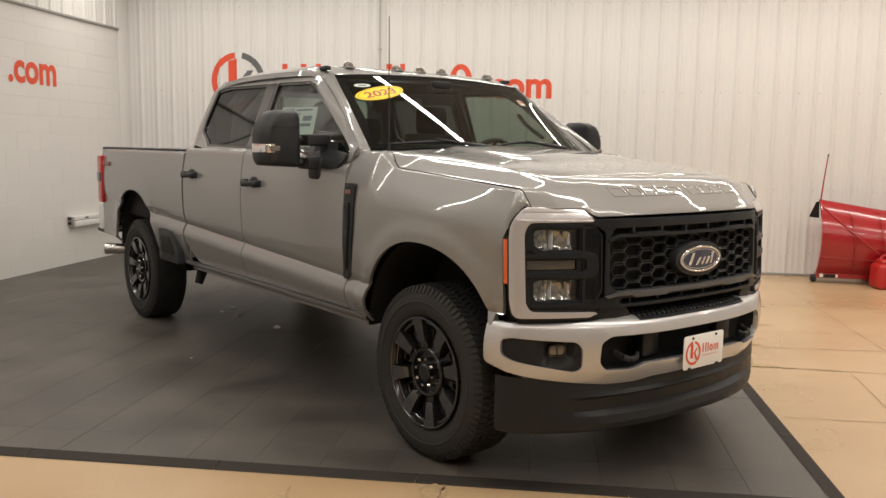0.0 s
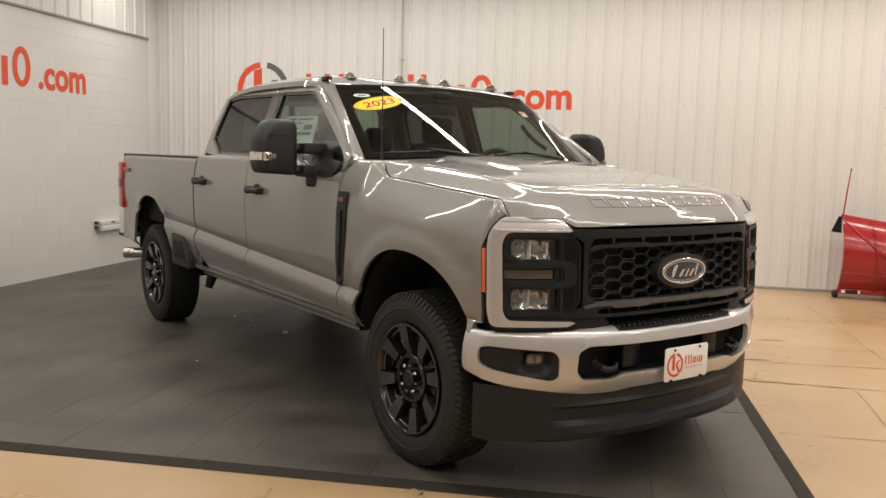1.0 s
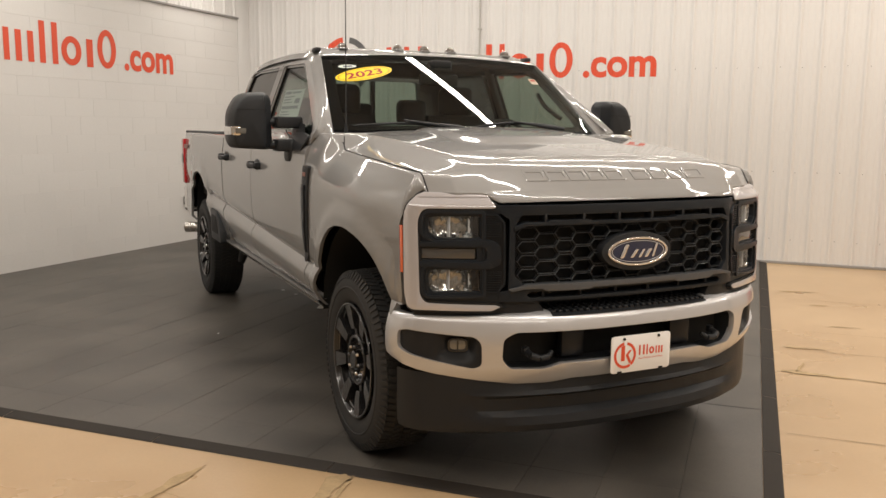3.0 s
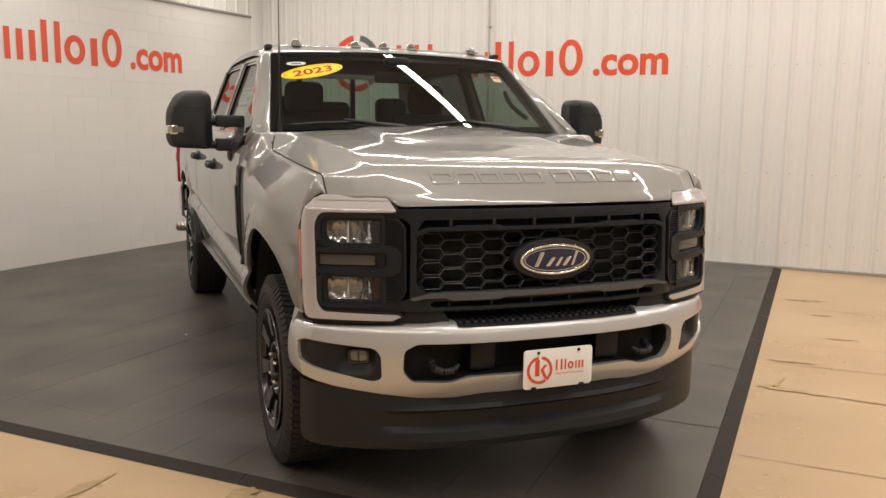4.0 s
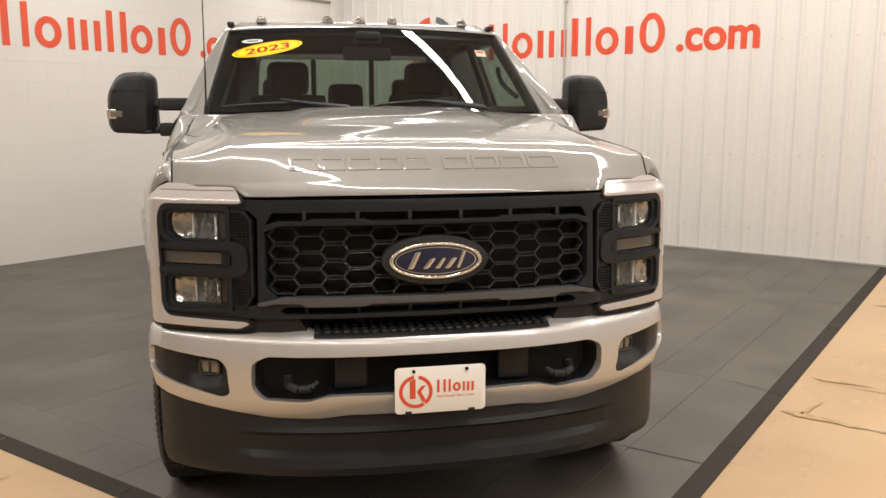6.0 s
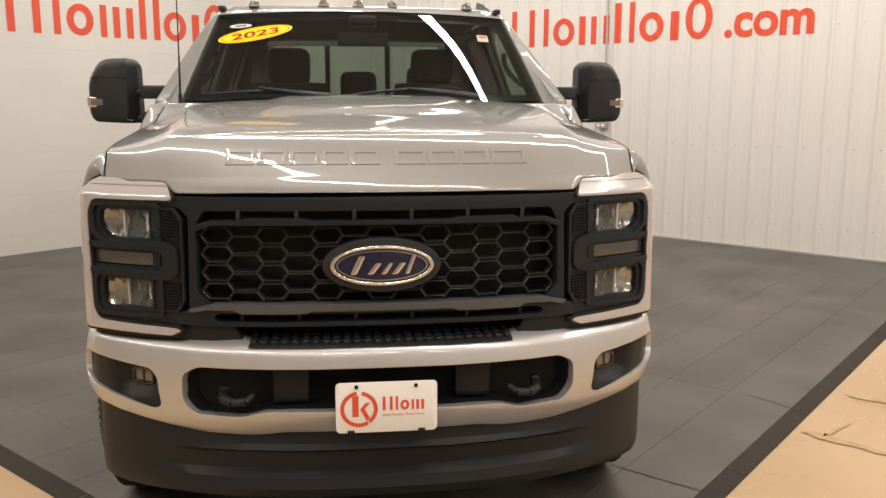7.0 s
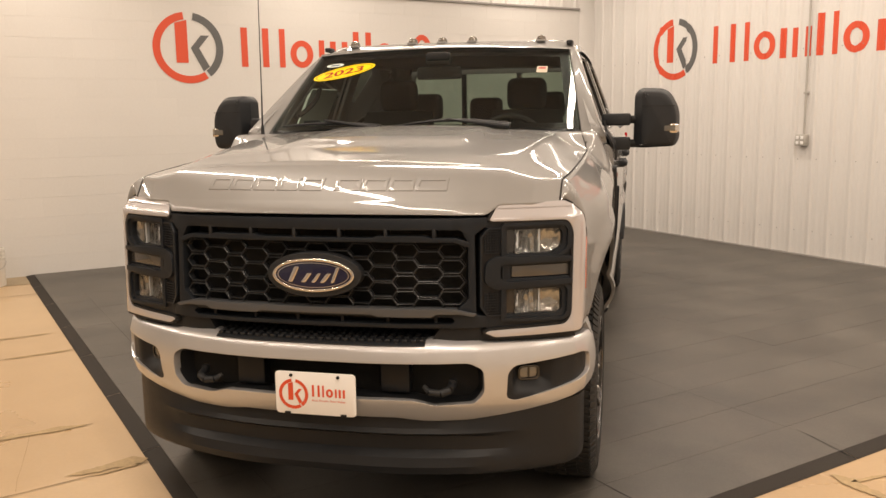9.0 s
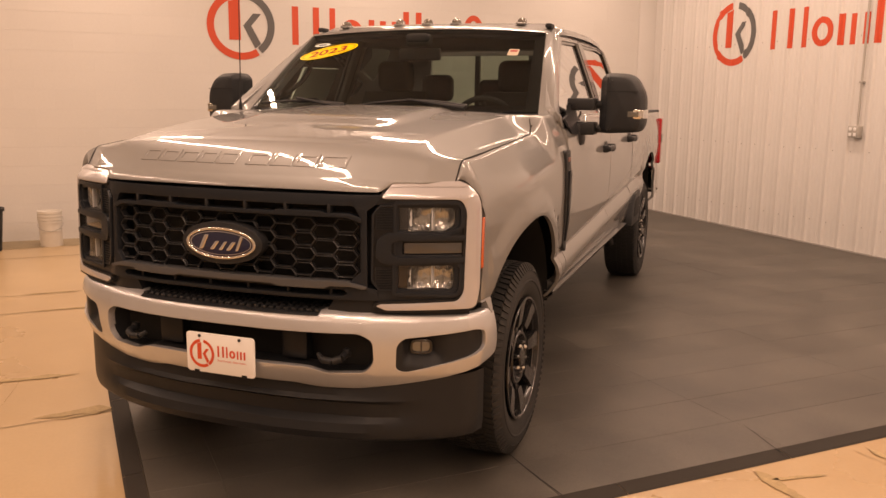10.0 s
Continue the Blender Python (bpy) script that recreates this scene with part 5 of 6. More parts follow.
us = [p[0] for p in outline]
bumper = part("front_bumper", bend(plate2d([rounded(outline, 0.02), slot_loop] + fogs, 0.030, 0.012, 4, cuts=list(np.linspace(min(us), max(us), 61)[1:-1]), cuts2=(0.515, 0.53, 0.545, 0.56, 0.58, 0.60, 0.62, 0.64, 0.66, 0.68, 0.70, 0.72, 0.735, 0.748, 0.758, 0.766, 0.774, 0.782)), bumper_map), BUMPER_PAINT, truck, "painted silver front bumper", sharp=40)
for s in (-1, 1):
    lp = [(s * BUMP.along(a), b) for a, b in FOG]
    us = [p[0] for p in lp]
    bm = plate2d([lp], 0.03, cuts=list(np.linspace(min(us), max(us), 15)[1:-1]), cuts2=np.linspace(0.575, 0.70, 8))

    def fog_pocket(u, v, w):
        """The panel falls into a funnel round the lamp."""
        y = float(np.interp(abs(u), BUMP.s, [p.y for p in BUMP.p]))
        deep = smoothstep(0.695, 0.735, y) * (1 - smoothstep(0.80, 0.850, y)) * smoothstep(0.575, 0.635, v)
        x, yy = BUMP.at(u, -0.014 - 0.046 * deep + w)
        return Vector((x, yy, v))

    part("fog_panel", bend(bm, fog_pocket), DARK_PLASTIC, bumper, "black fog lamp panel")
    x, y = BUMP.at(s * BUMP.along(0.770), -0.050)
    ang = 26 * s
    part("fog_lamp", bend(plate2d([rounded([(-0.034, -0.021), (0.034, -0.021), (0.034, 0.021), (-0.034, 0.021)], 0.016)], 0.03, 0.006, 2), lambda u, v, w: pose(x, y, 0.648, 0, 0, ang) @ Vector((w, u, v))), WHITE_LENS, bumper, "clear fog lamp")
    part("fog_lens_bar", bend(plate2d([[(-0.003, -0.018), (0.003, -0.018), (0.003, 0.018), (-0.003, 0.018)]], 0.004), lambda u, v, w: pose(x, y, 0.648, 0, 0, ang) @ Vector((w + 0.004, u, v))), BLACK_GLOSS, bumper)
    part("fog_bezel", bend(plate2d([rounded([(-0.042, -0.029), (0.042, -0.029), (0.042, 0.029), (-0.042, 0.029)], 0.022), rounded([(-0.032, -0.019), (0.032, -0.019), (0.032, 0.019), (-0.032, 0.019)], 0.015)], 0.03, 0.004, 2), lambda u, v, w: pose(x, y, 0.648, 0, 0, ang) @ Vector((w + 0.006, u, v))), BLACK_GLOSS, bumper)
    hk = bmesh.new()
    rod(hk, (0.75, s * 0.485, 0.622), (0.795, s * 0.485, 0.612), 0.014)
    rod(hk, (0.795, s * 0.485, 0.612), (0.812, s * 0.455, 0.602), 0.014)
    rod(hk, (0.812, s * 0.455, 0.602), (0.814, s * 0.415, 0.606), 0.013)
    rod(hk, (0.814, s * 0.415, 0.606), (0.800, s * 0.392, 0.622), 0.011, 0.008)
    box(hk, (0.735, s * 0.472, 0.605), (0.765, s * 0.50, 0.640), 0.008)
    part("tow_hook", hk, BLACK_PLASTIC, bumper)
    part("slot_block", boxed((0.735, s * 0.225, 0.585), (0.785, s * 0.335, 0.708), 0.008), CELL_BLACK, bumper)
liner = slot_loop + slot_loop[:1]
part("slot_liner", bend(grid([[(u, v, w) for u, v in liner] for w in (-0.024, -0.05, -0.10)]), bumper_map), DARK_PLASTIC, bumper, "black inner walls of the bumper slot")
part("slot_back", boxed((0.63, -0.60, 0.50), (0.690, 0.60, 0.745), 0.01), DARK, bumper)
# ribbed step pad on the bumper's top and black infill under the grille
pad = bmesh.new()
rows = []
for y in np.linspace(-0.40, 0.40, 21):
    x, yy = BUMP.at(BUMP.along(y), 0)
    rows.append([(x - 0.018, y, 0.772), (x - 0.03, y, 0.779), (x - 0.10, y, 0.784), (x - 0.21, y, 0.792)])
grid(rows, pad)
part("step_pad", pad, DARK_PLASTIC, bumper, "black ribbed step pad")
bm = bmesh.new()
for k in range(26):
    y = -0.387 + k * 0.031
    for j in range(4):
        x, z = 0.825 - 0.034 * j - 0.16 * y * y, 0.781 + 0.0024 * j
        box(bm, (x - 0.026, y - 0.010, z - 0.004), (x, y + 0.010, z + 0.009), 0.003, 1)
part("pad_rib", bm, DARK_PLASTIC, bumper)
face_part("bumper_filler", [rounded([(-FACE.along(0.915), 0.765), (FACE.along(0.915), 0.765), (FACE.along(0.915), 0.79), (0.66, 0.79), (0.60, 0.845), (0.46, 0.845), (0.42, 0.785), (-0.42, 0.785), (-0.46, 0.845), (-0.60, 0.845), (-0.66, 0.79), (-FACE.along(0.915), 0.79)], 0.004)], -0.012, 0.06, 0.004, DARK_PLASTIC, truck, "black infill between bumper and grille")

face_part("pad_back", [[(-0.47, 0.77), (0.47, 0.77), (0.47, 0.845), (-0.47, 0.845)]], -0.115, 0.02, 0.0, DARK, truck)

# air dam
DAM = [(0.548, -0.085), (0.515, -0.070), (0.47, -0.062), (0.455, -0.050), (0.44, -0.075), (0.40, -0.080), (0.385, -0.050), (0.36, -0.040), (0.335, -0.050), (0.322, -0.085), (0.32, -0.13)]
rows = []
for q in np.linspace(-1, 1, 71):
    row = []
    y = math.copysign(float(np.interp(abs(q) * BUMP.along(0.966), BUMP.s, [p.y for p in BUMP.p])), q)
    for z, d in DAM:
        k = smoothstep(0.40, 0.86, abs(y))
        dd = d * (1 - k) + (-0.032 - 0.3 * max(0, 0.345 - z)) * k
        x, yy = BUMP.at(BUMP.along(y), dd)
        lift = -0.052 * (1 - smoothstep(0.33, 0.5, z)) + 0.012 * smoothstep(0.5, 0.9, abs(y)) * (1 - smoothstep(0.33, 0.5, z)) - 0.016 * smoothstep(0.40, 0.5, z)
        row.append((x, yy, z + lift))
    rows.append(row)
part("air_dam", flip_out(grid(rows), (0, 0, 0.45)), DARK_PLASTIC, truck, "black plastic air dam", sharp=25)

# dealer plate with ring mark, plain shapes and small lettering
plate = part("front_plate", bend(plate2d([rounded([(-0.1525, -0.0785), (0.1525, -0.0785), (0.1525, 0.0785), (-0.1525, 0.0785)], 0.016)], 0.004, 0.001), lambda u, v, w: Vector((0.868 + w, u + 0.007, v + 0.592))), PLATE_WHITE, truck, "white dealer plate with red ring mark")
on_plate = lambda u, v, w: Vector((0.8692 + w, u + 0.007, v + 0.592))
red, grey = ring_mark(0.056)
for lp in red + grey:
    part("plate_mark", bend(plate2d([[(a - 0.083, b - 0.004) for a, b in lp]], 0), on_plate), SIGN_RED, plate, smooth=False)
for kind, a, b, h in (("two_bars", -0.012, 0.020, 1.0), ("bar", 0.027, 0.034, 1.0), ("ring", 0.041, 0.068, 0.72), ("bar", 0.075, 0.082, 0.74), ("two_bars", 0.089, 0.115, 0.72)):
    for lps in glyph_loops(kind, a, b, -0.010, -0.010 + 0.043 * h, 0.0082):
        part("plate_shape", bend(plate2d(lps, 0), on_plate), SIGN_RED, plate, smooth=False)
part("plate_lettering", bend(fit_to(words("Real People. Real Value.", 0.01), -0.012, 0.115, -0.030, -0.020), on_plate), SIGN_RED, plate, smooth=False)
for u, v in ((-0.09, 0.066), (0.088, 0.066)):
    part("plate_bolt", bend(plate2d([oval(u, v, 0.006, 0.006, 12)], 0.004), lambda a, b, w: Vector((0.873 + w, a + 0.007, b + 0.592))), DARK, plate)
for u in (-0.108, 0.105):
    part("plate_clip", boxed((0.862, u - 0.004, 0.5105), (0.8715, u + 0.018, 0.5215), 0.002), DARK, plate)

# ---- mirrors ----
for s in (-1, 1):
    head = [(1.096, 1.390), (1.302, 1.398), (1.322, 1.44), (1.320, 1.59), (1.262, 1.694), (1.122, 1.700), (1.092, 1.668), (1.088, 1.42)]
    front = [(1.132, 1.394), (1.286, 1.402), (1.302, 1.44), (1.300, 1.582), (1.250, 1.676), (1.136, 1.682), (1.128, 1.664), (1.126, 1.42)]
    curl = [0.02, 0.03, 0.02, 0.04, 0.05, 0.03, 0.02, 0.02]
    mr = part("side_mirror", flip_out(grid([[(x, s * y, z) for y, z in pts] for x, pts in (
        (-1.115, inset(rounded(head, curl), 0.005)), (-1.105, rounded(head, curl)), (-1.000, rounded(head, curl)),
        (-0.958, inset(rounded(front, curl), -0.004)), (-0.946, inset(rounded(front, curl), 0.001)), (-0.941, inset(rounded(front, curl), 0.007)), (-0.936, inset(rounded(front, curl), 0.030)), (-0.932, [(1.21, 1.54)] * 48))]), (-1.0, s * 1.2, 1.54)), BLACK_PLASTIC, truck, "large black tow mirror", sharp=35)
    part("mirror_glass", bend(plate2d([rounded([(1.105, 1.41), (1.295, 1.418), (1.305, 1.58), (1.25, 1.68), (1.115, 1.682)], 0.02)], 0.004), lambda u, v, w: Vector((-1.117 - w, s * u, v))), CHROME, mr)
    part("mirror_indicator", bend(plate2d([rounded([(-1.10, 1.468), (-0.955, 1.470), (-0.955, 1.512), (-1.10, 1.515)], 0.006)], 0.02, 0.004), lambda u, v, w: Vector((u, s * (1.326 + w - 0.25 * max(0, u + 1.01) ** 1.2), v))), CHROME, mr, "chrome indicator strip")
    lens = part("mirror_indicator", boxed((-0.975, s * 1.232, 1.466), (-0.936, s * 1.309, 1.516), 0.006), CHROME, mr, "chrome-framed clear indicator")
    part("indicator_lens", boxed((-0.940, s * 1.242, 1.476), (-0.9335, s * 1.298, 1.506), 0.003), WHITE_LENS, lens)
    part("mirror_seam", boxed((-0.945, s * 1.127, 1.6035), (-0.9335, s * 1.293, 1.6065), 0.0005), DARK, mr)
    for z0, z1, tz in ((1.515, 1.560, 1.537), (1.388, 1.436, 1.412)):
        ab = bmesh.new()
        box(ab, (-1.07, s * 0.925, z0 - 0.008), (-0.945, s * 1.072, z1 + 0.010), 0.010, 3)
        rod(ab, (-1.01, s * 1.03, tz), (-1.01, s * 1.12, tz), 0.021, 0.021)
        part("mirror_arm", ab, BLACK_PLASTIC, mr)
    mp = bmesh.new()
    box(mp, (-1.075, s * 0.93, 1.315), (-0.935, s * 1.01, 1.45), 0.03, 3)
    grid([[(-0.80, s * 0.957, 1.425), (-0.93, s * 0.965, 1.40), (-1.10, s * 0.965, 1.40)], [(-0.86, s * 0.940, 1.53), (-0.96, s * 0.945, 1.54), (-1.08, s * 0.942, 1.545)]], mp)
    part("mirror_mount", mp, BLACK_PLASTIC, mr)
    sail = rounded([(-0.715, 1.470), (-0.722, 1.425), (-0.765, 1.392), (-0.86, 1.382), (-1.05, 1.40), (-1.08, 1.46), (-1.00, 1.50)], 0.014)
    part("mirror_sail", bend(plate2d([sail], 0.012, 0.003, cuts2=(1.36, 1.38, 1.40, 1.42, 1.44, 1.46, 1.48)), lambda u, v, w: Vector((u, s * (0.005 + w + float(np.interp(v, [1.28, 1.33, 1.38, 1.42, 1.45, 1.475, 1.52], [1.004, 1.000, 0.993, 0.985, 0.972, 0.955, 0.925]))), v))), BLACK_PLASTIC, mr, "black sail panel on the door")

# ---- wheels ----
def build_tyre():
    p = [(0.262, 0.105), (0.268, 0.118), (0.285, 0.130), (0.32, 0.139), (0.355, 0.141), (0.388, 0.134), (0.405, 0.122), (0.4155, 0.106), (0.4185, 0.07), (0.4195, 0.0)]
    p = [(r, h) for r, h in p] + [(r, -h) for r, h in reversed(p[:-1])]
    return lathe(p, 72)


def build_tread():
    bm = bmesh.new()
    n = 84
    for i in range(n):
        a = 2 * math.pi * i / n
        for j, (h0, h1, da) in enumerate(((-0.115, -0.070, 0.0), (-0.064, -0.024, 0.035), (-0.017, 0.017, 0.0), (0.024, 0.064, 0.035), (0.070, 0.115, 0.0))):
            w = 0.40 * 2 * math.pi * 0.42 / n
            r0, r1 = (0.412, 0.4262) if 0 < j < 4 else (0.402, 0.4225)
            m = Matrix.Rotation(-(a + da), 4, "Y")
            sk = 0.007 if j % 2 else -0.006
            vs = []
            for r in (r0, r1):
                q = 0.82 if r == r1 else 1.0
                for hh, tt in ((h0, -w), (h1, -w), (h1, w), (h0, w)):
                    side = sk * (1 if hh == h1 else -1)
                    vs.append(bm.verts.new(m @ Vector((r, hh, tt * q + side))))
            for f in ((4, 5, 6, 7), (0, 4, 7, 3), (0, 1, 5, 4), (1, 2, 6, 5), (2, 3, 7, 6)):
                bm.faces.new([vs[k] for k in f])
    # shoulder lugs and sidewall ribs
    for i in range(n):
        a = 2 * math.pi * (i + 0.5) / n
        m = Matrix.Rotation(-a, 4, "Y")
        for sd in (-1, 1):
            vs = [bm.verts.new(m @ Vector(q)) for q in ((0.414, sd * 0.116, -0.010), (0.414, sd * 0.116, 0.010), (0.384, sd * 0.1375, 0.008), (0.384, sd * 0.1375, -0.008), (0.4205, sd * 0.120, -0.009), (0.4205, sd * 0.120, 0.009), (0.386, sd * 0.1400, 0.007), (0.386, sd * 0.1400, -0.007))]
            for f in ((4, 5, 6, 7), (0, 4, 7, 3), (0, 1, 5, 4), (1, 2, 6, 5), (2, 3, 7, 6)):
                bm.faces.new([vs[k] for k in f])
    bmesh.ops.recalc_face_normals(bm, faces=bm.faces)
    return bm


def build_wheel():
    """A wheel about the y axis, its outer face towards -y."""
    w = new("wheel")
    part("tyre", build_tyre(), RUBBER, w, sharp=40)
    part("tread", build_tread(), RUBBER, w, smooth=False)
    part("sidewall_ring", lathe([(0.338, -0.1405), (0.341, -0.1435), (0.346, -0.1435), (0.349, -0.1410)], 64), RUBBER, w)
    for ob in w.children:
        ob.location.y = 0.014
    part("rim_barrel", lathe([(0.268, -0.118), (0.270, -0.124), (0.262, -0.126), (0.256, -0.118), (0.248, -0.090), (0.238, -0.02), (0.238, 0.10), (0.262, 0.118)], 64), RIM_BLACK, w)
    part("rim_lip", lathe([(0.2585, -0.120), (0.2615, -0.1265), (0.2665, -0.1265), (0.2690, -0.120)], 64), RIM_DARK, w)
    part("wheel_disc", lathe([(0.240, -0.030), (0.17, -0.045), (0.10, -0.060), (0.0, -0.060)], 48), RIM_BLACK, w)
    for k in range(8):
        a = 2 * math.pi * (k + 0.5) / 8
        m = Matrix.Rotation(-a, 4, "Y")
        pad = rounded([(0.146, -0.024), (0.222, -0.033), (0.252, -0.038), (0.262, -0.034), (0.262, 0.034), (0.252, 0.038), (0.222, 0.033), (0.146, 0.024)], 0.004, 3)
        sp = plate2d([pad], 0.050, 0.005, 2, cuts=(0.18, 0.222))
        bend(sp, lambda u, v, q: m @ Vector((u, -(0.098 + 0.018 * smoothstep(0.10, 0.222, u) + 0.006 * smoothstep(0.222, 0.25, u)) - q, v)))
        bmesh.ops.recalc_face_normals(sp, faces=sp.faces)
        part("spoke", sp, RIM_DARK, w, "gunmetal spoke", sharp=20)
        neck = plate2d([rounded([(0.104, -0.024), (0.154, -0.020), (0.154, 0.020), (0.104, 0.024)], 0.004, 2)], 0.03, 0.004, 2)
        bend(neck, lambda u, v, q: m @ Vector((u, -0.092 - q, v)))
        bmesh.ops.recalc_face_normals(neck, faces=neck.faces)
        part("spoke_neck", neck, RIM_BLACK, w)
        # window between two spokes: a bright-edged arc at the rim and a dark cross web
        m2 = Matrix.Rotation(-(a + math.pi / 8), 4, "Y")
        h0, h1 = radians(11.5), radians(12.5)
        arc = [(0.252 * math.cos(h), 0.252 * math.sin(h)) for h in np.linspace(-h0, h0, 9)] + [(0.238 * math.cos(h), 0.238 * math.sin(h)) for h in np.linspace(h1, -h1, 9)]
        ns = plate2d([arc], 0.040, 0.003, 1)
        bend(ns, lambda u, v, q: m2 @ Vector((u, -0.106 - q, v)))
        bmesh.ops.recalc_face_normals(ns, faces=ns.faces)
        part("rim_arc", ns, RIM_DARK, w, sharp=20)
        web = plate2d([rounded([(0.108, -0.022), (0.150, -0.016), (0.225, -0.030), (0.225, 0.030), (0.150, 0.016), (0.108, 0.022)], 0.006, 2), rounded([(0.172, -0.012), (0.212, -0.019), (0.212, 0.019), (0.172, 0.012)], 0.005, 2)], 0.030, 0.003, 1)
        bend(web, lambda u, v, q: m2 @ Vector((u, -0.074 - q, v)))
        bmesh.ops.recalc_face_normals(web, faces=web.faces)
        part("window_web", web, RIM_BLACK, w)
    hub = part("hub", lathe([(0.120, -0.070), (0.120, -0.098), (0.115, -0.104), (0.104, -0.102), (0.096, -0.080), (0.045, -0.080), (0.043, -0.112), (0.036, -0.118), (0.0, -0.119)], 40), RIM_BLACK, w, "black hub and centre cap")
    for k in range(8):
        a = 2 * math.pi * k / 8
        nb = bmesh.new()
        c = Vector((0.066 * math.cos(a), 0, 0.066 * math.sin(a)))
        rod(nb, c + Vector((0, -0.078, 0)), c + Vector((0, -0.112, 0)), 0.0125, 0.010, 6)
        bmesh.ops.create_uvsphere(nb, u_segments=8, v_segments=6, radius=0.0095, matrix=Matrix.Translation(c + Vector((0, -0.112, 0))))
        part("lug_nut", nb, CHROME if k % 2 else RIM_DARK, w)
    return w


first = build_wheel()
first.parent = truck
first.matrix_basis = pose(-0.014, -0.848, AXLE, 0, 10, 0)
for x, y, rz, ry in ((REAR, -0.853, 0, 33), (-0.014, 0.848, 180, 17), (REAR, 0.853, 180, 40)):
    w = copy_thing(first, pose(x, y, AXLE, 0, ry, rz))
    w.parent = truck

# ---- underbody and inner shells ----
ub = bmesh.new()
for s in (-1, 1):
    box(ub, (-5.0, s * 0.40, 0.56), (0.55, s * 0.50, 0.72), 0.01)
rod(ub, (0, -0.75, AXLE), (0, 0.75, AXLE), 0.05)
rod(ub, (REAR, -0.75, AXLE), (REAR, 0.75, AXLE), 0.055)
bmesh.ops.create_uvsphere(ub, u_segments=16, v_segments=10, radius=0.17, matrix=Matrix.Translation((REAR, 0, AXLE)))
bmesh.ops.create_uvsphere(ub, u_segments=16, v_segments=10, radius=0.15, matrix=Matrix.Translation((0, 0.15, AXLE)))
rod(ub, (REAR, 0, 0.45), (-1.4, 0.05, 0.55), 0.05)
box(ub, (-2.2, -0.35, 0.42), (-0.9, 0.35, 0.65), 0.03)
for s in (-1, 1):
    box(ub, (REAR - 0.7, s * 0.46, 0.47), (REAR + 0.75, s * 0.54, 0.50), 0.005)
    rod(ub, (REAR + 0.75, s * 0.50, 0.48), (REAR + 0.72, s * 0.50, 0.66), 0.03)
    rod(ub, (REAR - 0.1, s * 0.60, 0.40), (REAR + 0.30, s * 0.52, 0.80), 0.035)
    rod(ub, (-0.1, s * 0.60, 0.42), (-0.05, s * 0.55, 0.95), 0.04)
    rod(ub, (-3.05, s * 0.86, 0.44), (-3.05, s * 0.80, 0.62), 0.03, 0.05)
part("underbody", ub, DARK, truck)
core = bmesh.new()
box(core, (-0.62, -0.54, 0.60), (0.60, 0.54, 1.20), 0.03)
box(core, (-0.70, -0.86, 0.62), (-0.50, 0.86, 1.36), 0.02)
box(core, (-2.95, -0.90, 0.62), (-0.60, 0.90, 0.74), 0.02)
for s in (-1, 1):
    box(core, (-2.93, s * 0.86, 0.66), (-0.72, s * 0.935, 1.40), 0.01)
    box(core, (0.40, s * 0.60, 0.62), (0.52, s * 0.87, 1.22), 0.01)
box(core, (0.30, -0.56, 0.36), (0.66, 0.56, 0.62), 0.02)
part("inner_body", core, DARK, truck)
pipe = bmesh.new()
rod(pipe, (-4.4, -0.66, 0.53), (-4.70, -0.78, 0.53), 0.035)
rod(pipe, (-4.70, -0.78, 0.53), (-4.86, -1.02, 0.53), 0.045, 0.052, 20, False)
part("exhaust_tip", pipe, STEEL, truck)

# ---- bed ----
bd = bmesh.new()
box(bd, (-5.02, -0.88, 0.86), (-2.99, 0.88, 0.92), 0.01)
for s in (-1, 1):
    box(bd, (-5.02, s * 0.86, 0.88), (-2.99, s * 0.90, 1.44), 0.01)
    box(bd, (REAR - 0.45, s * 0.62, 0.90), (REAR + 0.45, s * 0.88, 1.14), 0.05, 3)
box(bd, (-3.02, -0.94, 0.88), (-2.98, 0.94, 1.445), 0.01)
part("bed_liner", bd, DARK, truck)
tailgate = part("tailgate", boxed((-5.075, -0.86, 0.76), (-5.01, 0.86, 1.462), 0.015, 3), PAINT, truck)
part("tailgate_handle", boxed((-5.085, -0.12, 1.28), (-5.07, 0.12, 1.36), 0.006), BLACK_PLASTIC, tailgate)
for s in (-1, 1):
    tl = part("tail_lamp", boxed((-5.10, s * 0.865, 0.95), (-4.965, s * 1.006, 1.385), 0.014, 3), RED_LENS, truck, "red tail lamp with dark middle")
    part("lamp_window", boxed((-5.105, s * 0.90, 1.145), (-4.985, s * 1.012, 1.235), 0.01), BLACK_GLOSS, tl)
rb = bmesh.new()
box(rb, (-5.27, -0.94, 0.66), (-5.09, 0.94, 0.84), 0.03, 3)
for s in (-1, 1):
    box(rb, (-5.20, s * 0.80, 0.68), (-5.02, s * 0.985, 0.92), 0.03, 3)
rear_bumper = part("rear_bumper", rb, CHROME, truck, "bright rear bumper")
part("bumper_step", boxed((-5.29, -0.97, 0.655), (-5.06, 0.97, 0.70), 0.02, 3), BLACK_PLASTIC, rear_bumper)

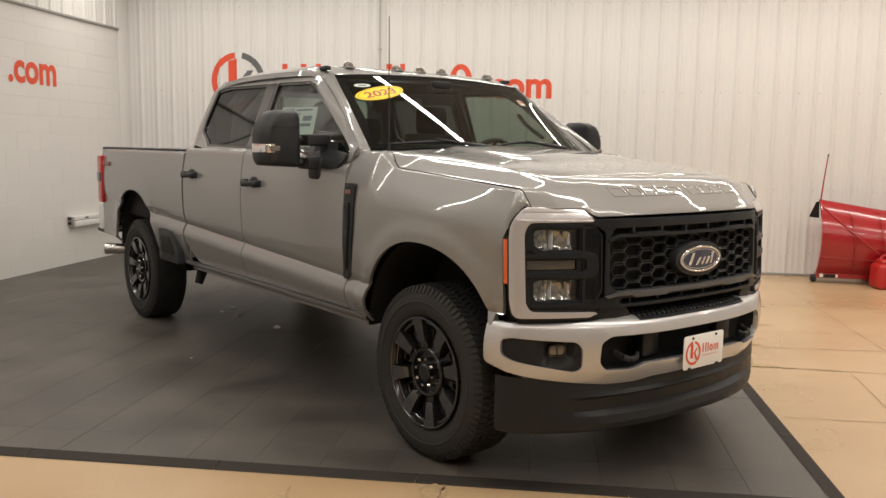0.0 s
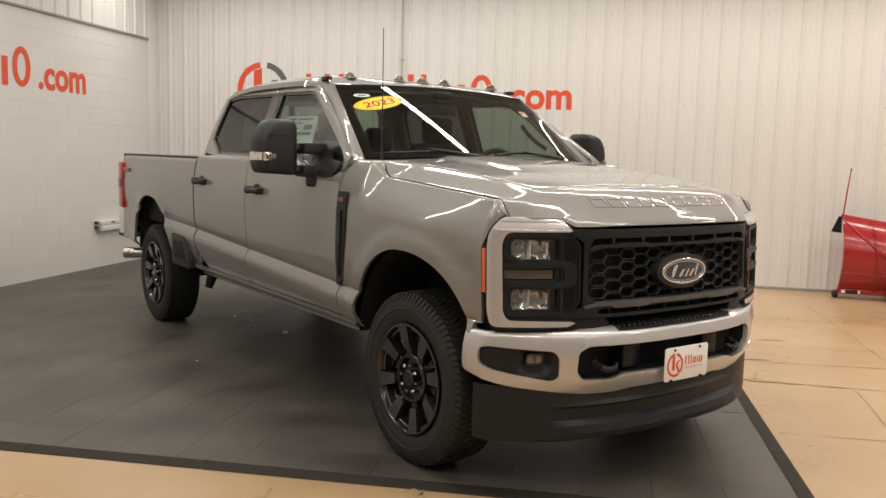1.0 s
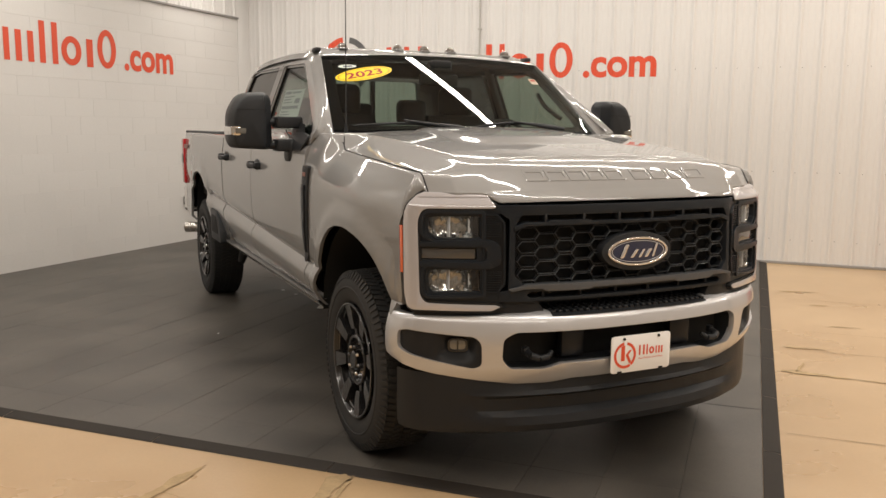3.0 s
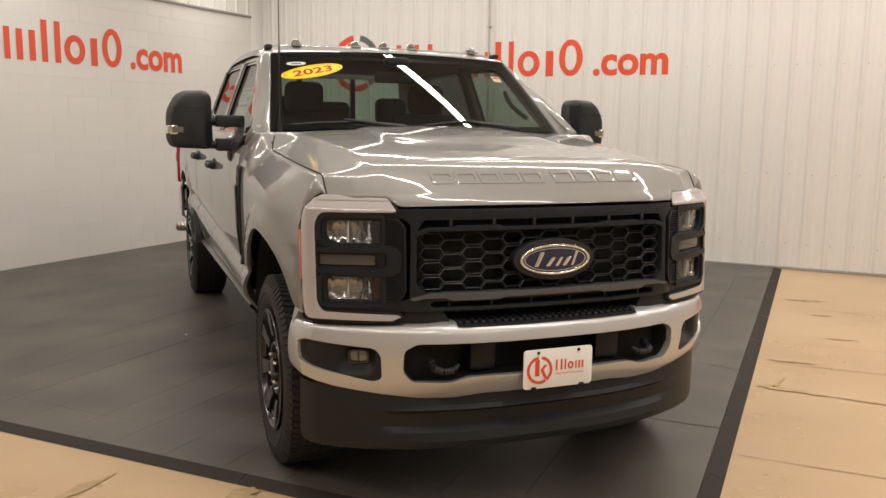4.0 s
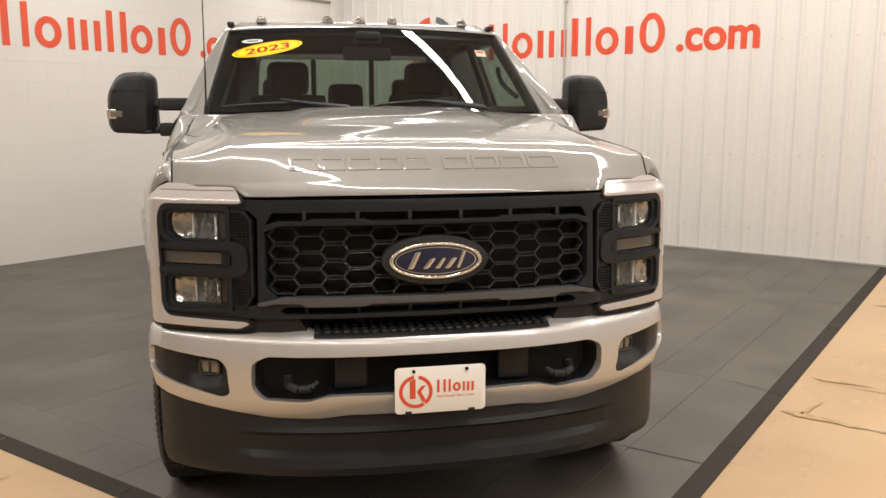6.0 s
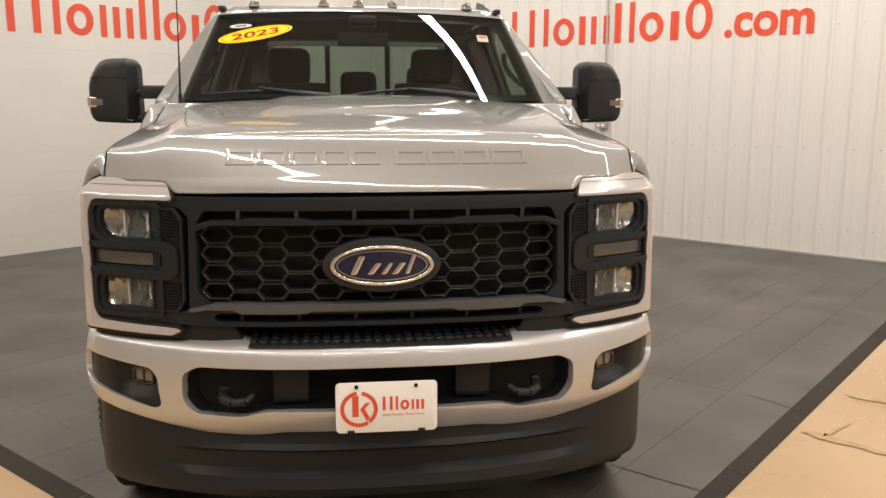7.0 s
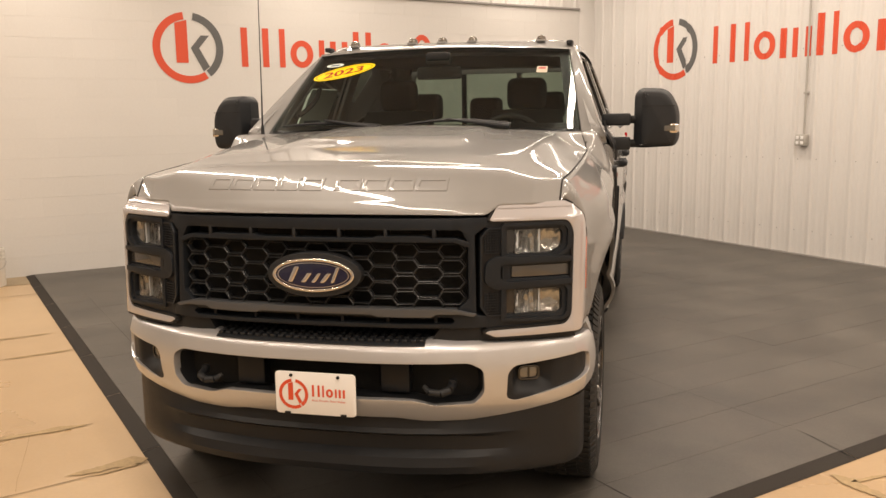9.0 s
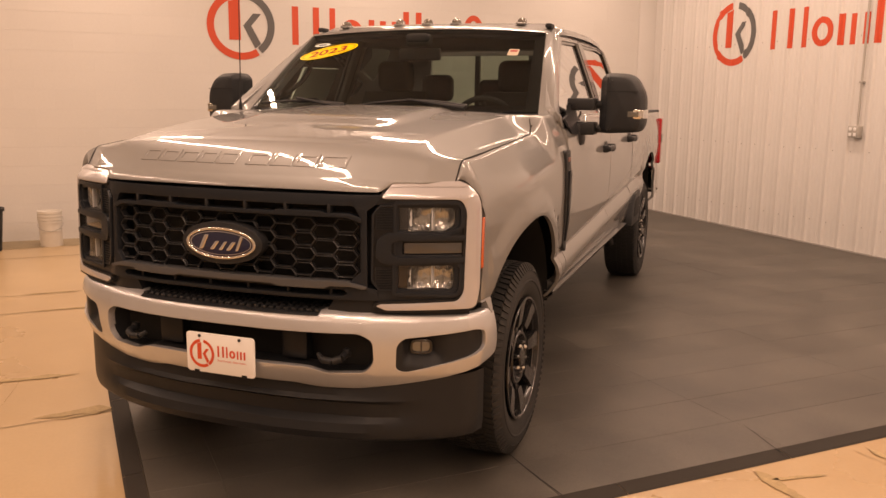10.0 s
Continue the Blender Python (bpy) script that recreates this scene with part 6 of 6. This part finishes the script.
# ---- cabin ----
def seat(x, y, w, back_h, head_z, rake):
    st = part("seat", boxed((x - 0.02, y - w / 2, 0.98), (x + 0.50, y + w / 2, 1.14), 0.05, 3), INTERIOR, truck, "dark cloth seat")
    bk = bmesh.new()
    rows = []
    for t in np.linspace(0, 1, 9):
        z = 1.08 + (back_h - 1.08) * t
        hw = w / 2 * (1 - 0.16 * t ** 3)
        cx = x - rake * t
        dp = 0.075 * (1 - 0.35 * t)
        rows.append([(cx + dp * math.cos(a) * 1.0, y + hw * max(-1, min(1, 1.15 * math.sin(a))), z) for a in np.linspace(0, 2 * math.pi, 25)])
    rows.append([(x - rake, y, back_h + 0.012)] * 25)
    part("backrest", flip_out(grid(rows, bk), (x, y, 1.3)), INTERIOR, st)
    hb = boxed((x - rake - 0.055, y - 0.125, head_z - 0.20), (x - rake + 0.055, y + 0.125, head_z), 0.05, 4)
    hr = part("headrest", hb, INTERIOR, st)
    ps = bmesh.new()
    for k in (-0.05, 0.05):
        rod(ps, (x - rake, y + k, back_h - 0.03), (x - rake, y + k, head_z - 0.15), 0.007)
    part("headrest_post", ps, STEEL, hr)


for y in (-0.42, 0.42):
    seat(-1.66, y, 0.52, 1.60, 1.80, 0.14)
for y in (-0.46, 0.0, 0.46):
    seat(-2.58, y, 0.46, 1.50, 1.735 if y else 1.70, 0.12)
db = bmesh.new()
rows = []
for y in np.linspace(-0.84, 0.84, 21):
    u = y / 0.84
    k = -0.10 * u * u
    hump = 0.035 * math.exp(-((y - 0.42) / 0.20) ** 2)
    rows.append([(-0.58 + k, y, 1.462 - 0.02 * u * u), (-0.78 + k, y, 1.470 + 0.3 * hump), (-0.92 + k * 0.6, y, 1.468 + hump), (-0.99 + k * 0.5, y, 1.44 + hump), (-1.0 + k * 0.4, y, 1.30), (-0.94, y, 1.10), (-0.80, y, 0.80)])
grid(rows, db)
part("dashboard", flip_out(db, (-0.7, 0, 1.1)), INTERIOR_TRIM, truck, "dark dashboard")
sw = bmesh.new()
R, rr = 0.185, 0.017
rows = []
for i in range(33):
    a = 2 * math.pi * i / 32
    rows.append([((R + rr * math.cos(b)) * math.cos(a), (R + rr * math.cos(b)) * math.sin(a), rr * math.sin(b)) for b in np.linspace(0, 2 * math.pi, 9)])
grid(rows, sw)
box(sw, (-0.075, -0.06, -0.025), (0.075, 0.06, 0.02), 0.02, 2)
for a in (0, 180, 270):
    c, d = math.cos(radians(a)), math.sin(radians(a))
    rod(sw, (0.05 * c, 0.05 * d, 0), (R * c, R * d, 0), 0.014)
bmesh.ops.transform(sw, matrix=pose(-1.17, 0.42, 1.40, 0, -62, 0) @ pose(0, 0, 0, 0, 0, 90), verts=sw.verts)
part("steering_wheel", sw, INTERIOR, truck)
for s in (-1, 1):
    gh = bmesh.new()
    for i in range(8):
        a, b = math.pi * i / 8, math.pi * (i + 1) / 8
        rod(gh, (-1.02 - 0.20 * (i / 8), s * (0.80 - 0.03 * math.sin(a) - 0.055 * i / 8), 1.58 + 0.16 * i / 8), (-1.02 - 0.20 * ((i + 1) / 8), s * (0.80 - 0.03 * math.sin(b) - 0.055 * (i + 1) / 8), 1.58 + 0.16 * (i + 1) / 8), 0.014, n=8)
    part("grab_handle", gh, INTERIOR_TRIM, truck)

# ---- stickers on the glass ----
def on_screen(y0, t0, size_y, size_t, lift):
    """Maps a unit patch onto the windscreen round (y0, t0)."""
    def fn(u, v, w):
        y = y0 + u * size_y
        t = t0 + v * size_t
        p = Vector(screen(y / (0.831 - 0.104 * t), t))
        return p + Vector((0.55, 0, 0.83)) * (lift + w)
    return fn


SK = dict(y0=-0.530, t0=0.722, size_y=0.172, size_t=0.080)
sticker = part("year_sticker", bend(plate2d([oval(0, 0, 1.0, 1.0, 48)], 0, cuts=np.linspace(-0.9, 0.9, 8)), lambda u, v, w: on_screen(lift=0.003, **SK)(u, v + 0.80 * u, w)), STICKER_YELLOW, truck, "yellow oval year sticker on the windscreen", smooth=False)
part("sticker_border", bend(plate2d([oval(0, 0, 1.04, 1.06, 48), oval(0, 0, 0.985, 0.965, 48)], 0), lambda u, v, w: on_screen(lift=0.0036, **SK)(u, v + 0.80 * u, w)), STICKER_YELLOW, sticker, smooth=False)
part("sticker_border", bend(plate2d([oval(0, 0, 0.955, 0.92, 48), oval(0, 0, 0.93, 0.88, 48)], 0), lambda u, v, w: on_screen(lift=0.0038, **SK)(u, v + 0.80 * u, w)), STICKER_RED, sticker, smooth=False)
part("year_lettering", bend(fit_to(words("2023", 1.0, 0.0, 0.022), -0.66, 0.66, -0.50, 0.50), lambda u, v, w: on_screen(lift=0.0042, **SK)(u, v + 0.80 * u, w)), STICKER_RED, sticker, smooth=False)
SK2 = dict(y0=-0.607, t0=0.832, size_y=0.055, size_t=0.026)
part("round_sticker", bend(plate2d([oval(0, 0, 1, 1, 28)], 0), lambda u, v, w: on_screen(lift=0.003, **SK2)(u, v + 0.1 * u, w)), PAPER, truck, "small grey oval sticker", smooth=False)
part("sticker_bar", bend(plate2d([rounded([(-0.5, -0.35), (0.5, -0.35), (0.5, 0.35), (-0.5, 0.35)], 0.1)], 0), lambda u, v, w: on_screen(lift=0.0036, **SK2)(u, v + 0.1 * u, w)), PAPER_INK, truck.children[-1], smooth=False)
SK3 = dict(y0=0.600, t0=0.70, size_y=0.028, size_t=0.042)
part("service_sticker", bend(plate2d([[(-1, -1), (1, -1), (1, 1), (-1, 1)]], 0), lambda u, v, w: on_screen(lift=0.003, **SK3)(u, v, w)), TAN_PAPER, truck, "small white service sticker", smooth=False)
part("sticker_bar", bend(plate2d([[(-0.7, 0.1), (0.7, 0.1), (0.7, 0.7), (-0.7, 0.7)]], 0), lambda u, v, w: on_screen(lift=0.0036, **SK3)(u, v, w)), STICKER_RED, truck.children[-1], smooth=False)
# price sheet in the front side window: paper with bars for its small print
sheet = part("window_sheet", bend(plate2d([[(-1.68, 1.52), (-1.22, 1.50), (-1.28, 1.737), (-1.73, 1.745)]], 0, cuts2=(1.6, 1.7)), lambda u, v, w: Vector((u, -(cab_y(v) - 0.026), v))), PAPER, truck, "white printed price sheet inside the side window", smooth=False)
bm = bmesh.new()
for a, b, z0, z1 in ((-1.70, -1.56, 1.715, 1.730), (-1.53, -1.33, 1.716, 1.726), (-1.69, -1.46, 1.694, 1.701), (-1.69, -1.52, 1.677, 1.684), (-1.42, -1.31, 1.655, 1.685), (-1.68, -1.48, 1.660, 1.666), (-1.68, -1.30, 1.622, 1.640), (-1.67, -1.50, 1.602, 1.608), (-1.67, -1.44, 1.585, 1.591), (-1.66, -1.54, 1.566, 1.572), (-1.66, -1.30, 1.535, 1.552)):
    vs = [bm.verts.new((u, -(cab_y(v) - 0.0245), v)) for u, v in ((a, z0), (b, z0), (b, z1), (a, z1))]
    bm.faces.new(vs)
part("print_bar", bm, PAPER_INK, sheet, smooth=False)
# small worn decal on the bed side
dc = bmesh.new()
for k, (a, b) in enumerate(((-4.92, -4.86), (-4.85, -4.80), (-4.79, -4.73))):
    box(dc, (a, -1.0075, 1.295), (b, -0.998, 1.335), 0.003)
part("bed_decal", dc, DECAL, truck, "small faded red decal bars")

# ---- snow plough blade against the ribbed wall ----
plow = thing("snow_plow", "red steel snow plough blade leaning by the ribbed wall", "plow", pose(2.905, 10.30, 0.0, 0, 0, -3))


def wing(u, t, out=0.0):
    """A point of the wing's back: u along it, t from its cutting edge to its rim. It bulges towards the room and falls off towards its hinge."""
    return Vector((u, 0.11 - 0.24 * math.sin(math.pi * t) ** 0.8 - 0.05 * t - out, 0.055 + (0.90 - 0.155 * u) * t))


bm = grid([[wing(u, t) for t in np.linspace(0, 1, 22)] for u in np.linspace(0, 1.2, 9)])
bmesh.ops.solidify(bm, geom=bm.faces[:], thickness=0.012)
part("blade", bm, PLOW_RED, plow)
part("rim_bar", tube([wing(u, 1.0, -0.005) + Vector((0, 0, 0.004)) for u in np.linspace(-0.005, 1.2, 8)], 0.016, 10), PLOW_RED, plow)
for u0, u1 in ((0.004, 0.004), (0.32, 0.40), (0.63, 0.70), (0.96, 1.02)):
    rb2 = []
    for t in np.linspace(0.03, 0.985, 20):
        p = wing(u1 + (u0 - u1) * t, t)
        rb2.append([p + Vector((-0.006, 0, 0)), p + Vector((-0.006, -0.045, 0)), p + Vector((0.006, -0.045, 0)), p + Vector((0.006, 0, 0))])
    part("rib", grid(rb2), PLOW_RED, plow)
part("brace", tube([wing(0.025 + 0.60 * k, 0.93 - 0.53 * k, 0.012) for k in np.linspace(0, 1, 9)], 0.017, 8), PLOW_RED, plow)
part("seam_bar", tube([wing(u, 0.295, 0.006) for u in np.linspace(0.02, 1.15, 8)], 0.012, 8), PLOW_RED, plow)
part("base_rail", boxed((0.0, 0.02, 0.055), (1.2, 0.10, 0.112), 0.008), PLOW_RED, plow)
part("cutting_edge", boxed((-0.02, 0.05, 0.004), (1.2, 0.112, 0.058), 0.004), STEEL, plow)
part("end_shoe", boxed((-0.045, 0.02, 0.0), (0.02, 0.12, 0.085), 0.025, 3), BLACK_PLASTIC, plow)
part("rubber_deflector", bend(plate2d([rounded([(-0.10, 0.765), (0.012, 0.752), (0.004, 0.945), (-0.03, 0.945)], 0.01)], 0.014, 0.002), lambda u, v, w: Vector((u, 0.085 + w, v))), BLACK_PLASTIC, plow)
lb = wing(0.45, 0.88, 0.008)
part("warning_label", bend(plate2d([[(-0.07, -0.017), (0.07, -0.017), (0.07, 0.017), (-0.07, 0.017)]], 0.002), lambda u, v, w: lb + Vector((u, 0.55 * v - w, v - 0.155 * u))), PLATE_WHITE, plow, "small pale label")
for u0, u1, mt in ((0.045, 0.085, PLATE_WHITE), (0.10, 0.215, BLACK_PLASTIC), (0.222, 0.245, PLATE_WHITE)):
    part("warning_label", boxed((u0, 0.014, 0.064), (u1, 0.019, 0.100)), mt, plow, "small label on the base rail")
part("reflector", boxed((0.012, 0.0, 0.135), (0.04, 0.03, 0.205), 0.004), AMBER_LENS, plow)
part("marker_rod", tube([Vector((0.008, 0.05, 0.93)), Vector((0.03, 0.05, 1.20)), Vector((0.058, 0.05, 1.485))], [0.009, 0.008, 0.006], 8), PLOW_RED, plow)
part("rod_tip", tube([Vector((0.0565, 0.05, 1.47)), Vector((0.0595, 0.05, 1.50))], 0.008, 8), BLACK_PLASTIC, plow)

can = thing("fuel_can", "red plastic fuel can standing on the concrete", "can", pose(3.61, 10.02, 0.0, 0, 0, 8))
part("body", boxed((-0.17, -0.13, 0.0), (0.17, 0.13, 0.29), 0.05, 4), CAN_RED, can)
part("shoulder", boxed((-0.13, -0.09, 0.27), (0.13, 0.09, 0.335), 0.03, 3), CAN_RED, can)
hb = bmesh.new()
rod(hb, (-0.11, 0, 0.32), (-0.08, 0, 0.375), 0.016)
rod(hb, (-0.08, 0, 0.375), (0.06, 0, 0.375), 0.016)
rod(hb, (0.06, 0, 0.375), (0.09, 0, 0.32), 0.016)
part("handle", hb, CAN_RED, can)
part("cap", rod(bmesh.new(), (0.13, 0, 0.31), (0.16, 0, 0.37), 0.03), BLACK_PLASTIC, can)

# stack of nested tubs by the block wall
stack = thing("bucket_stack", "stack of nested off-white plastic buckets by the block wall", "buckets", pose(-5.62, 3.08, 0.0))
for k in range(4):
    z = 0.0 if k == 0 else 0.139 + 0.034 * k
    r = 0.112
    if k == 0:
        pr_ = [(0.0, 0.012), (r * 0.88, 0.012), (r * 0.94, 0.0), (r * 0.96, 0.004), (r, 0.243), (r + 0.007, 0.245), (r + 0.007, 0.264), (r - 0.004, 0.266), (r - 0.014, 0.03)]
    else:
        pr_ = [(r * 0.95, z + 0.06), (r, z + 0.10), (r + 0.009, z + 0.102), (r + 0.009, z + 0.126), (r - 0.004, z + 0.128), (r - 0.02, z + 0.06)]
    b = part("bucket", lathe(pr_, 32, "Z"), BUCKET_WHITE, stack)
    if k == 0:
        part("bucket_band", lathe([(r * 0.97, 0.150), (r * 0.99 + 0.004, 0.152), (r * 0.99 + 0.004, 0.166), (r * 0.98, 0.168)], 32, "Z"), BUCKET_WHITE, b)
        hb = bmesh.new()
        for i in range(10):
            a, c = math.pi * i / 10, math.pi * (i + 1) / 10
            rod(hb, (0.122 * math.sin(a) + 0.006, -0.122 * math.cos(a), 0.235 - 0.07 * math.sin(a)), (0.122 * math.sin(c) + 0.006, -0.122 * math.cos(c), 0.235 - 0.07 * math.sin(c)), 0.003, n=6)
        part("bucket_handle", hb, STEEL, b)
bin_ = thing("dark_bin", "black plastic bin beside the block wall", "bin", pose(-5.48, 2.50, 0.0))
part("bin_body", lathe([(0.0, 0.0), (0.13, 0.0), (0.165, 0.40), (0.18, 0.40), (0.18, 0.43), (0.155, 0.43), (0.12, 0.03), (0.0, 0.03)], 32, "Z"), BLACK_PLASTIC, bin_)

# ---- floor joints and cracks in the concrete ----
def joint(a, b, w, seed):
    rnd = random.Random(seed)
    a, b = Vector((*a, 0)), Vector((*b, 0))
    n = max(2, int((b - a).length / 0.12))
    side = Vector((-(b - a).y, (b - a).x, 0)).normalized()
    rows = []
    for i in range(n + 1):
        p = a.lerp(b, i / n) + side * rnd.uniform(-0.004, 0.004)
        h = 0.6 * w * rnd.uniform(0.25, 1.3)
        rows.append([p - side * h + Vector((0, 0, 0.0035)), p + side * h + Vector((0, 0, 0.0035))])
    return grid(rows)


JOINTS = [((-0.36, 2.9), (-0.43, 3.56), 0.010), ((-0.36, 2.9), (-0.2, -1.5), 0.008), ((-1.05, 2.0), (-1.10, 3.40), 0.009), ((-1.05, 2.0), (-1.0, -1.0), 0.006), ((-2.66, 2.0), (-2.71, 3.50), 0.008), ((-3.27, 2.6), (-3.28, 3.35), 0.007), ((-4.95, 2.4), (-4.97, 3.42), 0.010),
          ((1.29, 6.68), (2.6, 6.76), 0.009), ((2.6, 6.76), (5.0, 6.85), 0.007), ((1.29, 6.09), (2.2, 6.05), 0.012), ((2.2, 6.05), (4.6, 5.98), 0.007), ((1.45, 7.3), (2.5, 7.35), 0.004), ((1.33, 4.9), (2.9, 4.95), 0.006), ((1.9, 3.0), (2.02, 6.02), 0.004), ((2.5, 6.8), (2.45, 9.6), 0.004), ((1.3, 8.6), (4.5, 8.7), 0.006), ((0.2, 2.9), (0.9, 3.15), 0.003), ((-1.1, 3.1), (-0.4, 3.0), 0.002)]
for i, (a, b, w) in enumerate(JOINTS):
    part("floor_joint", joint(a, b, w, i), JOINT_DARK, floor, smooth=False)


def spall(a, b, w0, w1, seed):
    """A worn, broken stretch of a joint: a ragged shallow patch between two points, w0 and w1 wide at its ends."""
    rnd = random.Random(seed)
    a, b = Vector((*a, 0)), Vector((*b, 0))
    n = max(4, int((b - a).length / 0.018))
    side = Vector((-(b - a).y, (b - a).x, 0)).normalized()
    rows, l, r = [], 0.5, 0.5
    for i in range(n + 1):
        k = i / n
        l, r = 0.55 * l + 0.45 * rnd.uniform(0.15, 1.1), 0.55 * r + 0.45 * rnd.uniform(0.15, 1.1)
        w = (w0 + (w1 - w0) * k) * min(1.0, 6 * k + 0.1, 6 * (1 - k) + 0.1)
        p = a.lerp(b, k) + Vector((0, 0, 0.0042))
        rows.append([p - side * w * l, p + side * w * r])
    return grid(rows)


SPALLS = [((-1.125, 2.80), (-1.10, 3.37), 0.018, 0.050), ((-0.455, 3.20), (-0.475, 3.56), 0.020, 0.075), ((-0.40, 3.30), (-0.43, 3.52), 0.010, 0.030), ((-2.70, 3.05), (-2.72, 3.48), 0.016, 0.030), ((-3.30, 2.95), (-3.30, 3.40), 0.014, 0.022),
          ((1.29, 6.10), (1.72, 6.07), 0.060, 0.022), ((1.38, 6.10), (1.43, 6.36), 0.020, 0.012), ((1.29, 6.75), (1.60, 6.77), 0.035, 0.014), ((1.62, 7.56), (1.86, 7.59), 0.020, 0.016), ((1.24, 8.97), (1.60, 9.04), 0.03, 0.015), ((1.5, 8.38), (1.66, 8.41), 0.03, 0.02), ((1.72, 6.07), (1.98, 6.06), 0.012, 0.020)]
for i, (a, b, w0, w1) in enumerate(SPALLS):
    part("joint_spall", spall(a, b, w0, w1, 50 + i), SPALL, floor, smooth=False)
strip = bmesh.new()
grid([[(WX + 0.001, y, 0.003), (WX + 0.47 + 0.02 * math.sin(3.1 * y) + 0.008 * math.sin(11.7 * y), y, 0.003)] for y in np.linspace(-4.8, 3.44, 60)], strip)
part("bare_strip", strip, BARE, floor, "unsealed grey-brown strip along the wall", smooth=False)

# ---- rubber mat of long tiles, slightly askew to the walls, with a dark ramp edge ----
mat = structure(new("rubber_mat"), "dark grey rubber floor mat laid in long tiles with a darker edge", "mat")
mat.matrix_basis = pose(1.335, 3.615, 0.0, 0, 0, 1.9)
TW, TL, BORDER = 0.327, 1.205, 0.085
tile = None
rnd = random.Random(4)
for i in range(23):
    for j in range(8):
        x0, y0 = -BORDER - (i + 1) * TW, -0.835 + j * TL
        y_lo, y_hi = max(BORDER, y0), min(7.165 - 0.0332 * x0, y0 + TL)
        if y_hi - y_lo < 0.02:
            continue
        full = (y_lo == y0 and y_hi == y0 + TL)
        if tile is None or not full:
            ob = part("mat_tile", boxed((0.0007, 0.0005, 0.002), (TW - 0.0007, y_hi - y_lo - 0.0005, 0.015), 0.0006, 1), MAT_RUBBER, mat, smooth=False)
            if full:
                tile = ob.data
        else:
            ob = new("mat_tile", tile)
            ob.parent = mat
        ob.location = (x0, y_lo, rnd.uniform(-0.0006, 0.0))
for lo_, hi_ in (((-7.6, 0.0), (0.0, BORDER - 0.002)), ((-BORDER + 0.002, BORDER - 0.002), (0.0, 7.15))):
    eb = bmesh.new()
    nseg = 8
    for k in range(nseg):
        if hi_[0] - lo_[0] > 1:
            a, b = lo_[0] + (hi_[0] - lo_[0]) * k / nseg, lo_[0] + (hi_[0] - lo_[0]) * (k + 1) / nseg - 0.003
            eb = grid([[(a, 0.0, 0.001), (a, 0.012, 0.006), (a, hi_[1], 0.0148)], [(b, 0.0, 0.001), (b, 0.012, 0.006), (b, hi_[1], 0.0148)]])
        else:
            a, b = lo_[1] + (hi_[1] - lo_[1]) * k / nseg, lo_[1] + (hi_[1] - lo_[1]) * (k + 1) / nseg - 0.003
            eb = grid([[(0.0, a, 0.001), (-0.012, a, 0.006), (lo_[0], a, 0.0148)], [(0.0, b, 0.001), (-0.012, b, 0.006), (lo_[0], b, 0.0148)]])
        part("mat_edge", flip_out(eb, (-3, 3, -2)), MAT_EDGE, mat, smooth=False)

# two cross joints that have opened towards the mat's edge
into = mat.matrix_basis.inverted()
for pts, w in ((((0.72, 5.178), (0.86, 5.176), (1.05, 5.184), (1.235, 5.198)), 0.0036), (((0.88, 6.395), (1.0, 6.370), (1.12, 6.340), (1.23, 6.322)), 0.0030)):
    rows = []
    for i in range(13):
        t = i / 12 * (len(pts) - 1)
        x = float(np.interp(t, range(len(pts)), [p[0] for p in pts]))
        y = float(np.interp(t, range(len(pts)), [p[1] for p in pts]))
        h = w * (0.25 + 0.75 * min(1, i / 4)) * (0.8 + 0.2 * math.sin(i * 2.1))
        rows.append([into @ Vector((x, y - h, 0.0163)), into @ Vector((x, y + h, 0.0163))])
    part("open_joint", grid(rows), MAT_GAP, mat, smooth=False)

# bits lying under the truck
def scrap(x, y, size, flat, seed):
    ob = thing("paper_scrap", "small crumpled white scrap on the mat", "litter", pose(x, y, 0.0155, 0, 0, seed * 57))
    tagged(ob, group="scraps on the mat")
    sb = bmesh.new()
    bmesh.ops.create_icosphere(sb, subdivisions=2, radius=size)
    for v in sb.verts:
        v.co = Vector((v.co.x * 1.4, v.co.y, max(0.0, v.co.z * flat + 0.3 * size * flat))) * random.Random(seed * 200 + v.index).uniform(0.65, 1.2)
    part("scrap", sb, PLATE_WHITE, ob, smooth=False)


for k, (x, y, size, flat) in enumerate(((-2.286, 6.427, 0.024, 0.7), (-2.976, 7.156, 0.026, 0.25), (-2.779, 6.831, 0.014, 0.4), (-2.52, 5.369, 0.007, 0.4), (-3.00, 6.96, 0.016, 0.12))):
    scrap(x, y, size, flat, k + 1)

# ---- painted blocks of the west wall ----
BL, BH = 0.4, 0.2
block = None
for j in range(15):
    y = 2.2 - (0.2 if j % 2 else 0.0)
    while y < WY - 0.29:
        w = min(BL, WY - 0.272 - y)
        if block is None or w < BL - 0.001:
            ob = part("block", boxed((-0.012, 0.0, 0.0003), (0.0, w, BH - 0.0003), 0.0007, 1), WALL_WHITE, wall_west, smooth=False)
            if w >= BL - 0.001:
                block = ob.data
        else:
            ob = new("block", block)
            ob.parent = wall_west
        ob.location = (WX + 0.0003 * ((j * 7 + int(y * 10)) % 3), y, j * BH)
        y += BL
rest = bmesh.new()
for j in range(15):
    y = 2.2 - (0.2 if j % 2 else 0.0) - BL
    while y > SY:
        box(rest, (WX - 0.012, max(SY, y) + 0.0012, j * BH + 0.0012), (WX, y + BL - 0.0012, (j + 1) * BH - 0.0012))
        y -= BL
tagged(part("block_rest", rest, WALL_WHITE, wall_west, smooth=False), kind="stuff")
